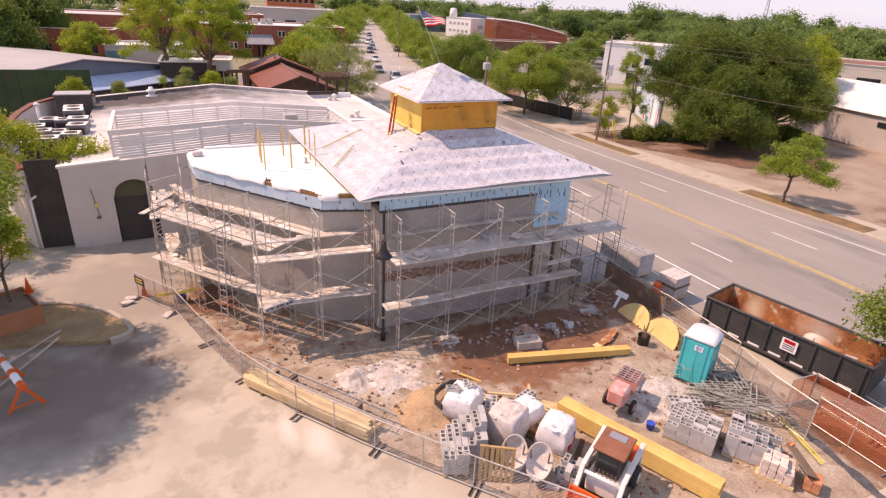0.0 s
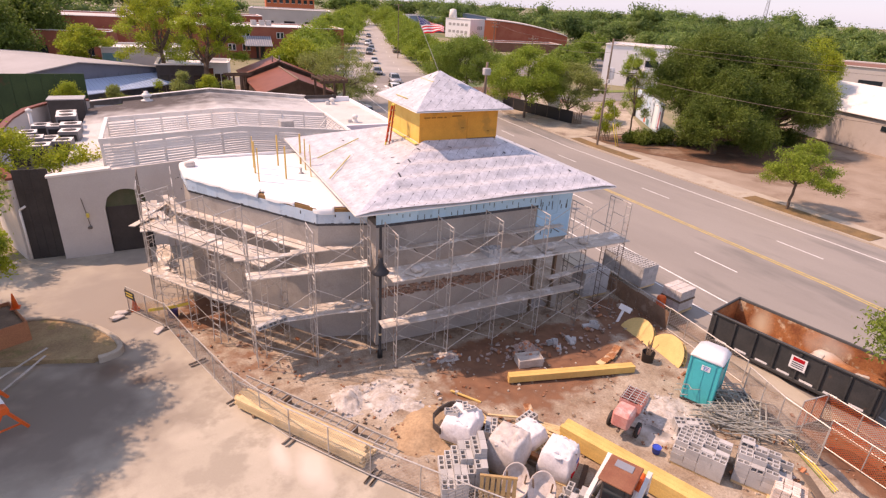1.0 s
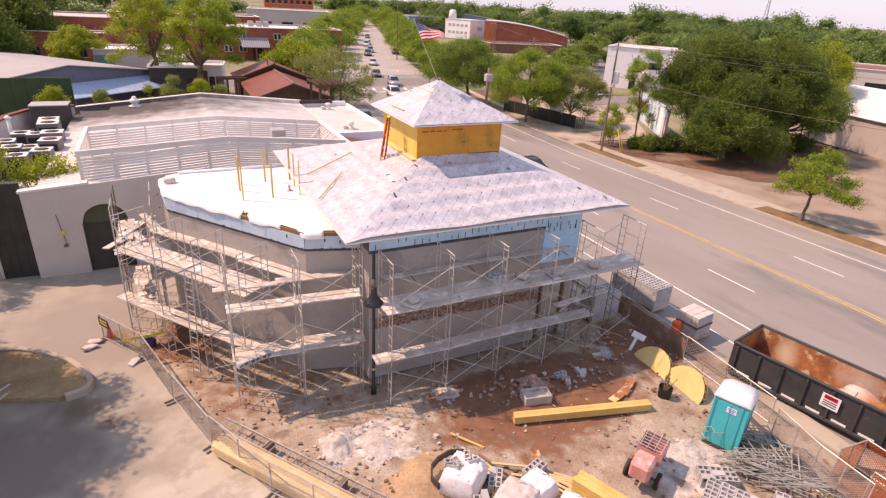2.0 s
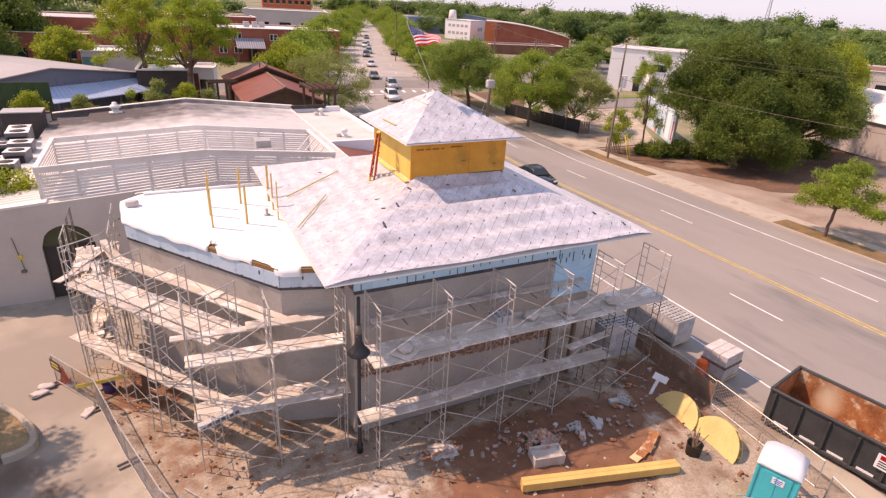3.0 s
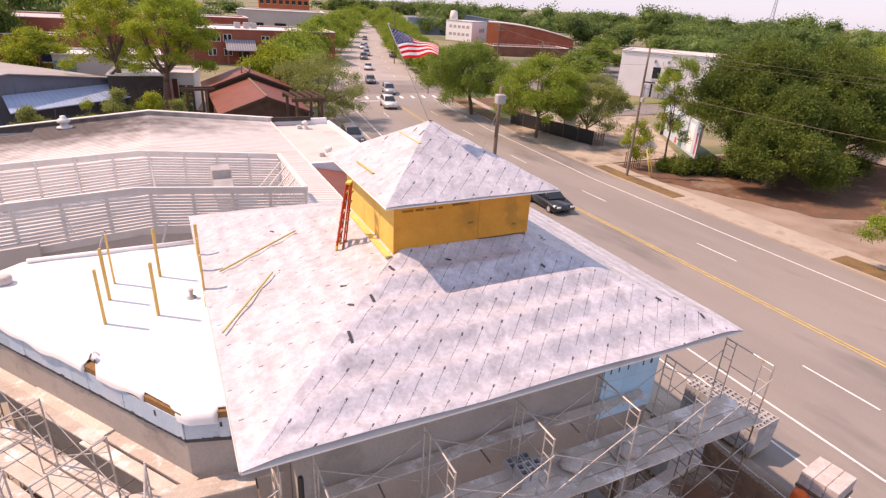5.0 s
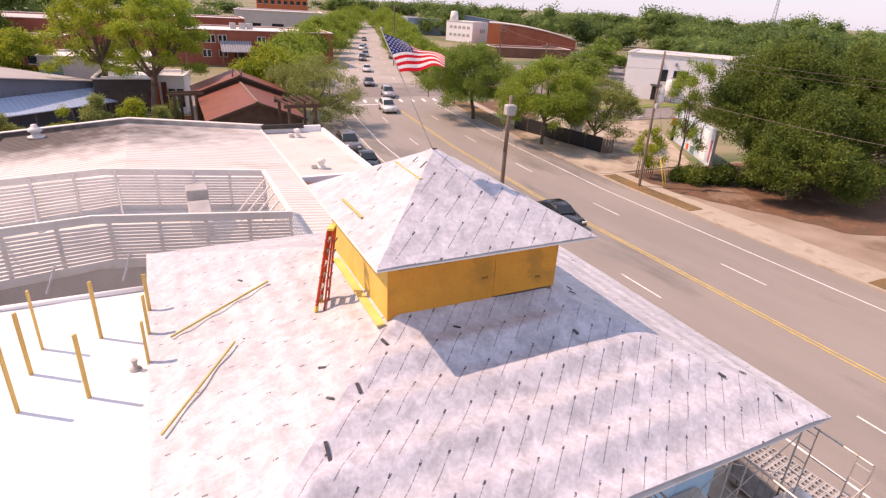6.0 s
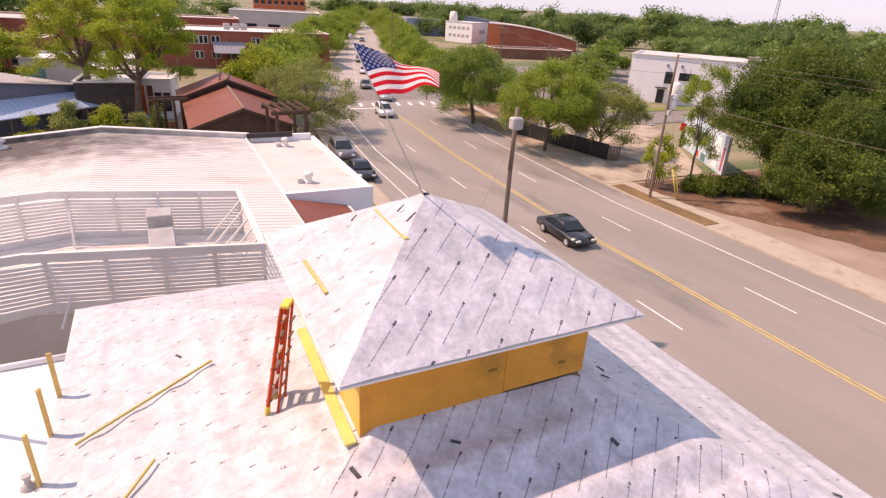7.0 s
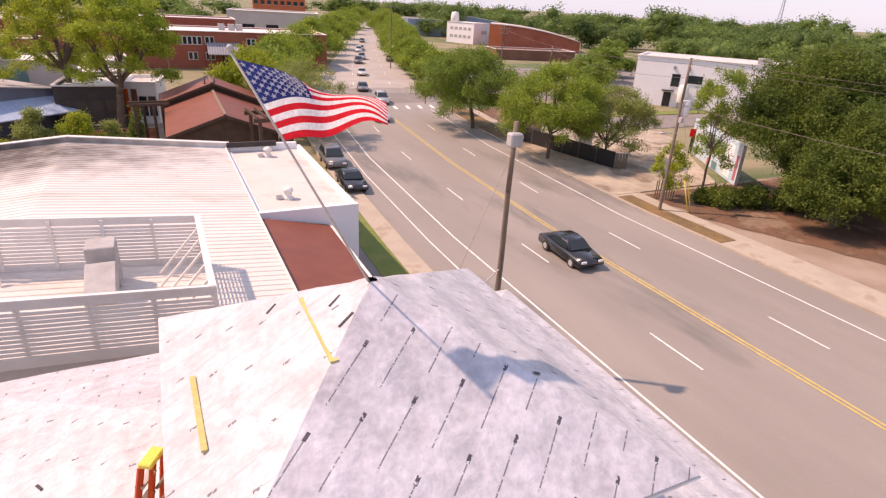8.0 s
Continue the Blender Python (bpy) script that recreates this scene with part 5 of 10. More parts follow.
# scaffold across the short return
sr = thing("scaffold", "steel frame scaffold across the short return wall", "scaffold", (4.8, 19.85, 0))
F120 = frame_mesh(1.15, LIFT, M_STEEL)
BR3 = brace_mesh(2.15)
for i, x in enumerate((2.55, 4.8, 7.0)):
    for lift in range(3):
        place("frame", F120, sr, pose(x - 4.8, 0.75 * (i == 0), 0.03 + lift * LIFT))
        if 0 < i:
            place("cross_brace", BR3, sr, pose(x - 4.8 - 2.2, -0.03, 0.03 + lift * LIFT))
plank_row((2.45, 20.58), (7.0, 20.12), 0.05 + 2 * LIFT, 2, (0.1, 0.995), "planks of the return deck", 0.04)
plank_row((2.5, 20.5), (7.2, 20.08), 0.05 + LIFT, 3, (0.09, 0.996), "planks of the return deck", 0.04)
plank_row((2.3, 21.4), (6.5, 21.08), 4.4, 1, (0.08, 0.997), "inner planks of the return", 0.04)
plank_row((4.6, 21.55), (7.0, 21.33), 4.36, 1, (0.08, 0.997), "inner planks of the return", 0.04)
for x in (2.7, 4.7, 6.7):
    bm = bmesh.new()
    tube(bm, (x - 4.8, 0.9, 4.39), (x - 4.8, 2.0, 4.39), 0.02, n=5)
    part("bracket", bm, M_DARKSTEEL, sr)

# tower at the far end of the wing with heaped boards
st = thing("scaffold", "scaffold tower stacked with boards at the wing's end", "scaffold", (0.2, 29.4, -0.3))
for i, (x, y) in enumerate(((-1.3, -1.3), (0.2, -1.3), (-1.3, 0.8), (0.2, 0.8))):
    for lift in range(3):
        place("frame", F140D if i == 2 else F140, st, pose(x, y, lift * LIFT))
        if i in (0, 2):
            place("cross_brace", BR3, st, Matrix.Translation((x, y - 0.03, lift * LIFT)) @ Matrix.Diagonal((1.5 / 2.15, 1, 1, 1)))
plank_row((0.45, 27.9), (0.45, 31.4), 3.62, 5, (-1, 0), "planks of the tower deck", 0.06)
plank_row((0.1, 27.0), (-0.1, 30.3), 1.72, 2, (-1, 0), "planks of the tower deck", 0.06)
for i in range(9):
    ob = new("scaffold_plank", PLANK[2.4 if i % 3 else 3.0])
    ob.matrix_basis = pose(-0.4 + RND.uniform(-0.45, 0.45), 29.6 + RND.uniform(-0.5, 0.6), 3.76 + i * 0.05, RND.uniform(-3, 3), RND.uniform(-2, 2), 92 + RND.uniform(-16, 16) if i % 4 else 58)
    tagged(ob, "dusty plank in an untidy heap on the scaffold", "plank", "heaped planks")
for i in range(3):
    ob = new("scaffold_plank", PLANK[2.4])
    ob.matrix_basis = pose(0.35 + 0.16 * i, 28.9 - 0.2 * i, 4.25, 0, 14, -72 + 6 * i)
    tagged(ob, "dusty plank leaning on the scaffold heap", "plank", "heaped planks")
for i in range(4):
    ob = new("scaffold_plank", PLANK[2.4])
    ob.matrix_basis = pose(-0.35 + RND.uniform(-0.2, 0.2), 28.0 + 0.1 * i, 1.84 + i * 0.05, RND.uniform(-3, 3), 0, 96 + RND.uniform(-12, 12))
    tagged(ob, "dusty plank in an untidy heap on the lower deck", "plank", "heaped planks")

# masonry ladder up the wing scaffold
ml = thing("ladder", "narrow steel ladder up the scaffold", "ladder", tuple(wing(3.4, 2.75)))
for sgn in (-1, 1):
    bm = bmesh.new()
    tube(bm, (0.2 * sgn * WU.x, 0.2 * sgn * WU.y, 0), (0.2 * sgn * WU.x + 0.2, 0.2 * sgn * WU.y + 0.12, 4.6), 0.022, n=6)
    part("rail", bm, M_STEEL, ml)
for i in range(15):
    z = 0.3 + i * 0.29
    k = z / 4.6
    bm = bmesh.new()
    tube(bm, (-0.2 * WU.x + 0.2 * k, -0.2 * WU.y + 0.12 * k, z), (0.2 * WU.x + 0.2 * k, 0.2 * WU.y + 0.12 * k, z), 0.014, n=5)
    part("rung", bm, M_STEEL, ml)

# ---- the white building behind, with its louvred roof screen ----
wb = thing("white_building", "low white-painted building with a ribbed metal roof", "building", (5, 48, -0.8))
WB = Vector((5, 48, -0.8))


def wpart(name, bm, material, label="", parent=None, smooth=False):
    bmesh.ops.translate(bm, vec=-WB, verts=bm.verts)
    return part(name, bm, material, parent or wb, label, smooth)


def rz_(x):
    """Height of the ribbed roof: a very low gable with its ridge along y."""
    return 4.45 - 0.095 * abs(x - 5.0)


def wb_roof(x0, x1, y0, y1, name):
    """Ribbed sheet: ribs run across, one every 0.42 m."""
    vs, fs = [], []
    xs = [x0] + ([5.0] if x0 < 5 < x1 else []) + [x1]
    y = y0
    ys = []
    while y < y1 - 0.05:
        ys += [(y, 0), (y + 0.30, 0), (y + 0.33, 0.032), (y + 0.39, 0.032)]
        y += 0.42
    ys.append((y1, 0))
    for yy, h in ys:
        for x in xs:
            vs.append((x - WB.x, yy - WB.y, rz_(x) + h - WB.z))
    w = len(xs)
    for j in range(len(ys) - 1):
        for i in range(w - 1):
            fs.append((j * w + i, j * w + i + 1, (j + 1) * w + i + 1, (j + 1) * w + i))
    return part(name, mesh_from(name, vs, fs, M_ROOFMET), None, wb, "pale ribbed metal roof")


wb_roof(-2.7, 14.3, 36.5, 62.5, "roof")
wb_roof(-5.4, -2.7, 35.95, 60.5, "roof")
wb_roof(11.4, 14.3, 33.2, 36.5, "roof")
# walls under it
for x0, x1, y0, y1, z1 in ((14.0, 14.3, 33.2, 62.5, 3.5), (-5.4, -5.1, 35.95, 60.5, 3.45), (11.4, 14.0, 33.2, 33.5, 3.7), (11.4, 11.7, 33.5, 36.5, 3.7), (-5.1, 14.0, 62.2, 62.5, 3.4)):
    bm = bmesh.new()
    box(bm, (x0 + x1) / 2, (y0 + y1) / 2, (z1 - 0.9) / 2, x1 - x0, y1 - y0, z1 + 0.9)
    wpart("wall", bm, M_WALLWHITE)
bm = bmesh.new()
gp = [(-2.65, -0.9), (11.4, -0.9), (11.4, rz_(11.4) - 0.02), (5.0, rz_(5.0) - 0.02), (-2.65, rz_(-2.65) - 0.02)]
gf = [bm.verts.new((x, 36.42, z)) for x, z in gp]
gb = [bm.verts.new((x, 36.72, z)) for x, z in gp]
bm.faces.new(gf)
bm.faces.new(gb[::-1])
for i in range(5):
    bm.faces.new((gf[i], gf[(i + 1) % 5], gb[(i + 1) % 5], gb[i]))
wpart("wall", bm, M_WALLWHITE)
# back parapet, following the low gable
for x0, x1 in ((-5.4, 5.0), (5.0, 14.6)):
    bm = bmesh.new()
    bar(bm, (x0, 62.6, rz_(x0) + 0.05), (x1, 62.6, rz_(x1) + 0.05), 0.3, 0.5)
    wpart("parapet", bm, M_ROOFMET)
    bm = bmesh.new()
    bar(bm, (x0, 62.6, rz_(x0) + 0.33), (x1, 62.6, rz_(x1) + 0.33), 0.42, 0.06)
    wpart("coping", bm, M_WHITE)
bm = bmesh.new()
bar(bm, (14.32, 33.2, 3.60), (14.32, 62.4, 3.60), 0.07, 0.08)
wpart("edge_trim", bm, M_WHITE)
# vent cap
vc = thing("roof_vent", "white spun-metal roof vent with a rain cap", "vent", (-0.64, 61.0, 3.95))
bm = bmesh.new()
lathe(bm, [(0.52, 0), (0.52, 0.08), (0.28, 0.12), (0.28, 0.42)], 16)
part("base", bm, M_WHITE, vc)
bm = bmesh.new()
lathe(bm, [(0.4, 0.4), (0.45, 0.48), (0.34, 0.66), (0.2, 0.7), (0.19, 0.86), (0.07, 0.9)], 16)
part("cap", bm, M_WHITE, vc)

# louvred screen: posts, slats and a top rail, with the low gable's slope
LX0, LX1, LYF, LYB = -2.8, 11.35, 36.42, 42.6


def l_top(x):
    return 6.33 - (0.055 if x < 4.6 else 0.085) * abs(x - 4.6)


def l_bot(x):
    return rz_(x) + 0.12


for tag, y in (("front", LYF), ("back", LYB)):
    scr = thing("louvre_screen", "white louvred screen hiding the roof plant, %s run" % tag, "screen", (4.3, y, 4.2), group="roof screens")
    O = Vector((4.3, y, 4.2))
    n = 9
    xs = [LX0 + (LX1 - LX0) * i / n for i in range(n + 1)]
    for x in xs:
        bm = bmesh.new()
        box(bm, x - O.x, 0.07 if tag == "front" else -0.09, (l_top(x) + l_bot(x)) / 2 - O.z, 0.15 if tag == "front" else 0.11, 0.08, l_top(x) - l_bot(x))
        part("post", bm, M_WHITE, scr)
    ns = 11
    for x0, x1 in zip(xs, xs[1:]):
        for k in range(ns):
            t = 0.06 + 0.76 * k / (ns - 1)
            za, zb = l_bot(x0) + t * (l_top(x0) - l_bot(x0)), l_bot(x1) + t * (l_top(x1) - l_bot(x1))
            bm = bmesh.new()
            v = [(x0 + 0.004, -0.028, za - 0.054), (x1 - 0.004, -0.028, zb - 0.054), (x1 - 0.004, -0.02, zb + 0.05), (x0 + 0.004, -0.02, za + 0.05)]
            lo = [bm.verts.new((a - O.x, b, c - O.z)) for a, b, c in v]
            hi = [bm.verts.new((a - O.x, b + 0.018, c - O.z)) for a, b, c in v]
            bm.faces.new(lo)
            bm.faces.new(hi[::-1])
            for i in range(4):
                bm.faces.new((lo[i], lo[(i + 1) % 4], hi[(i + 1) % 4], hi[i]))
            part("slat", bm, M_WHITE, scr)
    for x0, x1 in ((LX0 - 0.1, 4.6), (4.6, LX1 + 0.1)):
        bm = bmesh.new()
        bar(bm, (x0 - O.x, 0.02, l_top(x0) + 0.05 - O.z), (x1 - O.x, 0.02, l_top(x1) + 0.05 - O.z), 0.13, 0.09)
        part("top_rail", bm, M_WHITE, scr)
        bm = bmesh.new()
        bar(bm, (x0 - O.x, -0.015, l_top(x0) - 0.1 - O.z), (x1 - O.x, -0.015, l_top(x1) - 0.1 - O.z), 0.03, 0.2)
        part("fascia", bm, M_WHITE, scr)
        bm = bmesh.new()
        bar(bm, (x0 - O.x, 0.0, l_bot(x0) - 0.02 - O.z), (x1 - O.x, 0.0, l_bot(x1) - 0.02 - O.z), 0.06, 0.27)
        part("base_rail", bm, M_WHITE, scr)
    # props behind the screen
    s = 1 if tag == "front" else -1
    for x in xs[1:-1:2]:
        bm = bmesh.new()
        bar(bm, (x - O.x, 0.1 * s, l_top(x) - 0.3 - O.z), (x - O.x + 0.1, 1.2 * s, l_bot(x) - O.z - 0.06), 0.07, 0.07)
        part("prop", bm, M_WHITE, scr)
for x in (0.9, 3.24, 5.57):
    bm = bmesh.new()
    bar(bm, (0, 0, 0), (-0.35, -0.5, -0.85), 0.06, 0.06)
    single("strut", bm, M_WHITE, "white steel strut bracing the louvred screen", "strut", (x, LYF - 0.06, l_bot(x) + 0.4), group="struts of the screen")
scr = thing("louvre_screen", "white louvred screen with open diagonal bracing, end run", "screen", (LX1, 39.6, 4.0), group="roof screens")
bm = bmesh.new()
bar(bm, (0, LYF - 39.6, l_top(LX1) + 0.05 - 4.0), (0, LYB - 39.6, l_top(LX1) + 0.05 - 4.0), 0.2, 0.12)
part("top_rail", bm, M_WHITE, scr)
for i in range(5):
    y = LYF + 0.8 + i * 1.1 - 39.6
    bm = bmesh.new()
    bar(bm, (0, y, l_top(LX1) - 4.0), (-1.5, y, l_bot(LX1 - 1.5) - 4.03), 0.07, 0.07)
    part("brace", bm, M_WHITE, scr)
for i in range(9):
    z = l_bot(LX1) + 0.15 + i * 0.19
    bm = bmesh.new()
    box(bm, 0.03, 0, z - 4.0, 0.02, LYB - LYF, 0.075)
    part("slat", bm, M_WALLWHITE, scr)
scr = thing("louvre_screen", "white louvred screen, short end run by the plant", "screen", (LX0, 39.6, 3.7), group="roof screens")
bm = bmesh.new()
bar(bm, (0, LYF - 39.6, l_top(LX0) + 0.05 - 3.7), (0, LYB - 39.6, l_top(LX0) + 0.05 - 3.7), 0.2, 0.12)
part("top_rail", bm, M_WHITE, scr)
for i in range(13):
    z = l_bot(LX0) + 0.15 + i * 0.165
    bm = bmesh.new()
    box(bm, 0, 0, z - 3.7, 0.02, LYB - LYF, 0.075)
    part("slat", bm, M_WALLWHITE, scr)
# plant inside the screen
dk = thing("duct", "grey sheet-metal duct elbow on the roof", "duct", (8.2, 40.6, rz_(8.2) + 0.05))
bm = bmesh.new()
box(bm, 0, 0.6, 0.75, 0.9, 1.0, 1.5, bevel=0.03)
part("riser", bm, M_AC, dk)
bm = bmesh.new()
box(bm, 0, -0.7, 0.8, 0.9, 1.7, 0.7, m=pose(0, 0, 0, 18, 0, 0), bevel=0.03)
part("run", bm, M_AC, dk)

# flat-roofed block on the street side, with parapet
fb = thing("flat_block", "white block with a flat roof and low parapet", "building", (17, 55.5, -0.8))
for x0, x1, y0, y1, z1 in ((14.35, 19.6, 48.4, 48.7, 3.55), (19.3, 19.6, 48.7, 62.8, 3.45), (14.36, 14.65, 48.7, 62.8, 3.28), (14.65, 19.3, 62.5, 62.8, 3.7)):
    bm = bmesh.new()
    box(bm, (x0 + x1) / 2 - 17, (y0 + y1) / 2 - 55.5, z1 / 2 + 0.4, x1 - x0, y1 - y0, z1 + 0.8, bevel=0.01)
    part("wall", bm, M_BRIGHTWALL, fb)
bm = bmesh.new()
box(bm, 0.0, 0.2, 3.95, 4.7, 13.8, 0.15)
part("roof", bm, M_FLAT, fb, "pale grey flat roof")
bm = bmesh.new()
box(bm, -0.9, 6.85, 4.55, 3.4, 0.2, 0.35)
part("parapet", bm, M_CHARCOAL, fb, "dark back parapet")
for y in (-3.5, 1.0, 5.2):
    bm = bmesh.new()
    box(bm, 2.62, y, 2.2, 0.06, 1.1, 1.4, bevel=0.01)
    part("window", bm, M_GLASS, fb)
for x, y in ((16.4, 51.2), (16.9, 60.6)):
    v = thing("roof_vent", "small pale roof vent with a hood", "vent", (x, y, 3.22), group="vents on the flat roof")
    bm = bmesh.new()
    lathe(bm, [(0.3, 0), (0.3, 0.12), (0.2, 0.15), (0.2, 0.42), (0.3, 0.45), (0.26, 0.62), (0.1, 0.7)], 14)
    part("hood", bm, M_WHITE, v)
    bm = bmesh.new()
    box(bm, -0.5, 0.1, 0.15, 0.35, 0.35, 0.3, bevel=0.02)
    part("curb", bm, M_FLAT, v)

# red metal lean-to roof between the blocks
lean = thing("lean_to", "dark red sheet-metal lean-to roof", "roof", (16.3, 44, 2.6))
bm = bmesh.new()
vs = [(-1.95, -8.5, 0.75), (1.6, -8.5, 0.0), (1.6, 4.2, 0.0), (-1.95, 4.2, 0.75)]
lo = [bm.verts.new((a, b, c - 0.08)) for a, b, c in vs]
hi = [bm.verts.new(v) for v in vs]
bm.faces.new(lo[::-1])
bm.faces.new(hi)
for i in range(4):
    bm.faces.new((lo[i], lo[(i + 1) % 4], hi[(i + 1) % 4], hi[i]))
part("roof", bm, M_REDROOF, lean)
bm = bmesh.new()
box(bm, 1.45, -2.1, -1.75, 0.15, 12.4, 3.5)
part("wall", bm, M_WALLWHITE, lean)
bm = bmesh.new()
bar(bm, (1.66, -8.5, -0.05), (1.66, 4.2, -0.05), 0.14, 0.12)
part("gutter", bm, M_WHITE, lean)

# ---- arched gate wall on the parking side ----
aw = thing("arch_wall", "white-painted wall with an arched dark gateway", "wall", (-5.5, 35.6, -0.45), rz=0, kind="structure")
LW, HW = 6.6, 4.8
ax0, ax1, asp = 2.35, 4.55, 2.75


def arch_wall():
    """Built in upright slices, so that the gateway goes through it."""
    bm = bmesh.new()
    xs = [0.0, 1.4, ax0] + [ax0 + (ax1 - ax0) * i / 12 for i in range(1, 12)] + [ax1, LW]

    def under(x):
        if not ax0 <= x <= ax1:
            return 0.0
        u = (x - (ax0 + ax1) / 2) / ((ax1 - ax0) / 2)
        return asp + 1.05 * math.sqrt(max(0.0, 1 - u * u))

    def over(x):
        return HW - 0.1 + 0.075 * x
    for x0, x1 in zip(xs, xs[1:]):
        inside = x0 >= ax0 - 1e-6 and x1 <= ax1 + 1e-6
        z0, z1 = (under(x0), under(x1)) if inside else (0.0, 0.0)
        c = [(x0, z0), (x1, z1), (x1, over(x1)), (x0, over(x0))]
        f = [bm.verts.new((x, 0, z)) for x, z in c]
        b = [bm.verts.new((x, 0.32, z)) for x, z in c]
        bm.faces.new(f)
        bm.faces.new(b[::-1])
        bm.faces.new((f[0], f[1], b[1], b[0]))
        bm.faces.new((f[2], f[3], b[3], b[2]))
        if x0 in (0.0, ax1):
            bm.faces.new((f[3], f[0], b[0], b[3]))
        if x1 in (ax0, LW):
            bm.faces.new((f[1], f[2], b[2], b[1]))
    return bm


part("masonry", arch_wall(), M_WALLWHITE, aw)
bm = bmesh.new()
bar(bm, (-0.08, 0.2, HW - 0.05), (2.95, 0.2, HW - 0.05 + 0.075 * 3), 0.5, 0.11)
part("coping", bm, M_WHITE, aw)
bm = bmesh.new()
box(bm, (ax0 + ax1) / 2, 0.26, asp / 2, ax1 - ax0 - 0.06, 0.06, asp, bevel=0.01)
part("gate", bm, M_CHARCOAL, aw, "dark closed gate leaf")
bm = bmesh.new()
n = 14
vv = [((ax0 + ax1) / 2 + (ax1 - ax0) / 2 * math.cos(math.pi * i / n), asp + 1.04 * math.sin(math.pi * i / n)) for i in range(n + 1)]
f = [bm.verts.new((x, 0.24, z)) for x, z in vv]
b = [bm.verts.new((x, 0.28, z)) for x, z in vv]
bm.faces.new(f)
bm.faces.new(b[::-1])
part("fanlight", bm, mat("mossy_panel", (0.07, 0.09, 0.045), (0.10, 0.10, 0.06), scale=2), aw)
bm = bmesh.new()
tube(bm, (1.3, -0.03, 3.45), (1.5, -0.03, 1.75), 0.02)
box(bm, 1.46, -0.08, 1.72, 0.22, 0.16, 0.12, bevel=0.02)
part("conduit", bm, M_DARKSTEEL, aw)
wlamp = thing("wall_lamp", "small amber wall lamp on white masonry", "lamp", tuple((aw.matrix_basis @ Vector((1.47, -0.1, 2.46)))), rz=0)
bm = bmesh.new()
box(bm, 0, 0, 0, 0.14, 0.18, 0.22, bevel=0.02)
part("housing", bm, M_YELLOWPAINT, wlamp)

# dark gate panel, downpipe and curved plant yard wall beyond it
dg = thing("dark_gate", "tall charcoal sheet-metal gate", "gate", (-5.75, 36.1, -0.45), rz=-2)
for i in range(4):
    bm = bmesh.new()
    box(bm, 0.04 - i * 0.4, 0.0, 2.55, 0.392, 0.05, 5.1, bevel=0.006)
    part("panel", bm, M_CHARCOAL, dg)
bm = bmesh.new()
box(bm, -0.56, 0.06, 4.9, 1.58, 0.06, 0.12)
part("rail", bm, M_DARKSTEEL, dg)
dp = thing("downpipe", "white downpipe with a swan-neck", "pipe", (-7.12, 35.95, -0.45))
bm = bmesh.new()
tube(bm, (0.3, 0, 3.15), (0, 0, 2.95), 0.06, n=8)
tube(bm, (0, 0, 3.0), (0, 0, 0.1), 0.06, n=8)
part("pipe", bm, M_WHITE, dp)
cw = thing("yard_wall", "curved white plant-yard wall with a red-brown coping", "wall", (-9.4, 50, -0.8), kind="structure")
path = [(-7.2, 36.2), (-8.4, 39), (-9.6, 43), (-9.9, 48), (-9.9, 53), (-9.5, 57), (-8.4, 59.6), (-6.6, 60.8), (-5.3, 60.9)]
for p, q in zip(path, path[1:]):
    bm = bmesh.new()
    bar(bm, (p[0] + 9.4, p[1] - 50, 2.45), (q[0] + 9.4, q[1] - 50, 2.45), 0.3, 4.9)
    part("wall_segment", bm, M_WALLWHITE, cw)
    bm = bmesh.new()
    bar(bm, (p[0] + 9.4, p[1] - 50, 4.97), (q[0] + 9.4, q[1] - 50, 4.97), 0.44, 0.14)
    part("coping", bm, M_REDROOF, cw)
bm = bmesh.new()
prism(bm, [(a + 9.4, b - 50) for a, b in path] + [(-5.4 + 9.4, 36.3 - 50)], 3.3, 3.5)
part("yard_roof", bm, M_FLAT, cw, "grey flat roof under the plant")


def ac_unit(loc, sx, sy, sz, rz):
    ob = thing("air_conditioner", "boxy grey rooftop air-conditioning unit with a dark grille", "air conditioner", loc, rz, group="rooftop plant")
    bm = bmesh.new()
    box(bm, 0, 0, sz / 2, sx, sy, sz, bevel=0.03)
    part("casing", bm, M_ACSHADED, ob)
    bm = bmesh.new()
    box(bm, 0, -sy / 2 - 0.012, sz * 0.5, sx * 0.8, 0.03, sz * 0.7)
    part("grille", bm, M_BLACK, ob)
    bm = bmesh.new()
    lathe(bm, [(min(sx, sy) * 0.36, sz - 0.02), (min(sx, sy) * 0.36, sz + 0.03), (0.02, sz + 0.035)], 14)
    part("top_grille", bm, M_CHARCOAL, ob)
    bm = bmesh.new()
    box(bm, 0, 0, sz + 0.01, sx * 1.0, sy * 1.0, 0.015)
    part("top_plate", bm, M_WHITE, ob)


for x, y, sx, sy, sz in ((-8.0, 44.2, 1.0, 1.0, 1.1), (-7.0, 44.5, 1.1, 1.0, 1.2), (-5.8, 45.6, 1.0, 1.0, 1.2), (-5.75, 50.4, 1.2, 1.1, 1.3), (-6.7, 50.6, 1.0, 1.0, 1.2), (-7.7, 47.4, 1.0, 1.0, 1.1), (-6.4, 54.6, 1.2, 1.2, 1.4), (-7.8, 51.6, 1.0, 1.0, 1.1), (-6.8, 47.6, 1.0, 1.0, 1.0), (-5.6, 48.0, 1.1, 1.1, 1.3), (-6.2, 52.6, 1.2, 1.2, 1.5), (-8.3, 49.2, 1.0, 1.0, 1.1)):
    ac_unit((x, y, 2.7), sx * 1.12, sy * 1.12, sz * 1.15, RND.uniform(-6, 6))
pu = thing("plant_box", "large dark rooftop plant housing", "plant housing", (-6.7, 58.6, 2.7))
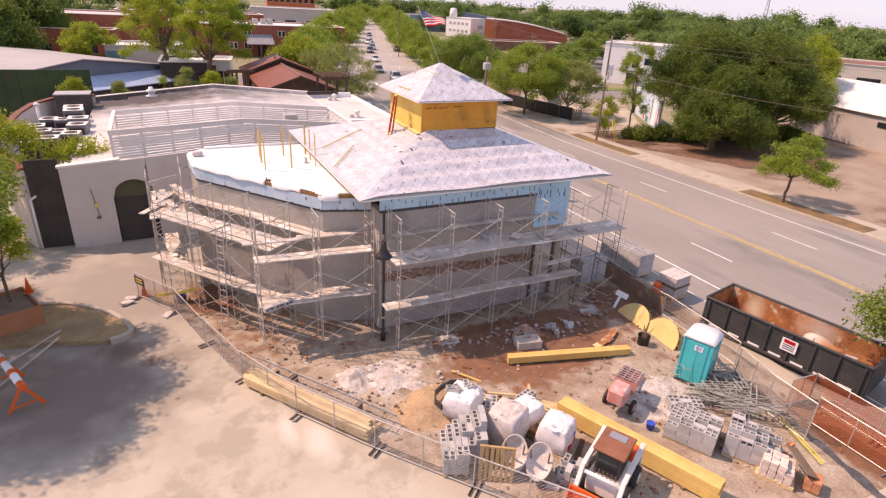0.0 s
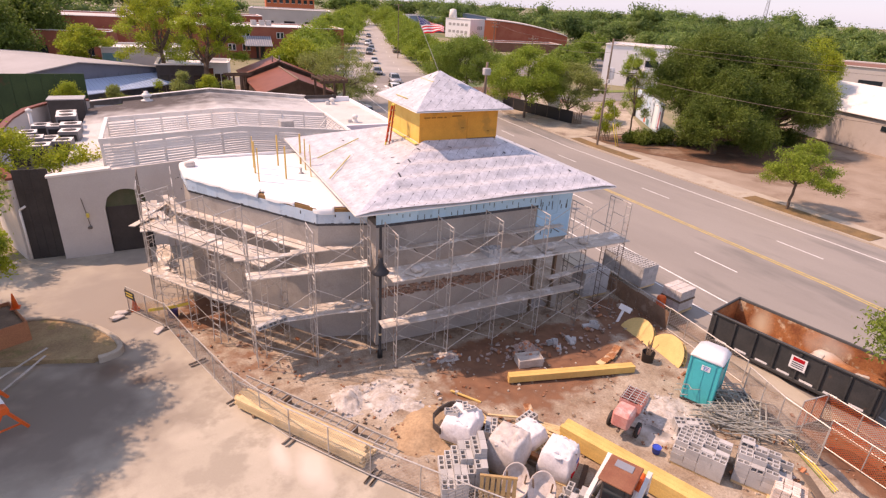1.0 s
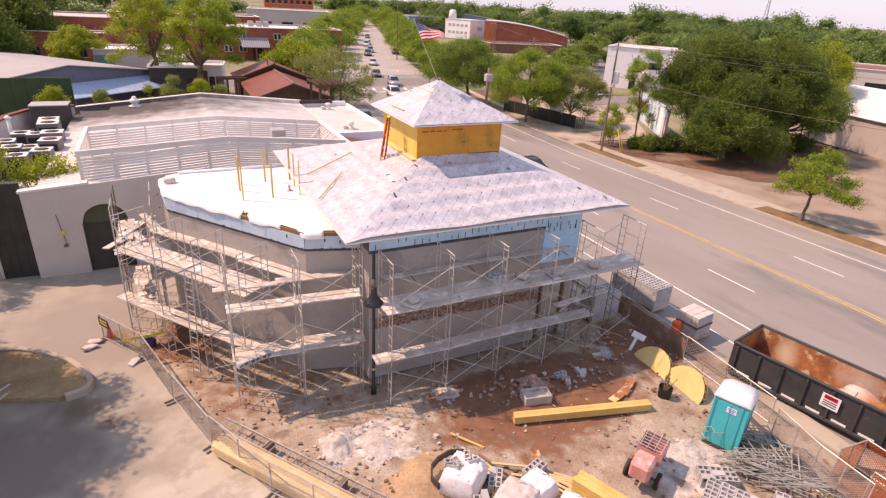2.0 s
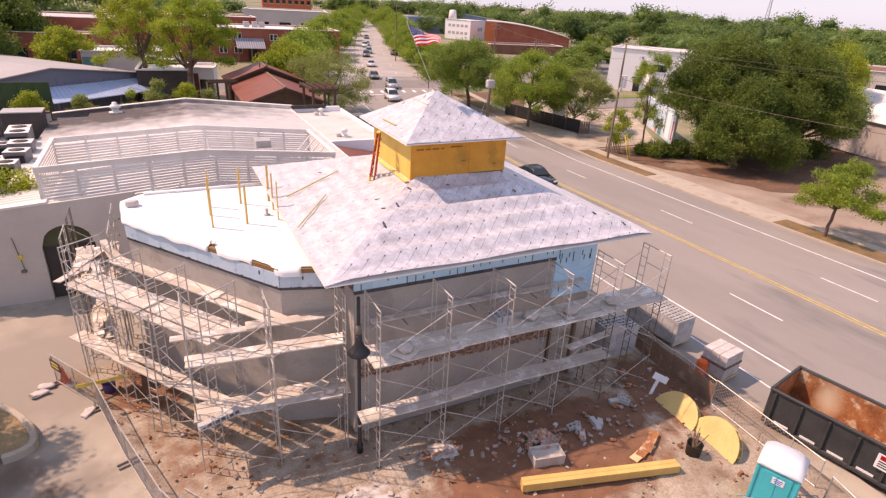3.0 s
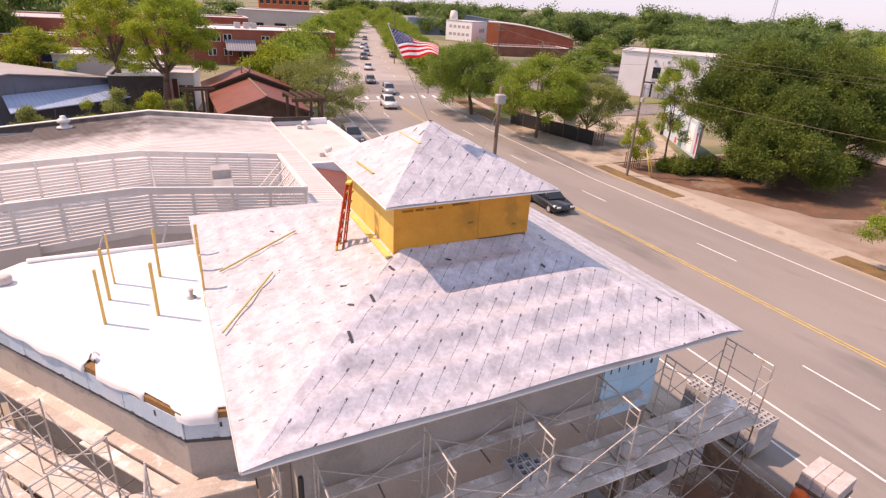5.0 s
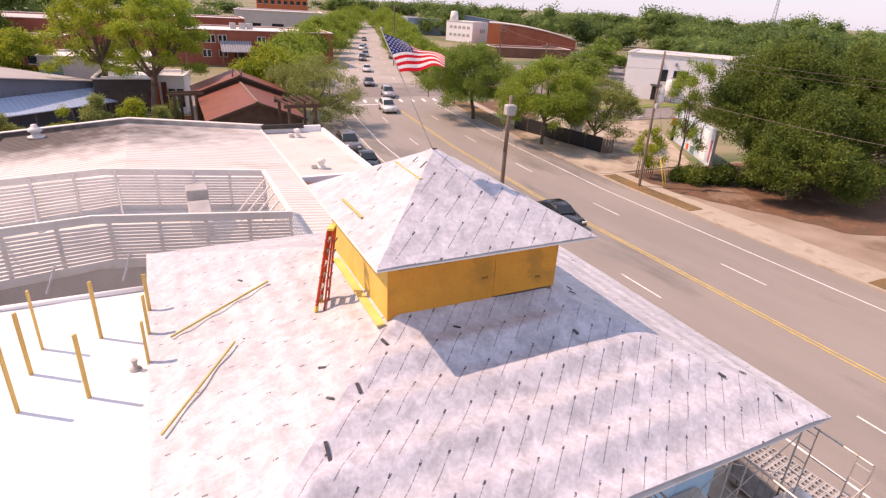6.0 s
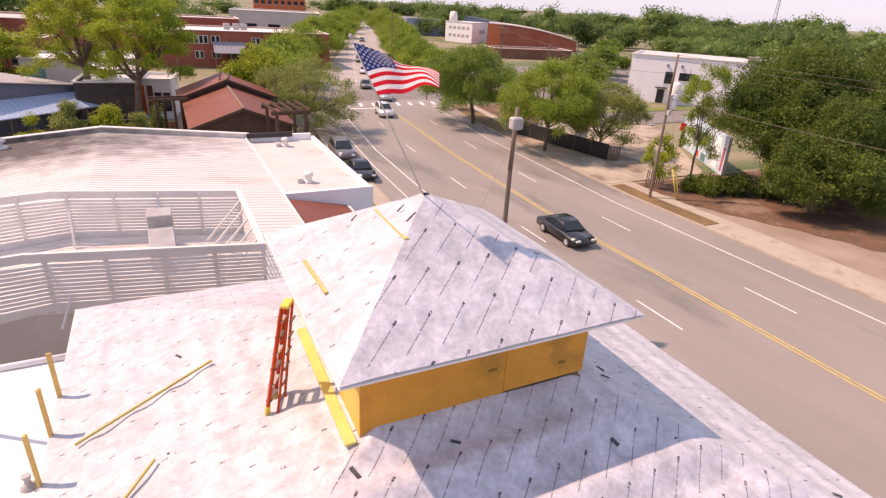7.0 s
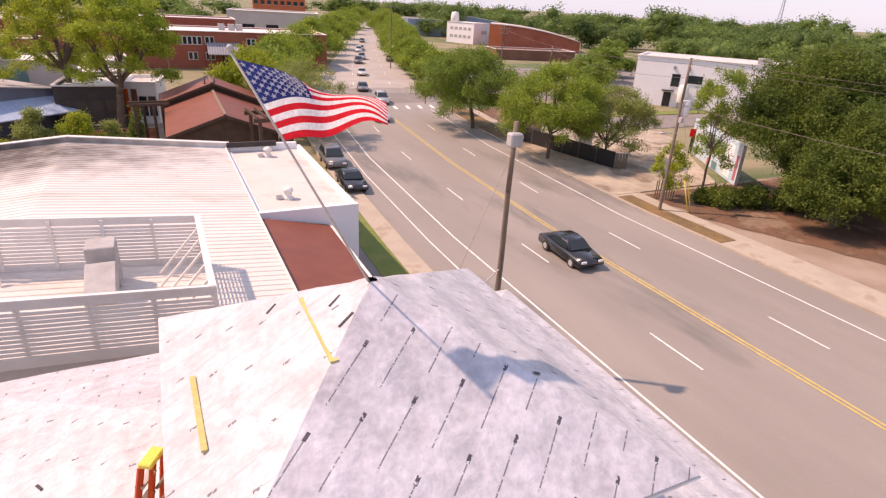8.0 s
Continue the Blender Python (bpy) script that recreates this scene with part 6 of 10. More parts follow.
bm = bmesh.new()
box(bm, 0, 0, 1.0, 2.6, 1.8, 2.0, bevel=0.04)
part("casing", bm, M_CHARCOAL, pu)
bm = bmesh.new()
box(bm, 0, 0, 2.05, 2.7, 1.9, 0.08)
part("lid", bm, M_AC, pu)
fl = thing("flue", "pale metal flue pipe with a cap", "flue", (-8.4, 51.9, 2.7))
bm = bmesh.new()
tube(bm, (0, 0, 0), (0, 0, 2.2), 0.12, n=12)
part("pipe", bm, M_WHITE, fl)
bm = bmesh.new()
lathe(bm, [(0.22, 2.2), (0.22, 2.3), (0.05, 2.42)], 12)
part("cap", bm, M_WHITE, fl)

# ---- trees ----
def limb(bm, p, q, r0, r1, rnd, n=7, segs=4, wob=0.12):
    """A tapered, slightly crooked limb."""
    p, q = Vector(p), Vector(q)
    ln = (q - p).length
    last = p
    for i in range(1, segs + 1):
        t = i / segs
        v = p.lerp(q, t)
        if i < segs:
            v += Vector((rnd.uniform(-1, 1), rnd.uniform(-1, 1), rnd.uniform(-0.4, 0.4))) * ln * wob * 0.5
        tube(bm, last, v, r0 + (r1 - r0) * (i - 1) / segs, r0 + (r1 - r0) * t, n=n, caps=i == segs)
        last = v


def leaf_cloud(blobs, count, size, rnd_seed, droop=0.0, hollow=0.3, open_=1.7, per=9):
    """Leaf sprays scattered in ellipsoids (x, y, z, rx, ry, rz): clusters of small pointed leaves, thinner inside."""
    r = np.random.RandomState(rnd_seed)
    vol = np.array([b[3] * b[4] * b[5] for b in blobs]) ** 0.72
    many = int(count * open_)
    pick = r.choice(len(blobs), many, p=vol / vol.sum())
    bl = np.array(blobs)[pick]
    d = r.normal(size=(many, 3))
    d /= np.linalg.norm(d, axis=1)[:, None]
    rad = hollow + (1 - hollow) * r.rand(many) ** 0.6
    rad *= np.clip(1 + 0.16 * r.normal(size=many), 0.6, 1.22)
    ctr = bl[:, :3] + d * bl[:, 3:6] * rad[:, None]
    fq = 1.5 / float(np.mean([b[3] for b in blobs]))      # ragged gaps, so that no cluster reads as a ball
    gap = np.array([noise.noise(Vector((p[0] * fq + rnd_seed, p[1] * fq, p[2] * fq * 1.5))) for p in ctr]) + 0.16 * r.normal(size=many)
    ctr = ctr[np.argsort(-gap)[:count]]
    ctr = np.repeat(ctr, per, 0) + r.normal(size=(count * per, 3)) * size * 1.5
    n = len(ctr)
    a = r.normal(size=(n, 3)) + np.array([0, 0, -droop])
    a /= np.linalg.norm(a, axis=1)[:, None]
    b = np.cross(a, r.normal(size=(n, 3)))
    b /= np.linalg.norm(b, axis=1)[:, None]
    s = size * 0.76 * r.uniform(0.6, 1.3, n)[:, None]
    v = np.stack([ctr - a * s + b * s * 0.55, ctr - a * s - b * s * 0.55, ctr + a * s], 1).reshape(-1, 3)
    f = np.arange(n * 3).reshape(-1, 3)
    return v, f


def cloud_mesh(name, v, f, material):
    me = bpy.data.meshes.new(name)
    me.vertices.add(len(v))
    me.vertices.foreach_set("co", np.asarray(v, dtype=np.float32).ravel())
    me.loops.add(f.size)
    me.loops.foreach_set("vertex_index", f.ravel().astype(np.int32))
    me.polygons.add(len(f))
    me.polygons.foreach_set("loop_start", np.arange(0, f.size, 3, dtype=np.int32))
    me.update(calc_edges=True)
    me.materials.append(material)
    return me


def tree(label, loc, height, spread, material, seed, count=2600, size=0.16, fork=0.32, trunk=0.2, group="", lean=(0, 0), blobs_n=11, flat=0.75, low=0.38, name="tree", droop=0.2, dense=1.0, dome=0.75, loose=0.75, open_=1.7):
    """A trunk that forks into limbs, each limb ending in a cloud of leaf sprays."""
    r = random.Random(seed)
    ob = thing(name, label, "tree", loc, group=group)
    bm = bmesh.new()
    top = Vector((lean[0], lean[1], height * fork))
    limb(bm, (0, 0, -0.1), top, trunk, trunk * 0.72, r, n=9, segs=5, wob=0.05)
    blobs = []
    for i in range(blobs_n):
        a = 2 * math.pi * (i * 0.618) + r.uniform(-0.3, 0.3)
        ring = r.uniform(0.2, 1.0) if i else 0.0
        z = height * (low + (0.93 - low) * (1 - ring * dome) * r.uniform(loose, 1.0))
        c = Vector((lean[0] + math.cos(a) * spread * ring, lean[1] + math.sin(a) * spread * ring, z))
        k = r.uniform(0.2, 0.44) * spread * dense
        blobs.append((c.x, c.y, min(c.z, height - k * flat * 0.8), k, k, k * flat))
        st = Vector((0, 0, 0)).lerp(top, r.uniform(0.75, 1.0))
        limb(bm, st, c, trunk * r.uniform(0.3, 0.5), trunk * 0.08, r, n=6, segs=4)
        for _ in range(2):
            e = c + Vector((r.uniform(-k, k), r.uniform(-k, k), r.uniform(-0.3, 0.6) * k))
            limb(bm, st.lerp(c, 0.7), e, trunk * 0.14, trunk * 0.04, r, n=5, segs=3)
    part("trunk", bm, M_BARK, ob)
    v, f = leaf_cloud(blobs, count, size, seed + 11, droop, open_=open_)
    part("crown", cloud_mesh("crown", v, f, material), None, ob)
    return ob


def spreading_tree(label, loc, height, spread, material, seed, count, size, fork, trunk, low=0.3, pads=46, limbs=6, flat=0.45, pad=0.24, round_=0.42, group="", open_=2.2, lean=(0.0, 0.0)):
    """A single trunk that forks into a few long limbs, carrying flat layers of leaf sprays with gaps between them."""
    r = random.Random(seed)
    ob = thing("tree", label, "tree", loc, group=group)
    bm = bmesh.new()
    top = Vector((lean[0] * 0.4, lean[1] * 0.4, fork))
    limb(bm, (0, 0, -0.1), top, trunk, trunk * 0.78, r, n=10, segs=5, wob=0.04)
    ends = []
    for i in range(limbs):
        a = 2 * math.pi * (i + r.uniform(-0.3, 0.3)) / limbs
        k = r.uniform(0.42, 0.62) * spread
        z = fork + (height - fork) * r.choice((0.22, 0.42, 0.6))
        e = Vector((lean[0] + math.cos(a) * k, lean[1] + math.sin(a) * k, z))
        st = top - Vector((0, 0, r.uniform(0.0, 0.12) * fork))
        mid = st.lerp(e, 0.5) + Vector((0, 0, -0.06 * spread))
        limb(bm, st, mid, trunk * 0.52, trunk * 0.4, r, n=7, segs=3, wob=0.1)
        limb(bm, mid, e, trunk * 0.4, trunk * 0.2, r, n=6, segs=3, wob=0.14)
        ends.append((mid, e))
    ends.append((top, Vector((lean[0], lean[1], fork + (height - fork) * 0.6))))
    limb(bm, ends[-1][0], ends[-1][1], trunk * 0.5, trunk * 0.2, r, n=7, segs=4, wob=0.12)
    blobs = []
    for i in range(pads):
        a = 2 * math.pi * 0.618 * i + r.uniform(-0.4, 0.4)
        ring = math.sqrt((i + 0.5) / pads) * r.uniform(0.85, 1.04)
        hi, lo = height * (1 - round_ * ring * ring), height * low * (1.25 - 0.3 * ring)
        z = lo + (hi - lo) * r.choice((r.uniform(0.0, 0.3), r.uniform(0.3, 0.8), r.uniform(0.85, 1.0), r.uniform(0.85, 1.0)))
        k = r.uniform(0.7, 1.25) * pad * spread
        c = Vector((lean[0] + math.cos(a) * (spread - k * 0.5) * ring, lean[1] + math.sin(a) * (spread - k * 0.5) * ring, z - k * flat * 0.6))
        blobs.append((c.x, c.y, c.z, k, k, k * flat))
        m, e = min(ends, key=lambda q: (q[1] - c).length)
        limb(bm, m.lerp(e, r.uniform(0.3, 1.0)), c, trunk * 0.15, trunk * 0.04, r, n=5, segs=3, wob=0.16)
    part("trunk", bm, M_BARK, ob)
    v, f = leaf_cloud(blobs, count, size, seed + 11, 0.2, open_=open_, hollow=0.2)
    part("crown", cloud_mesh("crown", v, f, material), None, ob)
    return ob


def gz(x, y):
    return (x, y, ground_z(y))


def shrub(loc, sx, sy, sz, seed, material, count, label):
    blobs = [(RND.uniform(-sx, sx) * 0.4, RND.uniform(-sy, sy) * 0.4, sz * RND.uniform(0.3, 0.6), sx * 0.4, sy * 0.4, sz * 0.42) for _ in range(6)]
    ob = thing("shrub", label, "shrub", loc, group="shrubs")
    v, f = leaf_cloud(blobs, count, 0.13, seed, 0.1, 0.4)
    v[:, 2] = np.maximum(v[:, 2], 0.0)
    part("foliage", cloud_mesh("foliage", v, f, material), None, ob)
    bm = bmesh.new()
    for k in range(4):
        limb(bm, (0, 0, -0.05), (RND.uniform(-0.3, 0.3) * sx, RND.uniform(-0.3, 0.3) * sy, sz * 0.6), 0.03, 0.01, RND, n=5, segs=2)
    part("stems", bm, M_BARK, ob)


# street trees on the far side of the road
SG = "street trees"
spreading_tree("leafy green street tree on the dry verge", gz(46.9, 68.4), 9.9, 5.9, M_FRESHOAK, 21, 7600, 0.12, 3.0, 0.2, low=0.36, pads=60, pad=0.27, group=SG, open_=1.8)
spreading_tree("broad green street tree on the dry verge", gz(46.6, 84.6), 10.4, 7.0, M_OAKLEAF, 22, 8000, 0.135, 3.2, 0.27, low=0.32, pads=64, pad=0.27, group=SG, open_=1.8, lean=(-1.4, 0))
spreading_tree("sparse grey-green tree beside the gravel drive", gz(53.0, 66.5), 8.2, 5.0, M_GREYLEAF, 23, 3000, 0.12, 1.6, 0.16, low=0.3, pads=44, limbs=8, open_=2.6)
spreading_tree("thin young street tree by the crossing", gz(48.4, 94.2), 4.6, 1.7, M_OAKLEAF, 24, 420, 0.13, 1.7, 0.07, low=0.4, pads=14, limbs=4, group=SG)
for i, (x, y, h, s) in enumerate(((58.5, 122, 8, 5), (61, 135, 8.5, 5.5), (65, 150, 9, 6), (70, 166, 9, 6.5), (76, 182, 10, 7), (82, 201, 10.5, 7.5), (89, 222, 11, 8), (99, 250, 11, 8), (108, 282, 12, 9), (113, 338, 13, 12), (124, 330, 13, 12))):
    tree("green street tree along the far pavement", gz(x, y), h * 0.88, s * 0.88, M_FRESHOAK, 30 + i, 1700, 0.27, group=SG, trunk=0.3, low=0.16, blobs_n=20)
# left side of the street
spreading_tree("pale grey-green tree behind the pergola", gz(24.0, 84.0), 8.8, 6.6, M_GREYLEAF, 41, 4600, 0.11, 2.4, 0.18, low=0.2, pads=64, limbs=8, pad=0.23, open_=2.6)
tree("green tree behind the rust-red shed", gz(20.5, 93.5), 9.0, 5.6, M_LIMELEAF, 42, 2200, 0.22, trunk=0.24, low=0.25)
for i, (x, y, h, s) in enumerate(((25.5, 110, 9, 6), (29.0, 122, 9.5, 6.5), (33, 136, 9.5, 6.5), (39, 150, 10.5, 7), (46, 166, 11, 7), (50, 183, 11, 7.5), (58, 200, 11, 8), (66, 222, 11, 8), (75, 248, 11, 8), (86, 280, 11, 9), (99, 318, 12, 10))):
    tree("green street tree along the near pavement", gz(x, y), h * 0.88, s * 0.88, M_FRESHOAK, 50 + i, 1500, 0.27, group=SG, trunk=0.3, low=0.2, blobs_n=18)
# the two large oaks left of the shed
spreading_tree("spreading oak with fresh green leaves in open layers", gz(6.4, 88.8), 14.4, 5.3, M_LIMEOAK, 61, 4100, 0.14, 5.4, 0.42, low=0.40, pads=54, limbs=7, flat=0.42, pad=0.23, round_=0.3, open_=2.6, lean=(1.6, 0))
spreading_tree("open oak with yellow-green leaves and bare limbs", gz(1.9, 96.0), 13.9, 5.6, M_LIMELEAF, 62, 3100, 0.145, 6.2, 0.36, low=0.40, pads=52, limbs=7, flat=0.38, pad=0.23, round_=0.3, open_=3.0, lean=(-0.9, 0))
spreading_tree("bright lime-green tree before the brick hall", gz(-9.0, 112.0), 8.8, 4.4, M_LIMELEAF, 63, 2300, 0.2, 2.6, 0.22, low=0.22, pads=34, open_=2.0)
for i, (x, y, h, s) in enumerate(((-24, 118, 15, 8), (-33, 126, 16, 9), (-19, 134, 14, 7), (-42, 112, 15, 9))):
    tree("dark dense tree behind the grey hall", gz(x, y), h, s, M_DARKLEAF, 70 + i, 2600, 0.32, trunk=0.4, low=0.12, blobs_n=22)
for i, (x, y) in enumerate(((-7.2, 65.2), (-3.4, 65.6), (0.5, 65.8), (2.8, 66.0), (5.3, 66.0), (7.2, 66.2))):
    tree("thin young tree behind the roof parapet", gz(x, y), (6.6, 6.4, 6.2, 7.4, 7.1, 6.1)[i], 1.5, M_GREYLEAF if i % 2 else M_LIMELEAF, 80 + i, 1100, 0.09, trunk=0.06, low=0.45, group="young trees behind the parapet", blobs_n=7)
# gravel lot: small tree and the great dark trees
spreading_tree("small spreading green tree on a brown grass island", gz(44.9, 27.0), 5.7, 3.0, M_FRESHOAK, 91, 2700, 0.085, 2.3, 0.12, low=0.44, pads=44, limbs=6, flat=0.5, pad=0.22, round_=0.5, open_=2.4, lean=(0.5, -0.1))
for i, (x, y, h, s, c, mt) in enumerate(((59.5, 50.0, 14.2, 6.6, 21000, M_DARKLEAF), (65.5, 46.6, 14.6, 7.0, 21000, M_DARKLEAF), (69.6, 46.6, 12.0, 5.2, 12000, M_DARKLEAF), (80.5, 50.0, 13.6, 5.2, 6000, M_LIMELEAF), (56.8, 44.2, 10.5, 4.6, 12000, M_DARKLEAF))):
    tree("great dense dark-green tree overhanging the gravel lot" if i != 3 else "bright green tree beside the dense dark ones", gz(x, y), h, s, mt, 95 + i, c, 0.125, fork=0.2, trunk=0.4, blobs_n=34, low=(0.2, 0.22, 0.12, 0.3, 0.04)[i], flat=0.95, group="great trees by the lot")
# saplings and shrubs by the utility pole
spreading_tree("slender pale-green tree beside the utility pole", gz(52.2, 53.0), 11.8, 2.1, M_FRESHOAK, 101, 1150, 0.11, 4.6, 0.11, low=0.3, pads=34, limbs=5, flat=0.8, pad=0.26, round_=0.25, open_=2.4)
spreading_tree("small bright sapling beside the utility pole", gz(49.2, 54.0), 4.9, 1.7, M_LIMELEAF, 102, 620, 0.11, 1.5, 0.06, low=0.25, pads=20, limbs=5, flat=0.7)


for i, (x, y, s) in enumerate(((53.0, 51.0, 2.4), (55.0, 50.0, 2.8), (57.4, 48.6, 2.8), (60.4, 48.6, 3.4), (64.0, 46.8, 3.6), (67.4, 45.6, 3.4), (71.0, 45.0, 3.2), (51.4, 52.2, 1.6))):
    shrub(gz(x, y), s, s * 0.8, s * 0.75, 110 + i, M_DARKLEAF, 700, "dense dark shrub at the edge of the lot")
# trees just outside the parking lot and the pavement, whose boughs reach in
tree("tall shade tree at the edge of the parking lot", gz(-11.0, 25.2), 10.6, 4.0, M_LIMELEAF, 121, 4600, 0.13, open_=1.3, fork=0.42, trunk=0.22, blobs_n=20, low=0.52)
tree("tall shade tree at the edge of the parking lot", gz(-12.6, 30.2), 10.2, 3.6, M_OAKLEAF, 125, 3000, 0.13, open_=1.5, fork=0.42, trunk=0.2, blobs_n=18, low=0.52)
tree("tall shade tree at the edge of the parking lot", gz(-9.6, 23.6), 10.6, 4.0, M_OAKLEAF, 122, 5600, 0.13, open_=1.3, fork=0.35, trunk=0.22, blobs_n=22, low=0.5)
tree("leafy yellow-green tree beside the plant-yard gate", gz(-10.9, 41.0), 8.2, 2.4, M_LIMELEAF, 123, 900, 0.12, open_=2.4, trunk=0.15, low=0.55, flat=0.6, blobs_n=22, fork=0.5, lean=(1.2, 0))
shrub((-6.2, 41.6, 2.7), 4.0, 1.3, 1.9, 127, M_LIMELEAF, 260, "sprawling yellow-green shrub over the plant-yard gate")
tree("leafy tree beside the plant-yard wall", gz(-10.6, 37.5), 7.6, 3.0, M_LIMELEAF, 126, 1500, 0.11, trunk=0.15, low=0.45)
tree("green tree on the near pavement beside the dumpster", gz(22.0, 4.5), 7.6, 3.3, M_MIDLEAF, 124, 2400, 0.12, fork=0.3, trunk=0.14, blobs_n=18, low=0.3, lean=(2.3, 1.5))


# ---- woods on the horizon: one mass of many crowns ----
core = bmesh.new()
bmesh.ops.create_icosphere(core, subdivisions=1, radius=1.0)
CORE_V = np.array([v.co[:] for v in core.verts])
CORE_F = np.array([[v.index for v in f.verts] for f in core.faces])
core.free()


def woods(name, label, rows, material, seed):
    """rows: (x0, y0, x1, y1, count, height, spread, sprays, size)."""
    r = random.Random(seed)
    allv, allf, base = [], [], 0
    for x0, y0, x1, y1, n, h, s, c, size in rows:
        for i in range(n):
            t = (i + r.uniform(-0.4, 0.4)) / n
            x, y = x0 + (x1 - x0) * t + r.uniform(-10, 10), y0 + (y1 - y0) * t + r.uniform(-14, 14)
            hh, ss = h * r.choice((0.6, 0.75, 0.9, 1.0, 1.25, 1.5)) * r.uniform(0.9, 1.1), s * r.uniform(0.8, 1.25)
            g = ground_z(y)
            blobs = [(x + r.uniform(-0.5, 0.5) * ss, y + r.uniform(-0.5, 0.5) * ss, g + hh * r.uniform(0.25, 0.8), ss * 0.42, ss * 0.42, hh * 0.2) for _ in range(9)]
            v, f = leaf_cloud(blobs, c, size, r.randrange(99999), 0.0, 0.5, 1.3, per=7)
            v[:, 2] = np.maximum(v[:, 2], g)
            for bx, by, bz, rx, ry, rz in blobs:      # solid lumpy cores added to fill the crowns
                cv = CORE_V * np.array((rx, ry, rz)) * 0.62 * (1 + 0.25 * np.sin(CORE_V[:, ::-1] * 5 + bx)) + np.array((bx, by, bz))
                allv.append(cv)
                allf.append(CORE_F + base)
                base += len(cv)
            allv.append(v)
            allf.append(f + base)
            base += len(v)
    ob = new(name, cloud_mesh(name, np.concatenate(allv), np.concatenate(allf), material))
    return tagged(ob, label, "trees", kind="stuff")


woods("far_woods", "dark line of distant woods on the horizon", [(178, 385, 330, 330, 20, 10, 13, 420, 0.66), (330, 330, 520, 120, 28, 10.5, 14, 420, 0.66), (520, 120, 470, -40, 16, 13, 14, 320, 0.8), (-260, 420, 60, 460, 24, 13, 15, 240, 1.0), (150, 700, 700, 420, 36, 13, 24, 260, 1.3), (250, 250, 470, 170, 26, 10, 13, 420, 0.62), (230, 185, 420, 90, 22, 9, 12, 420, 0.58)], M_WOODLEAF, 5)
woods("mid_woods", "green trees massed behind the buildings across the road", [(172, 168, 225, 140, 10, 9, 8, 380, 0.5), (150, 110, 240, 60, 18, 10, 8, 400, 0.5), (96, 112, 140, 92, 5, 7, 5, 380, 0.4), (122, 268, 190, 320, 11, 10, 9, 300, 0.7), (-70, 190, 30, 235, 16, 11, 8, 300, 0.6), (170, 230, 300, 200, 18, 12, 10, 320, 0.7)], M_WOODLEAF, 6)
for i, (x, y, h, s) in enumerate(((92, 118, 6.5, 3.6), (104, 126, 7, 4), (114, 134, 6, 3.5), (124, 150, 7.5, 4.2), (86, 108, 5.5, 3.2), (136, 160, 7, 4))):
    tree("rounded green tree in the car park across the road", gz(x, y), h, s, M_OAKLEAF, 140 + i, 900, 0.3, trunk=0.2, group="car park trees")

# ---- buildings, poles and cars beyond the site ----
def hall(name, label, loc, sx, sy, h, rz, wall, roofm, windows=(), parapet=0.3, win_h=1.6, win_z=None, category="building"):
    """A flat-roofed building: four walls, roof, parapet and window panes. windows: (side, first, last, count, width)."""
    ob = thing(name, label, category, loc, rz)
    t = 0.3
    for x, y, a, b in ((0, -sy / 2 + t / 2, sx, t), (0, sy / 2 - t / 2, sx, t), (-sx / 2 + t / 2, 0, t, sy - 2 * t), (sx / 2 - t / 2, 0, t, sy - 2 * t)):
        bm = bmesh.new()
        box(bm, x, y, h / 2 - 0.3, a, b, h + 0.6)
        part("wall", bm, wall, ob)
    bm = bmesh.new()
    box(bm, 0, 0, h - parapet, sx - 2 * t, sy - 2 * t, 0.2)
    part("roof", bm, roofm, ob)
    for x, y, a, b in ((0, -sy / 2, sx + 0.1, 0.4), (0, sy / 2, sx + 0.1, 0.4), (-sx / 2, 0, 0.4, sy - 0.5), (sx / 2, 0, 0.4, sy - 0.5)):
        bm = bmesh.new()
        box(bm, x, y, h + 0.06, a, b, 0.12)
        part("coping", bm, M_WHITE, ob)
    for side, a, b, n, w in windows:
        for i in range(n):
            u = a + (b - a) * (i + 0.5) / n
            z = win_z or h * 0.55
            fx = {"s": (u, -sy / 2 - 0.005, w, 0.08), "n": (u, sy / 2 + 0.005, w, 0.08), "w": (-sx / 2 - 0.005, u, 0.08, w), "e": (sx / 2 + 0.005, u, 0.08, w)}[side]
            bm = bmesh.new()
            box(bm, fx[0], fx[1], z, fx[2], fx[3], win_h)
            wd = part("window", bm, M_GLASS, ob)
            bm = bmesh.new()
            box(bm, fx[0], fx[1], z - win_h / 2 - 0.05, fx[2] + 0.15, fx[3] + 0.12, 0.1)
            part("sill", bm, M_WHITE, wd)
    return ob


bh = hall("brick_hall", "long low red-brick building with a white roof edge", (24.5, 157.0, -0.87), 40, 18, 7.0, -2, M_REDBRICK, M_WHITE)
for z, h, xs in ((5.3, 1.5, (-8.9, -8.0, -7.1, -6.2, -5.3, -3.9, -3.0)), (2.4, 1.4, (-7.2, -6.3, -4.0, -3.1)), (5.2, 1.3, (4.0, 4.9, 8.0, 8.9))):
    for x in xs:
        bm = bmesh.new()
        box(bm, x, -9.02, z, 0.66, 0.1, h)
        wd = part("window", bm, M_GLASS, bh)
        bm = bmesh.new()
        for dx in (-0.37, 0.37):
            box(bm, x + dx, -9.05, z, 0.1, 0.12, h + 0.14)
        for dz in (-h / 2, h / 2):
            box(bm, x, -9.05, z + dz, 0.84, 0.12, 0.1)
        part("frame", bm, M_WHITE, wd)
for x in (-0.4, 1.6, 3.2):
    bm = bmesh.new()
    box(bm, x, 0.5, 7.5, 1.3, 1.3, 1.2, bevel=0.05)
    part("roof_plant", bm, M_AC, bh)
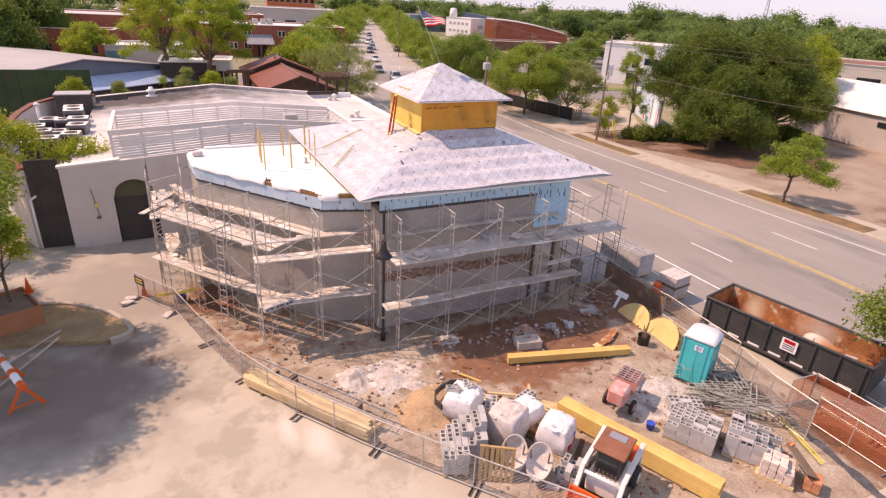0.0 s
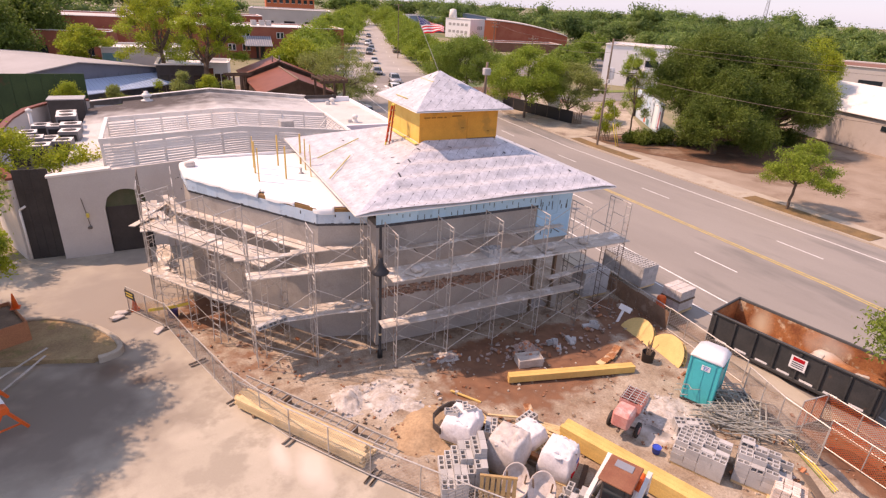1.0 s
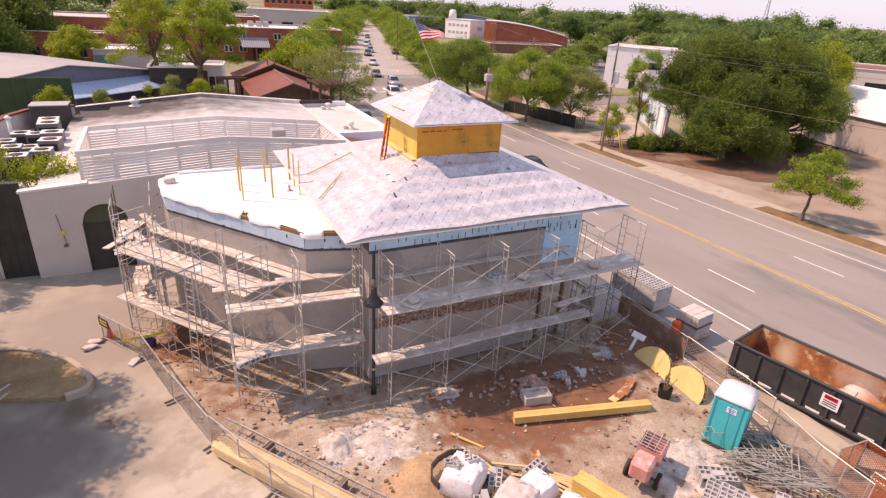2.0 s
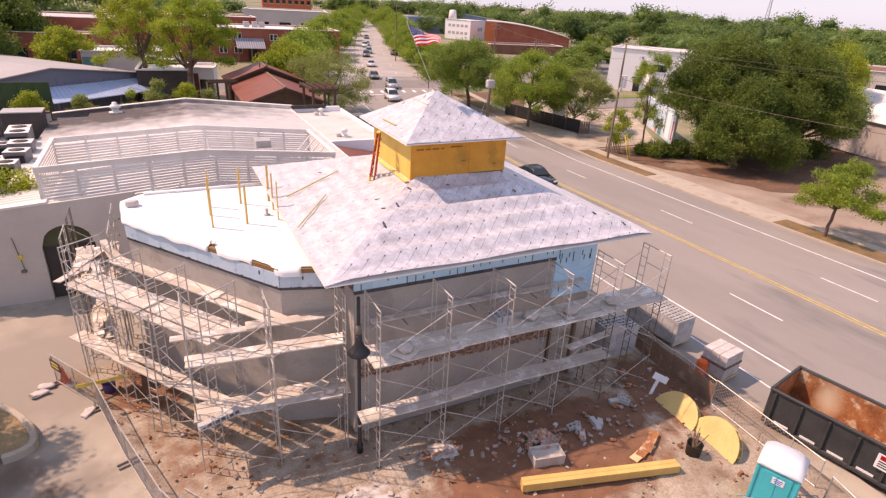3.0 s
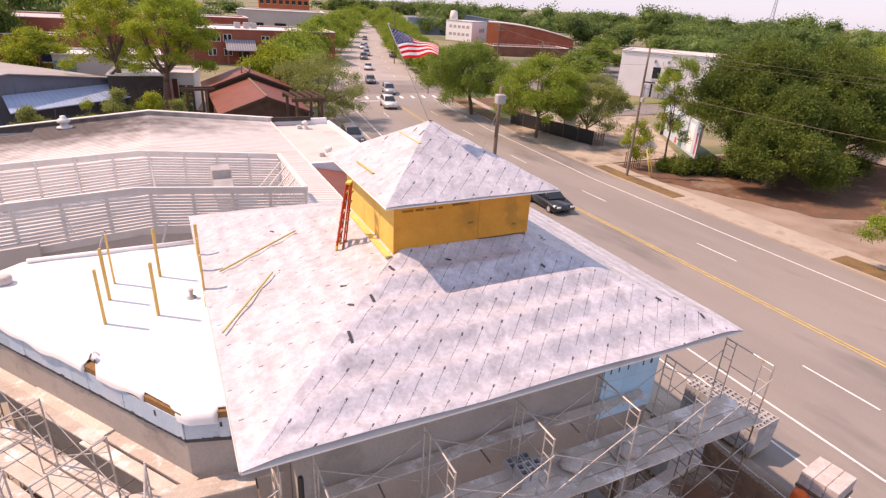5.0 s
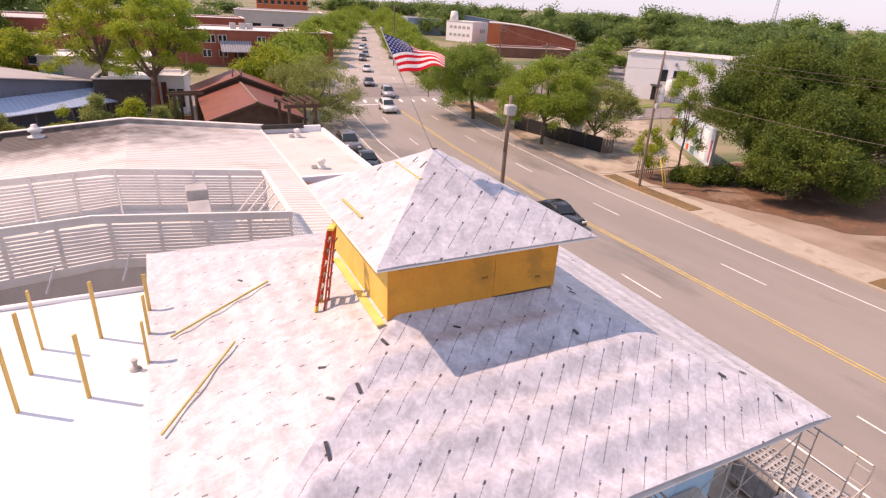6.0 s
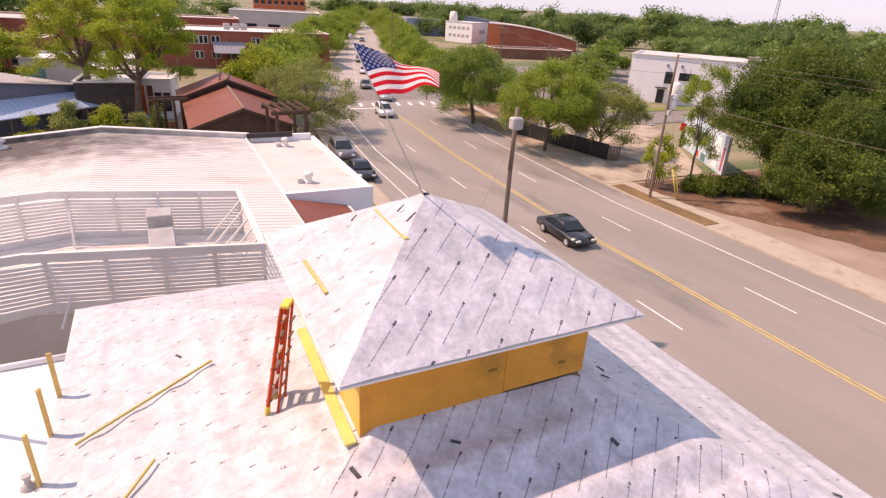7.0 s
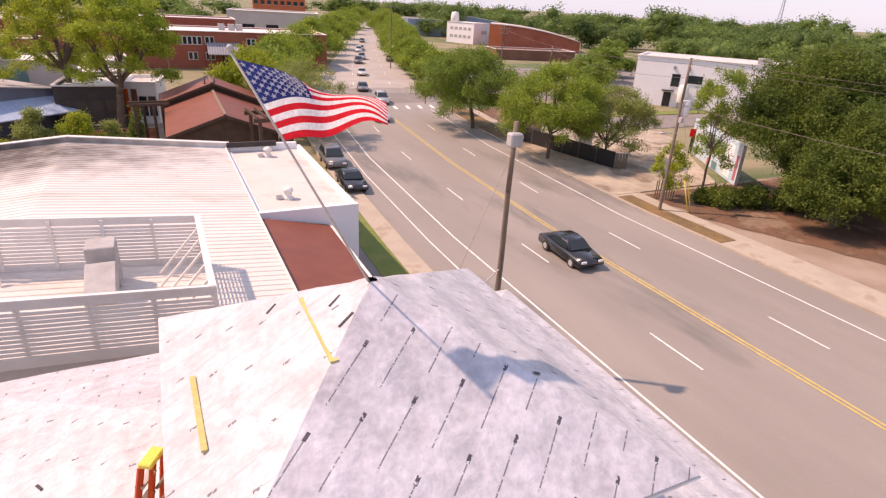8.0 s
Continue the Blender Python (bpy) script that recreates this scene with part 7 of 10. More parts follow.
pr = thing("porch", "brown entrance porch with a grey ribbed lean-to roof", "porch", (23.2, 147.2, -0.87), rz=-2)
bm = bmesh.new()
bar(bm, (0, 0.6, 4.9), (0, -2.6, 2.95), 6.2, 0.14)
part("roof", bm, M_GREYMET, pr)
for k in range(13):
    bm = bmesh.new()
    bar(bm, (-3.0 + k * 0.5, 0.6, 5.0), (-3.0 + k * 0.5, -2.6, 3.05), 0.08, 0.1)
    part("rib", bm, M_PALEROOF, pr)
for x in (-2.9, 0.0, 2.9):
    bm = bmesh.new()
    box(bm, x, -2.3, 1.5, 0.3, 0.3, 3.0)
    part("post", bm, M_TANBRICK, pr)
bm = bmesh.new()
box(bm, 0.6, 0.75, 1.3, 2.0, 0.1, 2.6)
part("door", bm, M_CHARCOAL, pr)
hall("brick_hall", "red-brick rear range with a white roof edge", (11, 179, -0.87), 36, 12, 8.4, -2, M_REDBRICK, M_WHITE)
hall("brick_hall", "tall red-brick building behind the trees", (-23, 149, -0.87), 40, 20, 8.6, -4, M_REDBRICK, M_PALEROOF)
hall("brick_hall", "lower red-brick front with a pale roof", (-20.6, 133.3, -0.87), 30, 6, 6.4, -9, M_REDBRICK, M_WHITE, [("s", -13, 13, 7, 1.6)], win_z=3.0)
hall("grey_warehouse", "long pale-grey flat-roofed warehouse", (47, 222, -0.87), 27, 22, 9.4, -12, M_PALEROOF, M_PALEROOF, [("s", -11, 10, 3, 3.6)], win_h=1.1)
hall("brick_tower", "tall orange-brown office block", (63, 300, -0.87), 22, 18, 20, -8, M_ORANGEBRICK, M_PALEROOF, [("s", -11, 11, 8, 1.6)])
# red curved-roof hall and pale modern block across the road
ah = thing("arched_hall", "red hall with a long curved roofline and an orange end wall", "building", (137.5, 222, -0.87), rz=-30)
bm = bmesh.new()
n = 20
pts = [(-8, 0)] + [(-8 + 34 * i / n, 8.4 - 4.6 * (i / n) ** 2) for i in range(n + 1)] + [(26, 0)]
f = [bm.verts.new((x, -9, z)) for x, z in pts]
b = [bm.verts.new((x, 9, z)) for x, z in pts]
bm.faces.new(f)
bm.faces.new(b[::-1])
for i in range(len(pts)):
    k = (i + 1) % len(pts)
    bm.faces.new((f[i], f[k], b[k], b[i]))
part("body", bm, M_REDBRICK, ah)
bm = bmesh.new()
rings = [[bm.verts.new((-8 + 34 * i / n, y, 8.4 + dz - 4.6 * (i / n) ** 2)) for y, dz in ((-9.5, 0.02), (9.5, 0.02), (9.5, 0.3), (-9.5, 0.3))] for i in range(n + 1)]
for i in range(n):
    for k in range(4):
        bm.faces.new((rings[i][k], rings[i][(k + 1) % 4], rings[i + 1][(k + 1) % 4], rings[i + 1][k]))
bm.faces.new(rings[0])
bm.faces.new(rings[-1][::-1])
part("roof", bm, M_PALEROOF, ah)
bm = bmesh.new()
box(bm, -6, -9.2, 4.2, 5, 0.5, 8.6)
part("end_wall", bm, M_ORANGEBRICK, ah)
mb = hall("modern_block", "pale modern block with two rows of windows", (130.0, 243.7, -0.87), 11, 14, 7.9, 25, M_BRIGHTWALL, M_WHITE, [], win_h=1.2)
for z in (2.6, 5.6):
    for k in range(5):
        bm = bmesh.new()
        box(bm, -5.505, -4.8 + k * 2.3, z, 0.08, 1.5, 1.1)
        part("window", bm, M_AC, mb)
for x in (0.4, 1.7, 3.0):
    bm = bmesh.new()
    box(bm, x, -7.0, 4.4, 0.9, 0.1, 1.5)
    part("window", bm, M_AC, mb)
bm = bmesh.new()
lathe(bm, [(1.9, 7.4), (1.7, 9.6), (1.4, 11.6), (0.0, 11.9)], 20, x=-3.6, y=4.5)
part("tank", bm, M_WHITE, mb)
hall("blue_hall", "blue metal-clad hall behind the pale block", (131, 289, -0.87), 23, 18, 7.4, -8, M_BLUEWALL, M_PALEROOF)
wr = thing("white_roof_hall", "hall with a shallow curved white roof", "building", (149, 272, -0.87), rz=-14)
bm = bmesh.new()
pts = [(-12, 0)] + [(-12 + 24 * i / 12, 9.9 - 2.6 * (i / 12) ** 1.6) for i in range(13)] + [(12, 0)]
f = [bm.verts.new((x, -8, z)) for x, z in pts]
b = [bm.verts.new((x, 8, z)) for x, z in pts]
bm.faces.new(f)
bm.faces.new(b[::-1])
for i in (0, len(pts) - 2, len(pts) - 1):
    k = (i + 1) % len(pts)
    bm.faces.new((f[i], f[k], b[k], b[i]))
part("shell", bm, M_BLUEWALL, wr)
bm = bmesh.new()
rings = [[bm.verts.new((-12 + 2 * i, y, 9.95 + dz - 2.6 * (i / 12) ** 1.6)) for y, dz in ((-8.4, 0.0), (8.4, 0.0), (8.4, 0.3), (-8.4, 0.3))] for i in range(13)]
for i in range(12):
    for k in range(4):
        bm.faces.new((rings[i][k], rings[i][(k + 1) % 4], rings[i + 1][(k + 1) % 4], rings[i + 1][k]))
bm.faces.new(rings[0])
bm.faces.new(rings[-1][::-1])
part("roof", bm, M_WHITE, wr)
hall("long_low_roof", "long low brown building across the road", (117, 177, -0.87), 26, 10, 2.9, -12, M_TANBRICK, M_TANBRICK)
# flat carport with a parked pickup under it
cp = thing("carport", "dark blue flat carport on steel posts", "carport", (95.0, 122.6, -0.87), rz=-12)
bm = bmesh.new()
box(bm, 0, 0, 3.2, 7.0, 5.0, 0.45, bevel=0.03)
part("roof", bm, M_BLUEMET, cp)
for x in (-3.2, 3.2):
    for y in (-2.2, 2.2):
        bm = bmesh.new()
        tube(bm, (x, y, 0), (x, y, 3.1), 0.09, n=8)
        part("post", bm, M_DARKSTEEL, cp)
# white two-storey block behind the utility pole
w2 = hall("white_block", "white two-storey block with dark door and windows", (100.3, 93.3, -0.87), 26, 12, 8.1, -52, M_BRIGHTWALL, M_FLAT)
for x, z, w, h in ((-6.1, 4.5, 1.4, 2.1), (-3.1, 4.85, 2.6, 1.35)):
    bm = bmesh.new()
    box(bm, x, -6.0, z, w, 0.1, h)
    wd = part("window", bm, M_GLASS, w2)
    bm = bmesh.new()
    box(bm, x, -6.06, z - h / 2 - 0.05, w + 0.15, 0.14, 0.1)
    part("sill", bm, M_WHITE, wd)
bm = bmesh.new()
box(bm, -7.0, -6.0, 1.2, 1.3, 0.12, 2.4)
part("door", bm, M_BLACK, w2, "dark double door")
bm = bmesh.new()
box(bm, -7.0, -6.45, 2.75, 2.0, 0.9, 0.14)
part("canopy", bm, M_CHARCOAL, w2)
bm = bmesh.new()
lathe(bm, [(0.8, 1.0), (0.85, 1.1), (0.85, 3.6), (0.6, 3.9), (0.1, 4.0)], 14, x=-4.4, y=-7.0)
part("tank", bm, M_WHITE, w2)
for x in (-4.9, -3.9):
    bm = bmesh.new()
    bar(bm, (x, -7.0, 0.0), (x, -7.0, 1.15), 0.12, 0.12)
    part("tank_leg", bm, M_DARKSTEEL, w2)
for x in (-6.6, -4.2):
    bm = bmesh.new()
    box(bm, x, -6.15, 6.6, 0.35, 0.3, 0.5, bevel=0.03)
    part("flood_lamp", bm, M_GREYMET, w2)
for x, w in ((7.0, 2.2), (10.0, 1.6)):
    bm = bmesh.new()
    box(bm, x, -3.5, 8.5, w, 1.5, 1.2, bevel=0.04)
    part("roof_plant", bm, M_AC, w2)
# white shed right of the great trees, and the shops beyond
ws = thing("white_shed", "long white metal shed with a bright sloping roof", "building", (83.5, 37.5, -0.5), rz=-12)
bm = bmesh.new()
pts = [(-6, 0), (-6, 4.15), (0, 6.9), (7, 4.15), (7, 0)]
f = [bm.verts.new((x, -34, z)) for x, z in pts]
b = [bm.verts.new((x, 12, z)) for x, z in pts]
bm.faces.new(f)
bm.faces.new(b[::-1])
for i in range(5):
    k = (i + 1) % 5
    bm.faces.new((f[i], f[k], b[k], b[i]))
part("body", bm, M_SHEDWALL, ws)
for sgn, xe in ((-1, -6.35), (1, 7.35)):
    bm = bmesh.new()
    vs = [(0, -34.3, 7.0), (xe, -34.3, 4.1), (xe, 12.3, 4.1), (0, 12.3, 7.0)]
    lo = [bm.verts.new(v) for v in vs]
    hi = [bm.verts.new((a, c, d + 0.08)) for a, c, d in vs]
    bm.faces.new(lo)
    bm.faces.new(hi[::-1])
    for i in range(4):
        bm.faces.new((lo[i], lo[(i + 1) % 4], hi[(i + 1) % 4], hi[i]))
    part("roof", bm, M_WHITE, ws)
for k in range(39):
    bm = bmesh.new()
    box(bm, -6.03, -33.6 + k * 0.79, 2.05, 0.05, 0.06, 4.1)
    part("rib", bm, M_SHEDWALL, ws)
bm = bmesh.new()
box(bm, -6.06, -1.2, 3.1, 0.06, 1.2, 0.6)
part("window", bm, M_GLASS, ws)
hall("shop_row", "low shop row with a blue sign panel and tan front", (140, 62, -0.87), 60, 20, 7.0, -65, M_PALEROOF, M_TANBRICK, [("s", -20, 0, 3, 4)])
# mural wall and parked green car behind the shrubs
mw = thing("mural_wall", "pale blue and white mural wall with dark squiggles", "wall", (63.1, 61.1, -0.87), rz=59)
bm = bmesh.new()
box(bm, 0, 0, 1.95, 14.2, 0.3, 3.9)
part("masonry", bm, M_MURAL, mw)
for x, z, sx, sz, m in ((-6.5, 1.6, 0.5, 2.4, M_MURALPINK), (-4.6, 1.9, 1.6, 3.2, M_BRIGHTWALL), (-3.1, 2.2, 0.2, 3.0, M_CHARCOAL), (-1.2, 0.5, 1.4, 0.8, M_TEALPAINT), (0.6, 0.5, 0.7, 0.7, M_ORANGE)):
    bm = bmesh.new()
    box(bm, x, 0.165, z, sx, 0.02, sz)
    part("painted_patch", bm, m, mw)
for k in range(14):
    bm = bmesh.new()
    box(bm, 0, 0, 0, RND.uniform(0.3, 0.8), 0.02, 0.12, m=pose(RND.uniform(-2.6, 5.5), 0.166, RND.uniform(1.5, 3.6), 0, RND.uniform(-80, 80), 0))
    part("painted_squiggle", bm, M_CHARCOAL, mw)
sg2 = thing("sign", "small red sign board on a dark post", "sign", (66.0, 66.5, -0.87), rz=-20)
bm = bmesh.new()
box(bm, 0, 0, 2.4, 1.1, 0.08, 0.9, bevel=0.02)
part("board", bm, M_FLAGRED, sg2)
bm = bmesh.new()
box(bm, 0, 0.03, 1.0, 0.5, 0.08, 2.0)
part("post", bm, M_CHARCOAL, sg2)

# grey hall with a blue awning roof on the left, and a dark green hoarding
gh = thing("grey_hall", "grey-blue gabled metal hall with a pale roof", "building", (0.8, 94.25, -0.87), rz=41)
bm = bmesh.new()
pts = [(-23.8, 0), (-23.8, 3.95), (-11.9, 5.4), (0, 3.95), (0, 0)]
f = [bm.verts.new((x, 0, z)) for x, z in pts]
b = [bm.verts.new((x, 30, z)) for x, z in pts]
bm.faces.new(f)
bm.faces.new(b[::-1])
for i in (0, 3, 4):
    k = (i + 1) % 5
    bm.faces.new((f[i], f[k], b[k], b[i]))
part("shell", bm, M_HALLWALL, gh)
for x0, z0, x1, z1 in ((-24.1, 3.96, -11.9, 5.45), (-11.9, 5.45, 0.3, 3.96)):
    bm = bmesh.new()
    vs = [(x0, -0.3, z0), (x1, -0.3, z1), (x1, 30.3, z1), (x0, 30.3, z0)]
    lo = [bm.verts.new(v) for v in vs]
    hi = [bm.verts.new((a, c, d + 0.12)) for a, c, d in vs]
    bm.faces.new(lo[::-1])
    bm.faces.new(hi)
    for i in range(4):
        bm.faces.new((lo[i], lo[(i + 1) % 4], hi[(i + 1) % 4], hi[i]))
    part("roof", bm, M_HALLROOF, gh)
for k in range(24):
    bm = bmesh.new()
    x = -23.4 + k
    box(bm, x, -0.02, 1.9, 0.06, 0.05, 3.8 if abs(x + 11.9) > 1 else 5.0)
    part("wall_rib", bm, M_HALLWALL, gh)
aw2 = thing("awning_roof", "blue ribbed sheet-metal awning along the grey hall", "awning", (0.8, 94.25, -0.87), rz=41)
bm = bmesh.new()
vs = [(-14.3, -3.2, 2.05), (2.2, -3.2, 2.05), (1.0, -0.08, 3.3), (-12.9, -0.08, 3.3)]
lo = [bm.verts.new(v) for v in vs]
hi = [bm.verts.new((a, c, d + 0.1)) for a, c, d in vs]
bm.faces.new(lo[::-1])
bm.faces.new(hi)
for i in range(4):
    bm.faces.new((lo[i], lo[(i + 1) % 4], hi[(i + 1) % 4], hi[i]))
part("roof", bm, M_BLUEMET, aw2)
for k in range(27):
    bm = bmesh.new()
    t = (k + 0.5) / 27
    bar(bm, (-14.3 + 16.5 * t, -3.18, 2.17), (-12.9 + 13.9 * t, -0.12, 3.42), 0.05, 0.05)
    part("rib", bm, M_BLUEMET, aw2)
for x in (-13.6, -9.6, -5.6, -1.6, 1.8):
    bm = bmesh.new()
    tube(bm, (x, -2.9, 0), (x, -2.9, 2.15), 0.07, n=8)
    part("post", bm, M_DARKSTEEL, aw2)
hd = thing("hoarding", "dark green painted hoarding with a red smear", "wall", (-13.0, 68.5, -0.87), rz=-2)
for k in range(12):
    bm = bmesh.new()
    box(bm, -7 + k * 1.22, 0, 3.2, 1.2, 0.12, 6.4, bevel=0.01)
    part("panel", bm, M_GREENWALL, hd)
sr = hall("shed_row", "long pale-grey shed with a white roof edge and a teal end", (-0.2, 115.0, -0.87), 14, 9, 5.2, 3, M_PALEROOF, M_WHITE)
bm = bmesh.new()
box(bm, -5.6, -4.55, 2.3, 2.6, 0.12, 4.2)
part("end_panel", bm, M_TEALPAINT, sr, "teal painted panel")
hall("store", "small store with a bright white flat roof", (4.3, 105.5, -0.87), 4.4, 6, 4.7, 12, M_PALEROOF, M_WHITE)
hall("glazed_shop", "low dark-glazed shop with a white roof edge", (4.0, 96.2, -0.87), 6.2, 9, 4.6, -4, M_CHARCOAL, M_WHITE, [("s", -2.9, 2.9, 4, 1.15)], win_h=2.6, win_z=1.9)
sh = hall("small_shop", "small white shop front with orange and blue panels", (9.0, 97.2, -0.87), 3.6, 6, 4.6, -10, M_BRIGHTWALL, M_PALEROOF, [("s", -0.2, 1.7, 2, 0.8)], win_h=2.2, win_z=2.0)
for x, m in ((-1.45, M_ORANGE), (-0.55, M_REDROOF)):
    bm = bmesh.new()
    box(bm, x, -3.03, 2.2, 0.6, 0.1, 3.4)
    part("panel", bm, m, sh)
tf = thing("timber_fence", "orange-brown vertical board fence behind the roof", "fence", (4.2, 79.2, -0.87), rz=2)
for k in range(28):
    bm = bmesh.new()
    box(bm, k * 0.21, 0, 1.25, 0.195, 0.03, 2.5 + RND.uniform(-0.03, 0.03))
    part("board", bm, M_RUST, tf)
bm = bmesh.new()
box(bm, 2.9, -0.04, 2.52, 6.0, 0.1, 0.06)
part("cap_rail", bm, M_OLDWOOD, tf)

# rust-red shed: a gabled roof before a slightly higher rear gable
rs = thing("red_shed", "timber shed with a rust-red metal gabled roof", "building", (15.1, 74.0, -0.87), rz=-1)


def gable(y0, y1, half, eave, ridge, over):
    """Timber shell and two rust-red roof slopes, the ridge along y."""
    bm = bmesh.new()
    pts = [(-half, 0), (-half, eave), (0, ridge), (half, eave), (half, 0)]
    f = [bm.verts.new((x, y0, z)) for x, z in pts]
    b = [bm.verts.new((x, y1, z)) for x, z in pts]
    bm.faces.new(f)
    bm.faces.new(b[::-1])
    for i in (0, 3, 4):
        k = (i + 1) % 5
        bm.faces.new((f[i], f[k], b[k], b[i]))
    part("shell", bm, M_DARKWOOD, rs)
    for sgn in (-1, 1):
        bm = bmesh.new()
        xe = sgn * (half + over)
        ze = ridge + 0.06 - (half + over) * (ridge - eave) / half
        vs = [(0, y0 - over, ridge + 0.06), (xe, y0 - over, ze), (xe, y1 + over, ze), (0, y1 + over, ridge + 0.06)]
        lo = [bm.verts.new(v) for v in vs]
        hi = [bm.verts.new((a, c, d + 0.09)) for a, c, d in vs]
        bm.faces.new(lo)
        bm.faces.new(hi[::-1])
        for i in range(4):
            bm.faces.new((lo[i], lo[(i + 1) % 4], hi[(i + 1) % 4], hi[i]))
        rf = part("roof", bm, M_REDROOF, rs, "rust-red metal roof slope")
        bm = bmesh.new()
        bar(bm, (0, y0 - over - 0.03, ridge + 0.03), (xe, y0 - over - 0.03, ze - 0.03), 0.06, 0.22)
        part("verge_board", bm, M_DARKWOOD, rf)
    bm = bmesh.new()
    bar(bm, (0, y0 - over, ridge + 0.18), (0, y1 + over, ridge + 0.18), 0.24, 0.06)
    part("ridge_cap", bm, M_OLDWOOD, rs)


gable(-5.9, 6.0, 4.0, 4.15, 5.6, 0.4)
gable(6.6, 11.5, 4.5, 4.6, 6.3, 0.35)
for x in (-0.6, 0.3):
    bm = bmesh.new()
    tube(bm, (x, 7.2, 6.0), (x, 7.2, 7.0), 0.08, n=8)
    part("flue", bm, M_DARKSTEEL, rs)

# timber pergola beside the shed
pg = thing("pergola", "dark weathered timber pergola", "pergola", (18.1, 65.9, -0.87), rz=4)
for x in (-1.15, 1.15):
    for y in (-1.6, 1.6):
        bm = bmesh.new()
        box(bm, x, y, 2.9, 0.24, 0.24, 5.8, bevel=0.02)
        part("post", bm, M_DARKWOOD, pg)
for y in (-1.6, 1.6):
    bm = bmesh.new()
    box(bm, 0, y, 5.9, 3.2, 0.16, 0.32, bevel=0.02)
    part("beam", bm, M_DARKWOOD, pg)
for k in range(5):
    bm = bmesh.new()
    box(bm, -1.4 + k * 0.7, 0, 6.15, 0.12, 4.2, 0.22, bevel=0.01)
    part("rafter", bm, M_DARKWOOD, pg)


pg2 = thing("pergola", "dark vine-grown timber posts and beams before the shop", "pergola", (9.5, 77.0, -0.87), rz=6)
for x, y in ((-1.1, -0.6), (-0.3, 0.7), (0.4, -0.6), (1.2, 0.7)):
    bm = bmesh.new()
    box(bm, x, y, 2.55, 0.22, 0.22, 5.1, bevel=0.02)
    part("post", bm, M_DARKWOOD, pg2)
for y in (-0.6, 0.7):
    bm = bmesh.new()
    box(bm, 0.1, y, 5.15, 3.2, 0.14, 0.24, bevel=0.02)
    part("beam", bm, M_DARKWOOD, pg2)
shrub((8.6, 77.2, -0.87), 1.2, 1.2, 5.2, 128, M_DARKLEAF, 420, "dark climber over the timber posts")

# utility poles, transformer and wires
def utility_pole(x, y, h, lean_xy, arms, label):
    ob = thing("utility_pole", label, "utility pole", gz(x, y))
    bm = bmesh.new()
    limb(bm, (0, 0, -0.2), (lean_xy[0], lean_xy[1], h), 0.135, 0.09, random.Random(3), n=10, segs=4, wob=0.004)
    part("pole", bm, M_POLEWOOD, ob)
    for z, w in arms:
        k = z / h
        bm = bmesh.new()
        box(bm, lean_xy[0] * k, lean_xy[1] * k - 0.15, z, w, 0.1, 0.12, bevel=0.01)
        arm = part("cross_arm", bm, M_POLEWOOD, ob)
        for s in (-1, -0.45, 0.45, 1):
            bm = bmesh.new()
            lathe(bm, [(0.03, z + 0.06), (0.06, z + 0.1), (0.04, z + 0.2)], 8, x=lean_xy[0] * k + s * w * 0.46, y=lean_xy[1] * k - 0.15)
            part("insulator", bm, M_AC, arm)
    return ob


P1 = utility_pole(46.2, 51.7, 11.9, (0.25, 0.35), (), "leaning wooden utility pole on the verge island")
bm = bmesh.new()
lathe(bm, [(0.28, 7.6), (0.3, 7.7), (0.3, 8.7), (0.26, 8.8)], 14, x=0.62, y=0.2)
part("transformer", bm, M_WHITE, P1, "white pole-mounted transformer")
bm = bmesh.new()
box(bm, 0.3, 0.2, 8.3, 0.3, 0.1, 0.1)
part("bracket", bm, M_AC, P1)
bm = bmesh.new()
box(bm, 0.05, -0.1, 7.4, 0.25, 0.3, 0.4, bevel=0.02)
part("junction_box", bm, M_AC, P1)
bm = bmesh.new()
tube(bm, (0.05, 0, 6.4), (-1.5, -0.2, 6.5), 0.03, n=6)
box(bm, -1.65, -0.2, 6.5, 0.6, 0.2, 0.14, bevel=0.03)
part("lamp_arm", bm, M_STEEL, P1, "cobra-head street lamp arm")
P2 = utility_pole(22.12, 37.85, 10.5, (0.02, -0.12), ((9.8, 0.5),), "wooden utility pole between the kerb and the building")
bm = bmesh.new()
box(bm, -0.1, -0.3, 9.88, 0.5, 0.4, 0.5, bevel=0.05)
part("equipment_box", bm, M_AC, P2, "grey equipment box at the pole top")
bm = bmesh.new()
tube(bm, (0.0, -0.06, 4.6), (-2.0, -0.9, 3.9), 0.03, n=6)
part("side_arm", bm, M_STEEL, P2)
bm = bmesh.new()
tube(bm, (0.0, -0.1, 9.4), (-0.35, 4.4, 0.1), 0.012, n=4)
part("guy_wire", bm, M_STEEL, P2)
utility_pole(66, 96, 9.5, (0, 0), ((9.0, 2.2),), "utility pole with a cross arm by the back street")
utility_pole(70.5, 118, 11.5, (0, 0), ((10.8, 2.4), (10.0, 1.6)), "utility pole with transformers across the road")
utility_pole(60, 150, 13.5, (0, 0), ((13.2, 2.6),), "tall utility pole along the far street")
utility_pole(12.5, 128, 11.5, (0, 0), (), "bare pole before the brick hall")
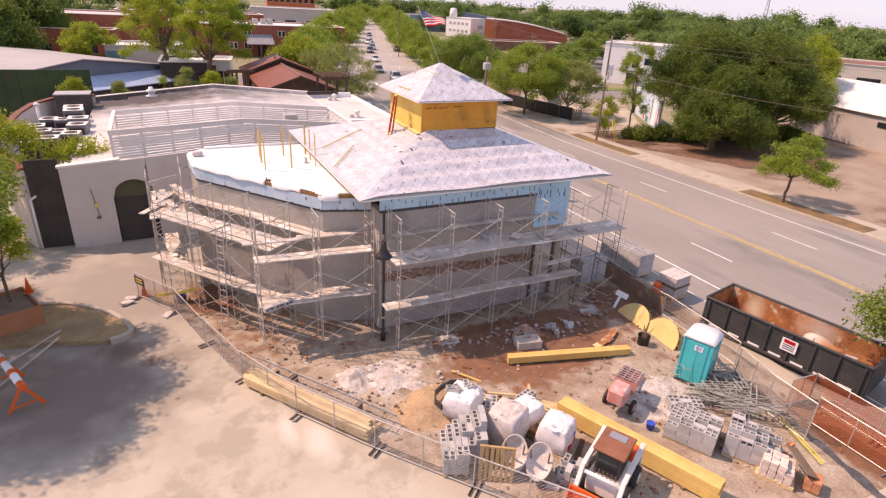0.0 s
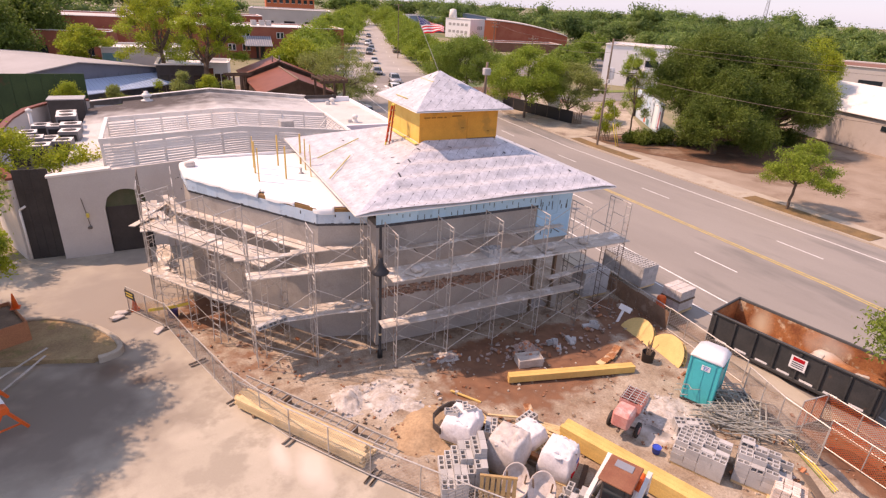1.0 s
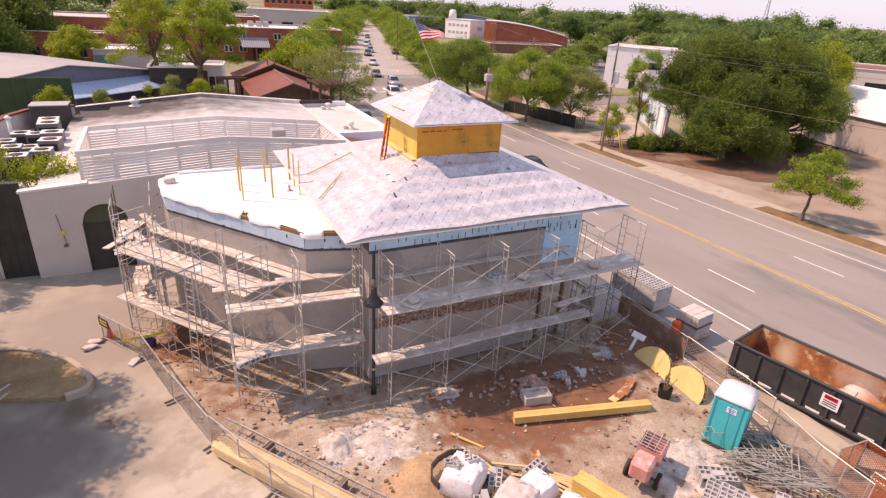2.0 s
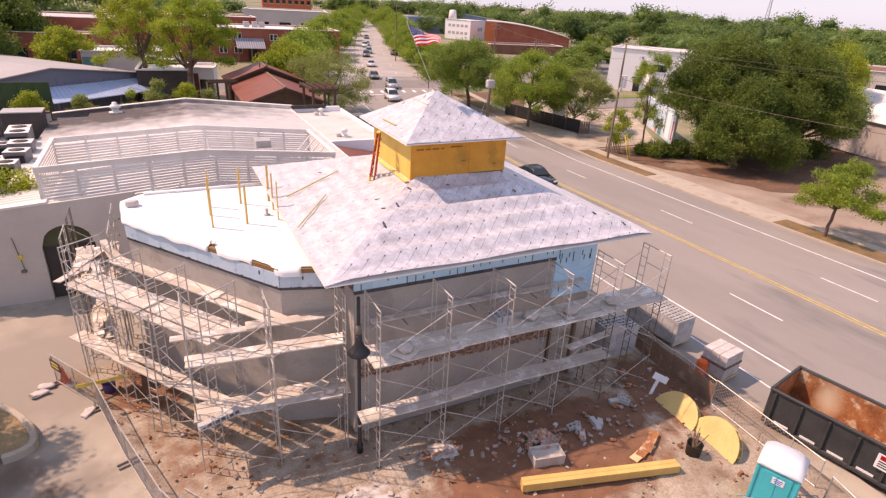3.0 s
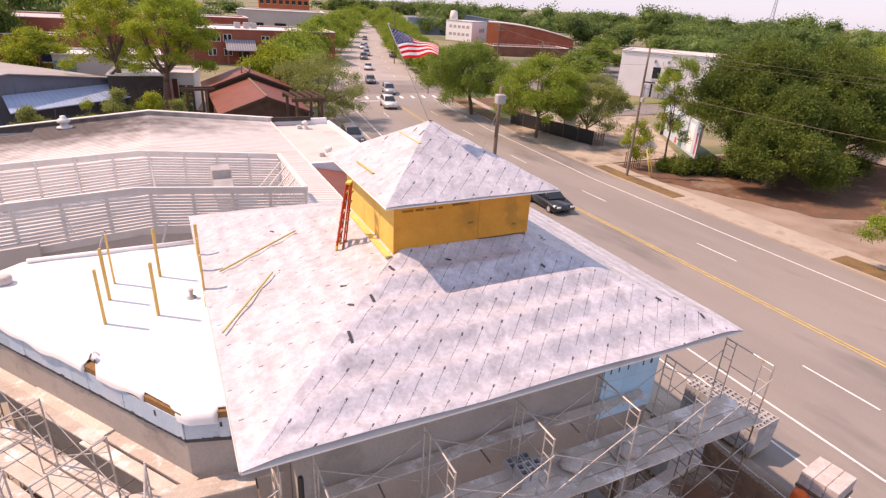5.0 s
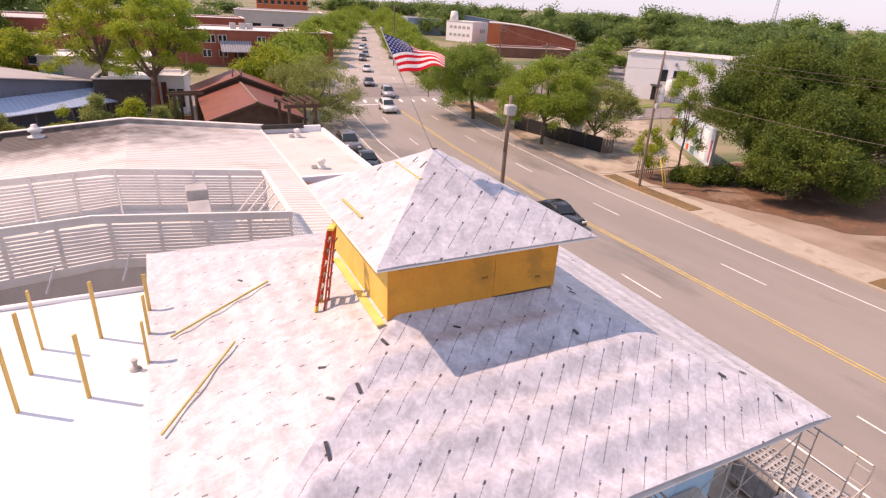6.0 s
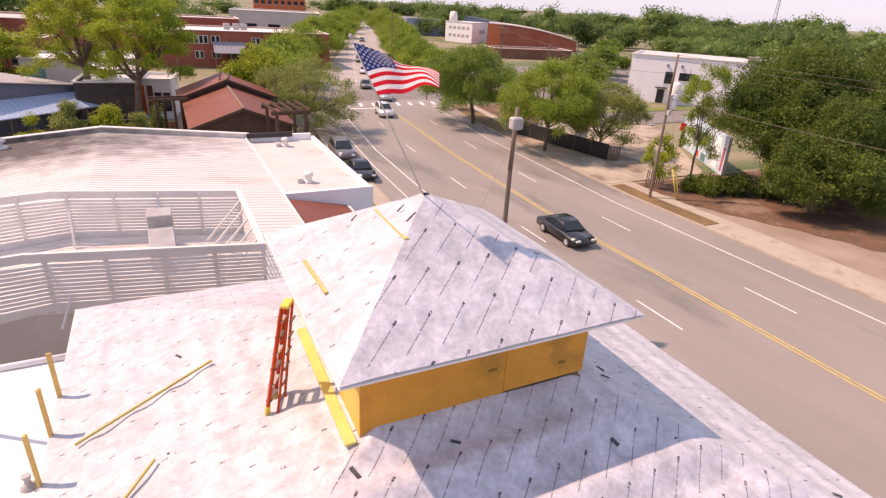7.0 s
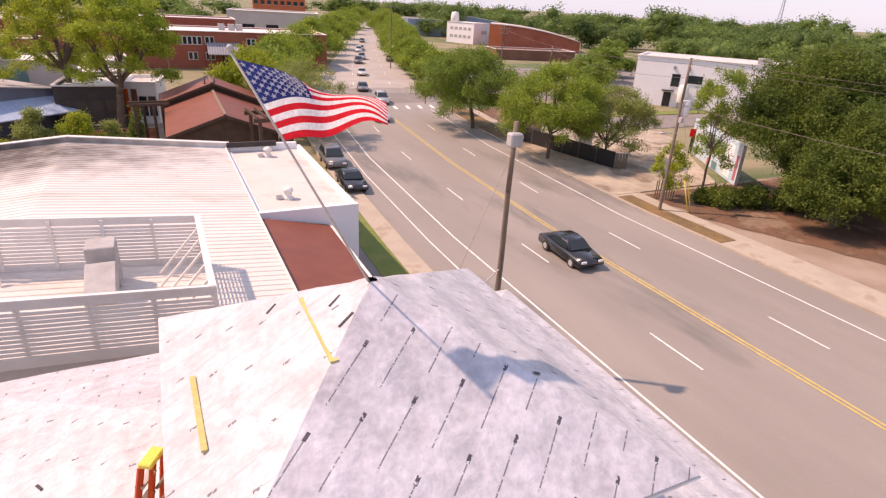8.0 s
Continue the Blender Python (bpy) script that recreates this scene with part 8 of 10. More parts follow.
for (a, b, c, sag, r) in (((46.45, 52.0, 7.6), (66.0, 4.0, 7.2), 24, 1.4, 0.02), ((46.45, 52.0, 10.6), (78.0, 8.0, 11.0), 24, 1.2, 0.014), ((46.45, 52.0, 11.0), (80.0, 6.0, 11.6), 24, 1.2, 0.014), ((46.4, 52.0, 10.6), (70.5, 118, 10.0), 20, 1.0, 0.014), ((46.4, 52.0, 9.6), (66, 96, 8.2), 20, 0.8, 0.014)):
    bm = bmesh.new()
    o = Vector(a)
    sweep(bm, [o.lerp(Vector(b), i / c) - Vector((0, 0, sag * 4 * (i / c) * (1 - i / c))) - o for i in range(c + 1)], r)
    single("overhead_wire", bm, M_DARKSTEEL, "thin sagging overhead cable", "cable", a, group="overhead cables")
# yellow guard on the guy of the roadside pole
gg = thing("guy_wire", "steel guy wire with yellow plastic guards", "guy wire", gz(48.3, 50.4))
bm = bmesh.new()
tube(bm, (0, 0, 0), (-1.9, 1.6, 9.0), 0.012, n=4)
part("wire", bm, M_STEEL, gg)
for dx in (0.0, -1.6):
    bm = bmesh.new()
    tube(bm, (dx * 0.2, 0, 0), (dx * 0.2 - 0.62, 0.5, 2.7), 0.045, n=7)
    part("guard", bm, M_YELLOWPAINT, gg)
# radio mast far off
mast = thing("radio_mast", "slender lattice radio mast on the horizon", "mast", (560, 410, -0.87))
for k in range(3):
    bm = bmesh.new()
    a = k * 2.094
    tube(bm, (3 * math.cos(a), 3 * math.sin(a), 0), (0.5 * math.cos(a), 0.5 * math.sin(a), 46), 0.22, n=4)
    part("leg", bm, M_GREYMET, mast)
for k in range(12):
    bm = bmesh.new()
    z = 3 + k * 3.6
    r0, r1 = 3 - 2.5 * z / 46, 3 - 2.5 * (z + 3.6) / 46
    for j in range(3):
        a, b2 = j * 2.094, (j + 1) * 2.094
        tube(bm, (r0 * math.cos(a), r0 * math.sin(a), z), (r1 * math.cos(b2), r1 * math.sin(b2), z + 3.6), 0.12, n=3, caps=False)
    part("lattice", bm, M_GREYMET, mast)
# black hoarding and picket fence by the drive
bfence = thing("fence", "low black fabric-covered fence along the verge", "fence", gz(49.0, 71), rz=0)
for k in range(6):
    a = Vector((48.6 + 0.46 * k, 77.0 - 2.3 * k))
    b2 = Vector((48.6 + 0.46 * (k + 1), 77.0 - 2.3 * (k + 1)))
    bm = bmesh.new()
    bar(bm, (a.x - 49, a.y - 71, 0.95), (b2.x - 49, b2.y - 71, 0.95), 0.06, 1.7)
    part("panel", bm, M_BLACK, bfence)
    bm = bmesh.new()
    tube(bm, (a.x - 49, a.y - 71, 0), (a.x - 49, a.y - 71, 1.95), 0.05, n=6)
    part("post", bm, M_DARKSTEEL, bfence)
for cx, cy, nn, dx, dy in ((51.4, 63.2, 9, 0.12, -0.09), (48.2, 54.3, 9, 0.14, -0.12)):
    pf = thing("picket_fence", "short run of weathered grey pickets", "fence", gz(cx, cy))
    for k in range(nn):
        bm = bmesh.new()
        box(bm, dx * k, dy * k, 0.85, 0.1, 0.03, 1.7 + RND.uniform(-0.1, 0.1), m=pose(0, 0, 0, 0, RND.uniform(-2, 2), 0))
        part("picket", bm, M_OLDWOOD, pf)
hall("white_van_box", "white trailer body behind the black fence", (53.0, 73.5, -0.87), 6.0, 2.4, 2.6, -80, M_WHITE, M_WHITE, parapet=0.05, category="trailer")


# ---- cars ----
def car(loc, rz, colour, label, kind="sedan"):
    """A car built lengthwise along x, facing +x: hull, cabin, glass, wheels, lights."""
    L, W = (4.75, 1.82) if kind == "sedan" else (4.7, 1.9)
    roof_z = 1.45 if kind == "sedan" else 1.72
    ob = thing("car", label, "car", loc, rz, group="cars on the street")
    sill, belt = 0.28, 0.92 if kind == "sedan" else 1.02
    if kind == "sedan":
        low = [(-L / 2, 0.45), (-L / 2 + 0.08, 0.86), (-1.55, 0.98), (-0.3, belt), (0.95, belt), (1.9, 0.80), (L / 2 - 0.05, 0.66), (L / 2, 0.42), (L / 2 - 0.2, sill), (-L / 2 + 0.15, sill)]
        cab = [(-1.75, 0.95), (-0.95, 1.40), (-0.2, roof_z), (0.35, 1.40), (1.15, 0.90)]
    else:
        low = [(-L / 2, 0.45), (-L / 2 + 0.03, 1.02), (-0.3, belt), (1.05, belt), (1.95, 0.92), (L / 2 - 0.05, 0.76), (L / 2, 0.45), (L / 2 - 0.2, sill), (-L / 2 + 0.15, sill)]
        cab = [(-L / 2 + 0.05, 1.0), (-L / 2 + 0.4, 1.62), (-1.2, roof_z), (0.1, 1.66), (1.2, 1.0)]

    def loft(prof, w0, w1, zlo, zhi):
        bm = bmesh.new()
        def wid(z):
            t = min(1, max(0, (z - zlo) / (zhi - zlo)))
            return (w0 + (w1 - w0) * t) / 2
        a = [bm.verts.new((x, -wid(z), z)) for x, z in prof]
        b = [bm.verts.new((x, wid(z), z)) for x, z in prof]
        bm.faces.new(a)
        bm.faces.new(b[::-1])
        for i in range(len(prof)):
            k = (i + 1) % len(prof)
            bm.faces.new((a[i], a[k], b[k], b[i]))
        bmesh.ops.bevel(bm, geom=bm.edges[:], offset=0.05, segments=2, affect="EDGES")
        return bm
    part("body", loft(low, W, W, 0.3, 1), colour, ob, smooth=True)
    part("cabin", loft(cab, W - 0.14, W - 0.5, 0.95, roof_z), colour, ob, smooth=True)
    mid = sum(x for x, z in cab) / len(cab)
    bm = loft([(x, min(z, roof_z - 0.1)) for x, z in [(mid + (x - mid) * 0.9, z) for x, z in cab]], W - 0.11, W - 0.43, 0.95, roof_z)
    part("side_glass", bm, M_GLASS, ob)
    def pane(i, j):
        bm = bmesh.new()
        (x0, z0), (x1, z1) = cab[i], cab[j]
        nx, nz = (z1 - z0), -(x1 - x0)
        ln = math.hypot(nx, nz)
        s = 0.012 if nz > 0 else -0.012
        ox, oz = nx / ln * s, nz / ln * s
        if oz < 0:
            ox, oz = -ox, -oz
        p = [(x0 * 0.88 + x1 * 0.12 + ox, z0 * 0.88 + z1 * 0.12 + oz), (x0 * 0.1 + x1 * 0.9 + ox, z0 * 0.1 + z1 * 0.9 + oz)]
        v = [bm.verts.new((p[0][0], -W / 2 + 0.2, p[0][1])), bm.verts.new((p[0][0], W / 2 - 0.2, p[0][1])), bm.verts.new((p[1][0], W / 2 - 0.3, p[1][1])), bm.verts.new((p[1][0], -W / 2 + 0.3, p[1][1]))]
        hi = [bm.verts.new(q.co + Vector((ox, 0, oz))) for q in v]
        bm.faces.new(v)
        bm.faces.new(hi[::-1])
        for a in range(4):
            bm.faces.new((v[a], v[(a + 1) % 4], hi[(a + 1) % 4], hi[a]))
        return bm
    part("rear_window", pane(0, 1), M_GLASS, ob)
    part("windscreen", pane(len(cab) - 1, len(cab) - 2), M_GLASS, ob)
    for x in (-L / 2 + 0.95, L / 2 - 0.95):
        for s in (-1, 1):
            bm = bmesh.new()
            tube(bm, (x, s * (W / 2 - 0.2), 0.33), (x, s * (W / 2 + 0.01), 0.33), 0.33, n=16)
            wh = part("wheel", bm, M_RUBBER, ob)
            bm = bmesh.new()
            tube(bm, (x, s * (W / 2 + 0.005), 0.33), (x, s * (W / 2 + 0.025), 0.33), 0.2, n=12)
            part("rim", bm, M_AC, wh)
    for x, m, nm in ((L / 2 - 0.03, M_PLASTIC, "headlight"), (-L / 2 + 0.03, M_FLAGRED, "tail_light")):
        for s in (-1, 1):
            bm = bmesh.new()
            box(bm, x, s * (W / 2 - 0.3), 0.68, 0.1, 0.36, 0.14, bevel=0.02)
            part(nm, bm, m, ob)
    return ob


CAR_BLACK, CAR_SILVER, CAR_WHITE, CAR_GREY = (paint("car_" + nme, c, 0.25, 0.2, 0.6) for nme, c in (("black", (0.02, 0.022, 0.026)), ("silver", (0.42, 0.42, 0.43)), ("white", (0.75, 0.75, 0.74)), ("grey", (0.16, 0.16, 0.17))))
def along(y, away=False):
    """Heading of a car in the lane at y."""
    slope = 0.04 + 0.27 / (1 + math.exp(-(y - 95) / 12))
    return (90 if away else -90) - math.degrees(math.atan(slope))


for x, y, colour, label, kind, away in (
        (32.95, 46.4, CAR_BLACK, "black sedan driving along the middle lane", "sedan", False),
        (24.2, 64.9, CAR_BLACK, "black car parked at the kerb", "sedan", False),
        (24.6, 72.0, CAR_GREY, "dark grey car parked at the kerb", "wagon", False),
        (36.5, 91.9, CAR_WHITE, "white van-like car on the road", "wagon", False),
        (41.3, 104.5, CAR_SILVER, "silver car on the road", "wagon", False),
        (42.4, 117.3, CAR_GREY, "grey car waiting beyond the crossing", "sedan", False),
        (49.0, 138.0, CAR_WHITE, "white car in the far lane", "sedan", False),
        (55.5, 160.5, CAR_GREY, "dark car in the far lane", "wagon", False),
        (59.6, 170.4, CAR_SILVER, "silver car in the far lane", "wagon", False),
        (65.6, 191.7, CAR_WHITE, "white car far along the street", "wagon", False),
        (68.7, 198.9, CAR_SILVER, "silver car far along the street", "sedan", False),
        (79.5, 231.0, CAR_GREY, "dark car far along the street", "sedan", False),
        (66.0, 166.6, CAR_GREY, "dark car driving away along the far street", "wagon", True)):
    car(gz(x, y), along(y, away), colour, label, kind)
car(gz(95.0, 122.4), 78, CAR_GREY, "dark pickup parked by the back street", "wagon")
# signals at the crossing
for x, y in ((48.0, 103), (29.5, 97)):
    sg = thing("traffic_signal", "traffic signal on a slim dark pole", "traffic light", gz(x, y))
    bm = bmesh.new()
    tube(bm, (0, 0, 0), (0, 0, 5.2), 0.08, 0.06, n=8)
    part("pole", bm, M_DARKSTEEL, sg)
    bm = bmesh.new()
    box(bm, 0.0, -0.2, 4.7, 0.34, 0.25, 1.0, bevel=0.03)
    hs = part("head", bm, M_YELLOWPAINT, sg)
    for k, m in enumerate((M_FLAGRED, M_YELLOWPAINT, M_GRASS)):
        bm = bmesh.new()
        tube(bm, (0, -0.34, 5.0 - k * 0.3), (0, -0.31, 5.0 - k * 0.3), 0.1, n=10)
        part("lens", bm, m, hs)

# ---- things on the building site ----
def block_mesh():
    """A hollow concrete block, 0.4 x 0.2 x 0.2, with two cells open above."""
    bm = bmesh.new()
    L, W, H, t = 0.395, 0.195, 0.19, 0.035
    xs = [-L / 2, -L / 2 + t, -t / 2, t / 2, L / 2 - t, L / 2]
    ys = [-W / 2, -W / 2 + t, W / 2 - t, W / 2]
    top = [[bm.verts.new((x, y, H)) for x in xs] for y in ys]
    bot = [[bm.verts.new((x, y, 0)) for x in (xs[0], xs[-1])] for y in (ys[0], ys[-1])]
    for j in range(3):
        for i in range(5):
            if j == 1 and i in (1, 3):
                q = [top[j][i], top[j][i + 1], top[j + 1][i + 1], top[j + 1][i]]
                d = [bm.verts.new((v.co.x, v.co.y, 0.03)) for v in q]
                for a in range(4):
                    bm.faces.new((q[a], d[a], d[(a + 1) % 4], q[(a + 1) % 4]))
                bm.faces.new(d)
                continue
            bm.faces.new((top[j][i], top[j][i + 1], top[j + 1][i + 1], top[j + 1][i]))
    bm.faces.new([top[0][i] for i in range(6)][::-1] + [bot[0][0], bot[0][1]])
    bm.faces.new([top[3][i] for i in range(6)] + [bot[1][1], bot[1][0]])
    bm.faces.new([top[j][0] for j in range(4)] + [bot[1][0], bot[0][0]])
    bm.faces.new([top[j][5] for j in range(4)][::-1] + [bot[0][1], bot[1][1]])
    bm.faces.new((bot[0][0], bot[1][0], bot[1][1], bot[0][1]))
    return mesh_bm("block", bm, M_BLOCK)


BLOCK = block_mesh()


def pallet_parts(ob, sx=1.2, sy=1.0, z=0.0):
    for k in range(3):
        bm = bmesh.new()
        box(bm, 0, -sy / 2 + 0.06 + k * (sy - 0.12) / 2, z + 0.05, sx, 0.09, 0.1)
        part("stringer", bm, M_PALEWOOD, ob)
    for k in range(7):
        bm = bmesh.new()
        box(bm, -sx / 2 + 0.05 + k * (sx - 0.1) / 6, 0, z + 0.112, 0.1, sy, 0.022)
        part("deck_board", bm, M_PALEWOOD, ob)


def block_stack(loc, rz, cols, rows, heights, label, pallet=True, turn=0.0, drop=0.0, rnd=0):
    """Blocks on a pallet: heights(i, j) courses at each place of a cols x rows bond."""
    r = random.Random(rnd)
    ob = thing("block_stack", label, "block stack", loc, rz, group="stacks of concrete blocks")
    z0 = 0.0
    if pallet:
        pallet_parts(ob, cols * 0.4, rows * 0.2)
        z0 = 0.125
    for i in range(cols):
        for j in range(rows):
            for k in range(heights(i, j)):
                if r.random() < drop:
                    continue
                m = pose((i - (cols - 1) / 2) * 0.402 + r.uniform(-0.01, 0.01), (j - (rows - 1) / 2) * 0.203 + r.uniform(-0.006, 0.006), z0 + k * 0.192, 0, 0, r.uniform(-2, 2))
                if turn and k == heights(i, j) - 1 and r.random() < turn:
                    m = m @ pose(0, 0, 0.1, 90, 0, 0) @ pose(0, 0, -0.1)
                place("block", BLOCK, ob, m)
    return ob


# lamp post by the corner
lp = thing("street_lamp", "black lamp post with a bell-shaped shade", "lamp post", (7.3, 19.5, 0.0))
bm = bmesh.new()
lathe(bm, [(0.11, 0), (0.11, 0.35), (0.06, 0.42), (0.055, 5.9), (0.04, 5.95)], 14)
part("post", bm, M_BLACK, lp)
bm = bmesh.new()
lathe(bm, [(0.35, 3.98), (0.36, 4.02), (0.27, 4.12), (0.17, 4.26), (0.11, 4.42), (0.10, 4.66)], 20)
part("shade", bm, M_BLACK, lp)
bm = bmesh.new()
lathe(bm, [(0.09, 4.66), (0.1, 4.75), (0.08, 5.0)], 12)
part("collar", bm, M_DARKSTEEL, lp)
bm = bmesh.new()
lathe(bm, [(0.062, 1.12), (0.066, 1.13), (0.066, 1.2), (0.062, 1.21)], 14)
part("band", bm, M_PALEWOOD, lp, "pale tape band")

# portable toilet
wc = thing("portable_toilet", "teal plastic portable toilet with a white roof", "portable toilet", (17.95, 12.2, 0.06), rz=24)
bm = bmesh.new()
box(bm, 0, 0, 0.06, 1.16, 1.16, 0.12, bevel=0.02)
part("base", bm, M_CHARCOAL, wc)
bm = bmesh.new()
box(bm, 0, 0, 1.08, 1.08, 1.08, 1.95, bevel=0.03)
part("cabin", bm, M_TEAL, wc)
for s in (-1, 1):
    for t in (-1, 1):
        bm = bmesh.new()
        box(bm, s * 0.53, t * 0.53, 1.08, 0.09, 0.09, 1.96, bevel=0.02)
        part("corner_post", bm, M_TEAL, wc)
bm = bmesh.new()
box(bm, -0.555, 0.0, 1.05, 0.03, 0.78, 1.8, bevel=0.01)
dr = part("door", bm, M_TEAL, wc)
bm = bmesh.new()
box(bm, -0.575, 0.0, 1.05, 0.02, 0.03, 1.75)
part("door_rib", bm, M_TEAL, dr)
bm = bmesh.new()
box(bm, -0.578, -0.05, 1.72, 0.012, 0.32, 0.22)
part("notice", bm, M_PLASTIC, dr, "white notice with dark bars")
bm = bmesh.new()
for k in range(3):
    box(bm, -0.586, -0.05, 1.78 - k * 0.06, 0.006, 0.24 - 0.04 * k, 0.02)
part("notice_bars", bm, M_BLUE, dr)
for y in (-0.54, 0.54):
    for k in range(4):
        bm = bmesh.new()
        box(bm, 0, y * 1.012, 1.78 + k * 0.05, 0.5, 0.02, 0.02)
        part("vent_slot", bm, M_CHARCOAL, wc)
bm = bmesh.new()
prof = [(-0.6, 2.03), (-0.6, 2.1), (-0.35, 2.24), (0.35, 2.24), (0.6, 2.1), (0.6, 2.03)]
f = [bm.verts.new((-0.6, y, z)) for y, z in prof]
b = [bm.verts.new((0.6, y, z)) for y, z in prof]
bm.faces.new(f)
bm.faces.new(b[::-1])
for i in range(6):
    bm.faces.new((f[i], f[(i + 1) % 6], b[(i + 1) % 6], b[i]))
bmesh.ops.bevel(bm, geom=bm.edges[:], offset=0.03, segments=2, affect="EDGES")
part("roof", bm, M_PLASTIC, wc, "domed white roof", smooth=True)

# roll-off dumpster
dm = thing("dumpster", "black roll-off dumpster, rusty inside, holding rubble", "dumpster", (23.45, 12.0, 0.12), rz=11.5)
DW, DL, DH = 2.35, 6.7, 1.42
for x in (-1, 1):
    bm = bmesh.new()
    box(bm, x * DW / 2, 0, DH / 2 + 0.12, 0.06, DL, DH, bevel=0.01)
    sd = part("side", bm, M_DUMP, dm)
    bm = bmesh.new()
    box(bm, x * (DW / 2 - 0.04), 0, DH / 2 + 0.12, 0.012, DL - 0.1, DH - 0.08)
    part("rusty_lining", bm, M_RUST, sd)
    for k in range(8):
        bm = bmesh.new()
        box(bm, x * (DW / 2 + 0.07), -DL / 2 + 0.2 + k * (DL - 0.4) / 7, DH / 2 + 0.14, 0.1, 0.09, DH - 0.2, bevel=0.01)
        part("rib", bm, M_DUMP, sd)
    bm = bmesh.new()
    box(bm, x * (DW / 2 + 0.04), 0, DH + 0.13, 0.12, DL + 0.06, 0.09, bevel=0.015)
    part("top_rail", bm, M_DUMP, sd)
    bm = bmesh.new()
    box(bm, x * (DW / 2 + 0.05), 0, 0.2, 0.14, DL, 0.14, bevel=0.015)
    part("bottom_rail", bm, M_DUMP, sd)
    for k in range(7):
        bm = bmesh.new()
        box(bm, x * (DW / 2 + 0.04), -DL / 2 + 0.2 + (k + 0.5) * (DL - 0.4) / 7, 0.31, 0.02, 0.5, 0.09)
        part("reflective_strip", bm, M_PLASTIC, sd)
for y in (-1, 1):
    bm = bmesh.new()
    box(bm, 0, y * DL / 2, DH / 2 + 0.12, DW + 0.02, 0.06, DH, bevel=0.01)
    en = part("end", bm, M_DUMP, dm)
    bm = bmesh.new()
    box(bm, 0, y * (DL / 2 - 0.04), DH / 2 + 0.12, DW - 0.1, 0.012, DH - 0.08)
    part("rusty_lining", bm, M_RUST, en)
    bm = bmesh.new()
    box(bm, 0, y * DL / 2, DH + 0.13, DW + 0.1, 0.1, 0.09, bevel=0.015)
    part("top_rail", bm, M_DUMP, en)
bm = bmesh.new()
box(bm, 0, 0, 0.16, DW - 0.04, DL - 0.04, 0.08)
part("floor", bm, M_RUST, dm)
bm = bmesh.new()
box(bm, -DW / 2 - 0.13, -0.45, 1.02, 0.02, 0.62, 0.56)
pl = part("notice", bm, M_PLASTIC, dm, "white notice board with red and dark bars")
bm = bmesh.new()
box(bm, -DW / 2 - 0.145, -0.45, 1.18, 0.006, 0.44, 0.16)
part("notice_emblem", bm, M_FLAGRED, pl)
for k in range(3):
    bm = bmesh.new()
    box(bm, -DW / 2 - 0.145, -0.45, 1.02 - k * 0.09, 0.006, 0.46, 0.04)
    part("notice_bar", bm, M_TAR, pl)
bm = bmesh.new()
lumpy(bm, 2.1, 3.2, 0.75, seed=3, rough=0.5, seg=22, rings=10, power=0.8)
bmesh.ops.translate(bm, vec=(0, -1.5, 0.2), verts=bm.verts)
single("clay_load", bm, M_RUST, "clay and broken masonry heaped in the dumpster", "rubble", (23.45, 12.0, 0.12), rz=11.5, smooth=True)
for k in range(14):
    bm = bmesh.new()
    box(bm, 0, 0, 0, RND.uniform(0.2, 0.6), RND.uniform(0.15, 0.35), RND.uniform(0.08, 0.2), bevel=0.02)
    lx, ly = RND.uniform(-0.8, 0.8), RND.uniform(-2.9, -0.4)
    w = dm.matrix_basis @ Vector((lx, ly, 0.98 - abs(lx) * 0.3))
    ob = single("rubble_piece", bm, M_DUST if k % 3 else M_RUST, "broken pale masonry lump in the dumpster", "rubble", tuple(w), RND.uniform(0, 180), group="rubble in the dumpster")
    ob.rotation_euler = (RND.uniform(-0.5, 0.5), RND.uniform(-0.5, 0.5), RND.uniform(0, 3))


# timber stacks
def timber_stack(loc, rz, length, cols, rows, w, h, material, label, jit=0.03, group="timber stacks"):
    ob = thing("timber_stack", label, "timber stack", loc, rz, group=group)
    for x in (-length * 0.32, length * 0.32):
        bm = bmesh.new()
        box(bm, x, 0, 0.04, 0.09, cols * w + 0.1, 0.08)
        part("bearer", bm, M_OLDWOOD, ob)
    for j in range(rows):
        for i in range(cols):
            bm = bmesh.new()
            box(bm, RND.uniform(-jit, jit), (i - (cols - 1) / 2) * w, 0.085 + (j + 0.5) * h, length * RND.uniform(0.985, 1.0), w - 0.006, h - 0.005, bevel=0.004)
            part("timber", bm, material, ob)
    return ob


timber_stack((14.05, 15.25, 0.05), -14.6, 5.5, 2, 1, 0.17, 0.3, M_TIMBER, "bundle of deep yellow engineered beams on the soil")
timber_stack((12.6, 9.95, 0.03), -67.5, 5.6, 3, 5, 0.185, 0.125, M_TIMBER, "tall stack of yellow engineered beams")
for k in range(5):
    bm = bmesh.new()
    box(bm, 0, 0, 0.03, RND.uniform(1.3, 2.4), 0.09, 0.04)
    single("loose_batten", bm, M_PALEWOOD, "loose pale batten lying on the soil", "batten", (10.9 + 0.22 * k, 13.2 - 0.1 * k, 0.09 + 0.01 * k), -40 + RND.uniform(-7, 7), group="loose battens")
for k in range(7):
    bm = bmesh.new()
    box(bm, 0, 0, 0.03, RND.uniform(0.9, 1.8), 0.08, 0.04)
    single("loose_batten", bm, M_OLDWOOD if k % 2 else M_PALEWOOD, "short rough timber offcut in a heap", "batten", (9.6 + RND.uniform(-0.5, 0.5), 14.2 + RND.uniform(-0.4, 0.4), 0.1 + 0.02 * k), RND.uniform(-80, -30), group="timber offcuts")
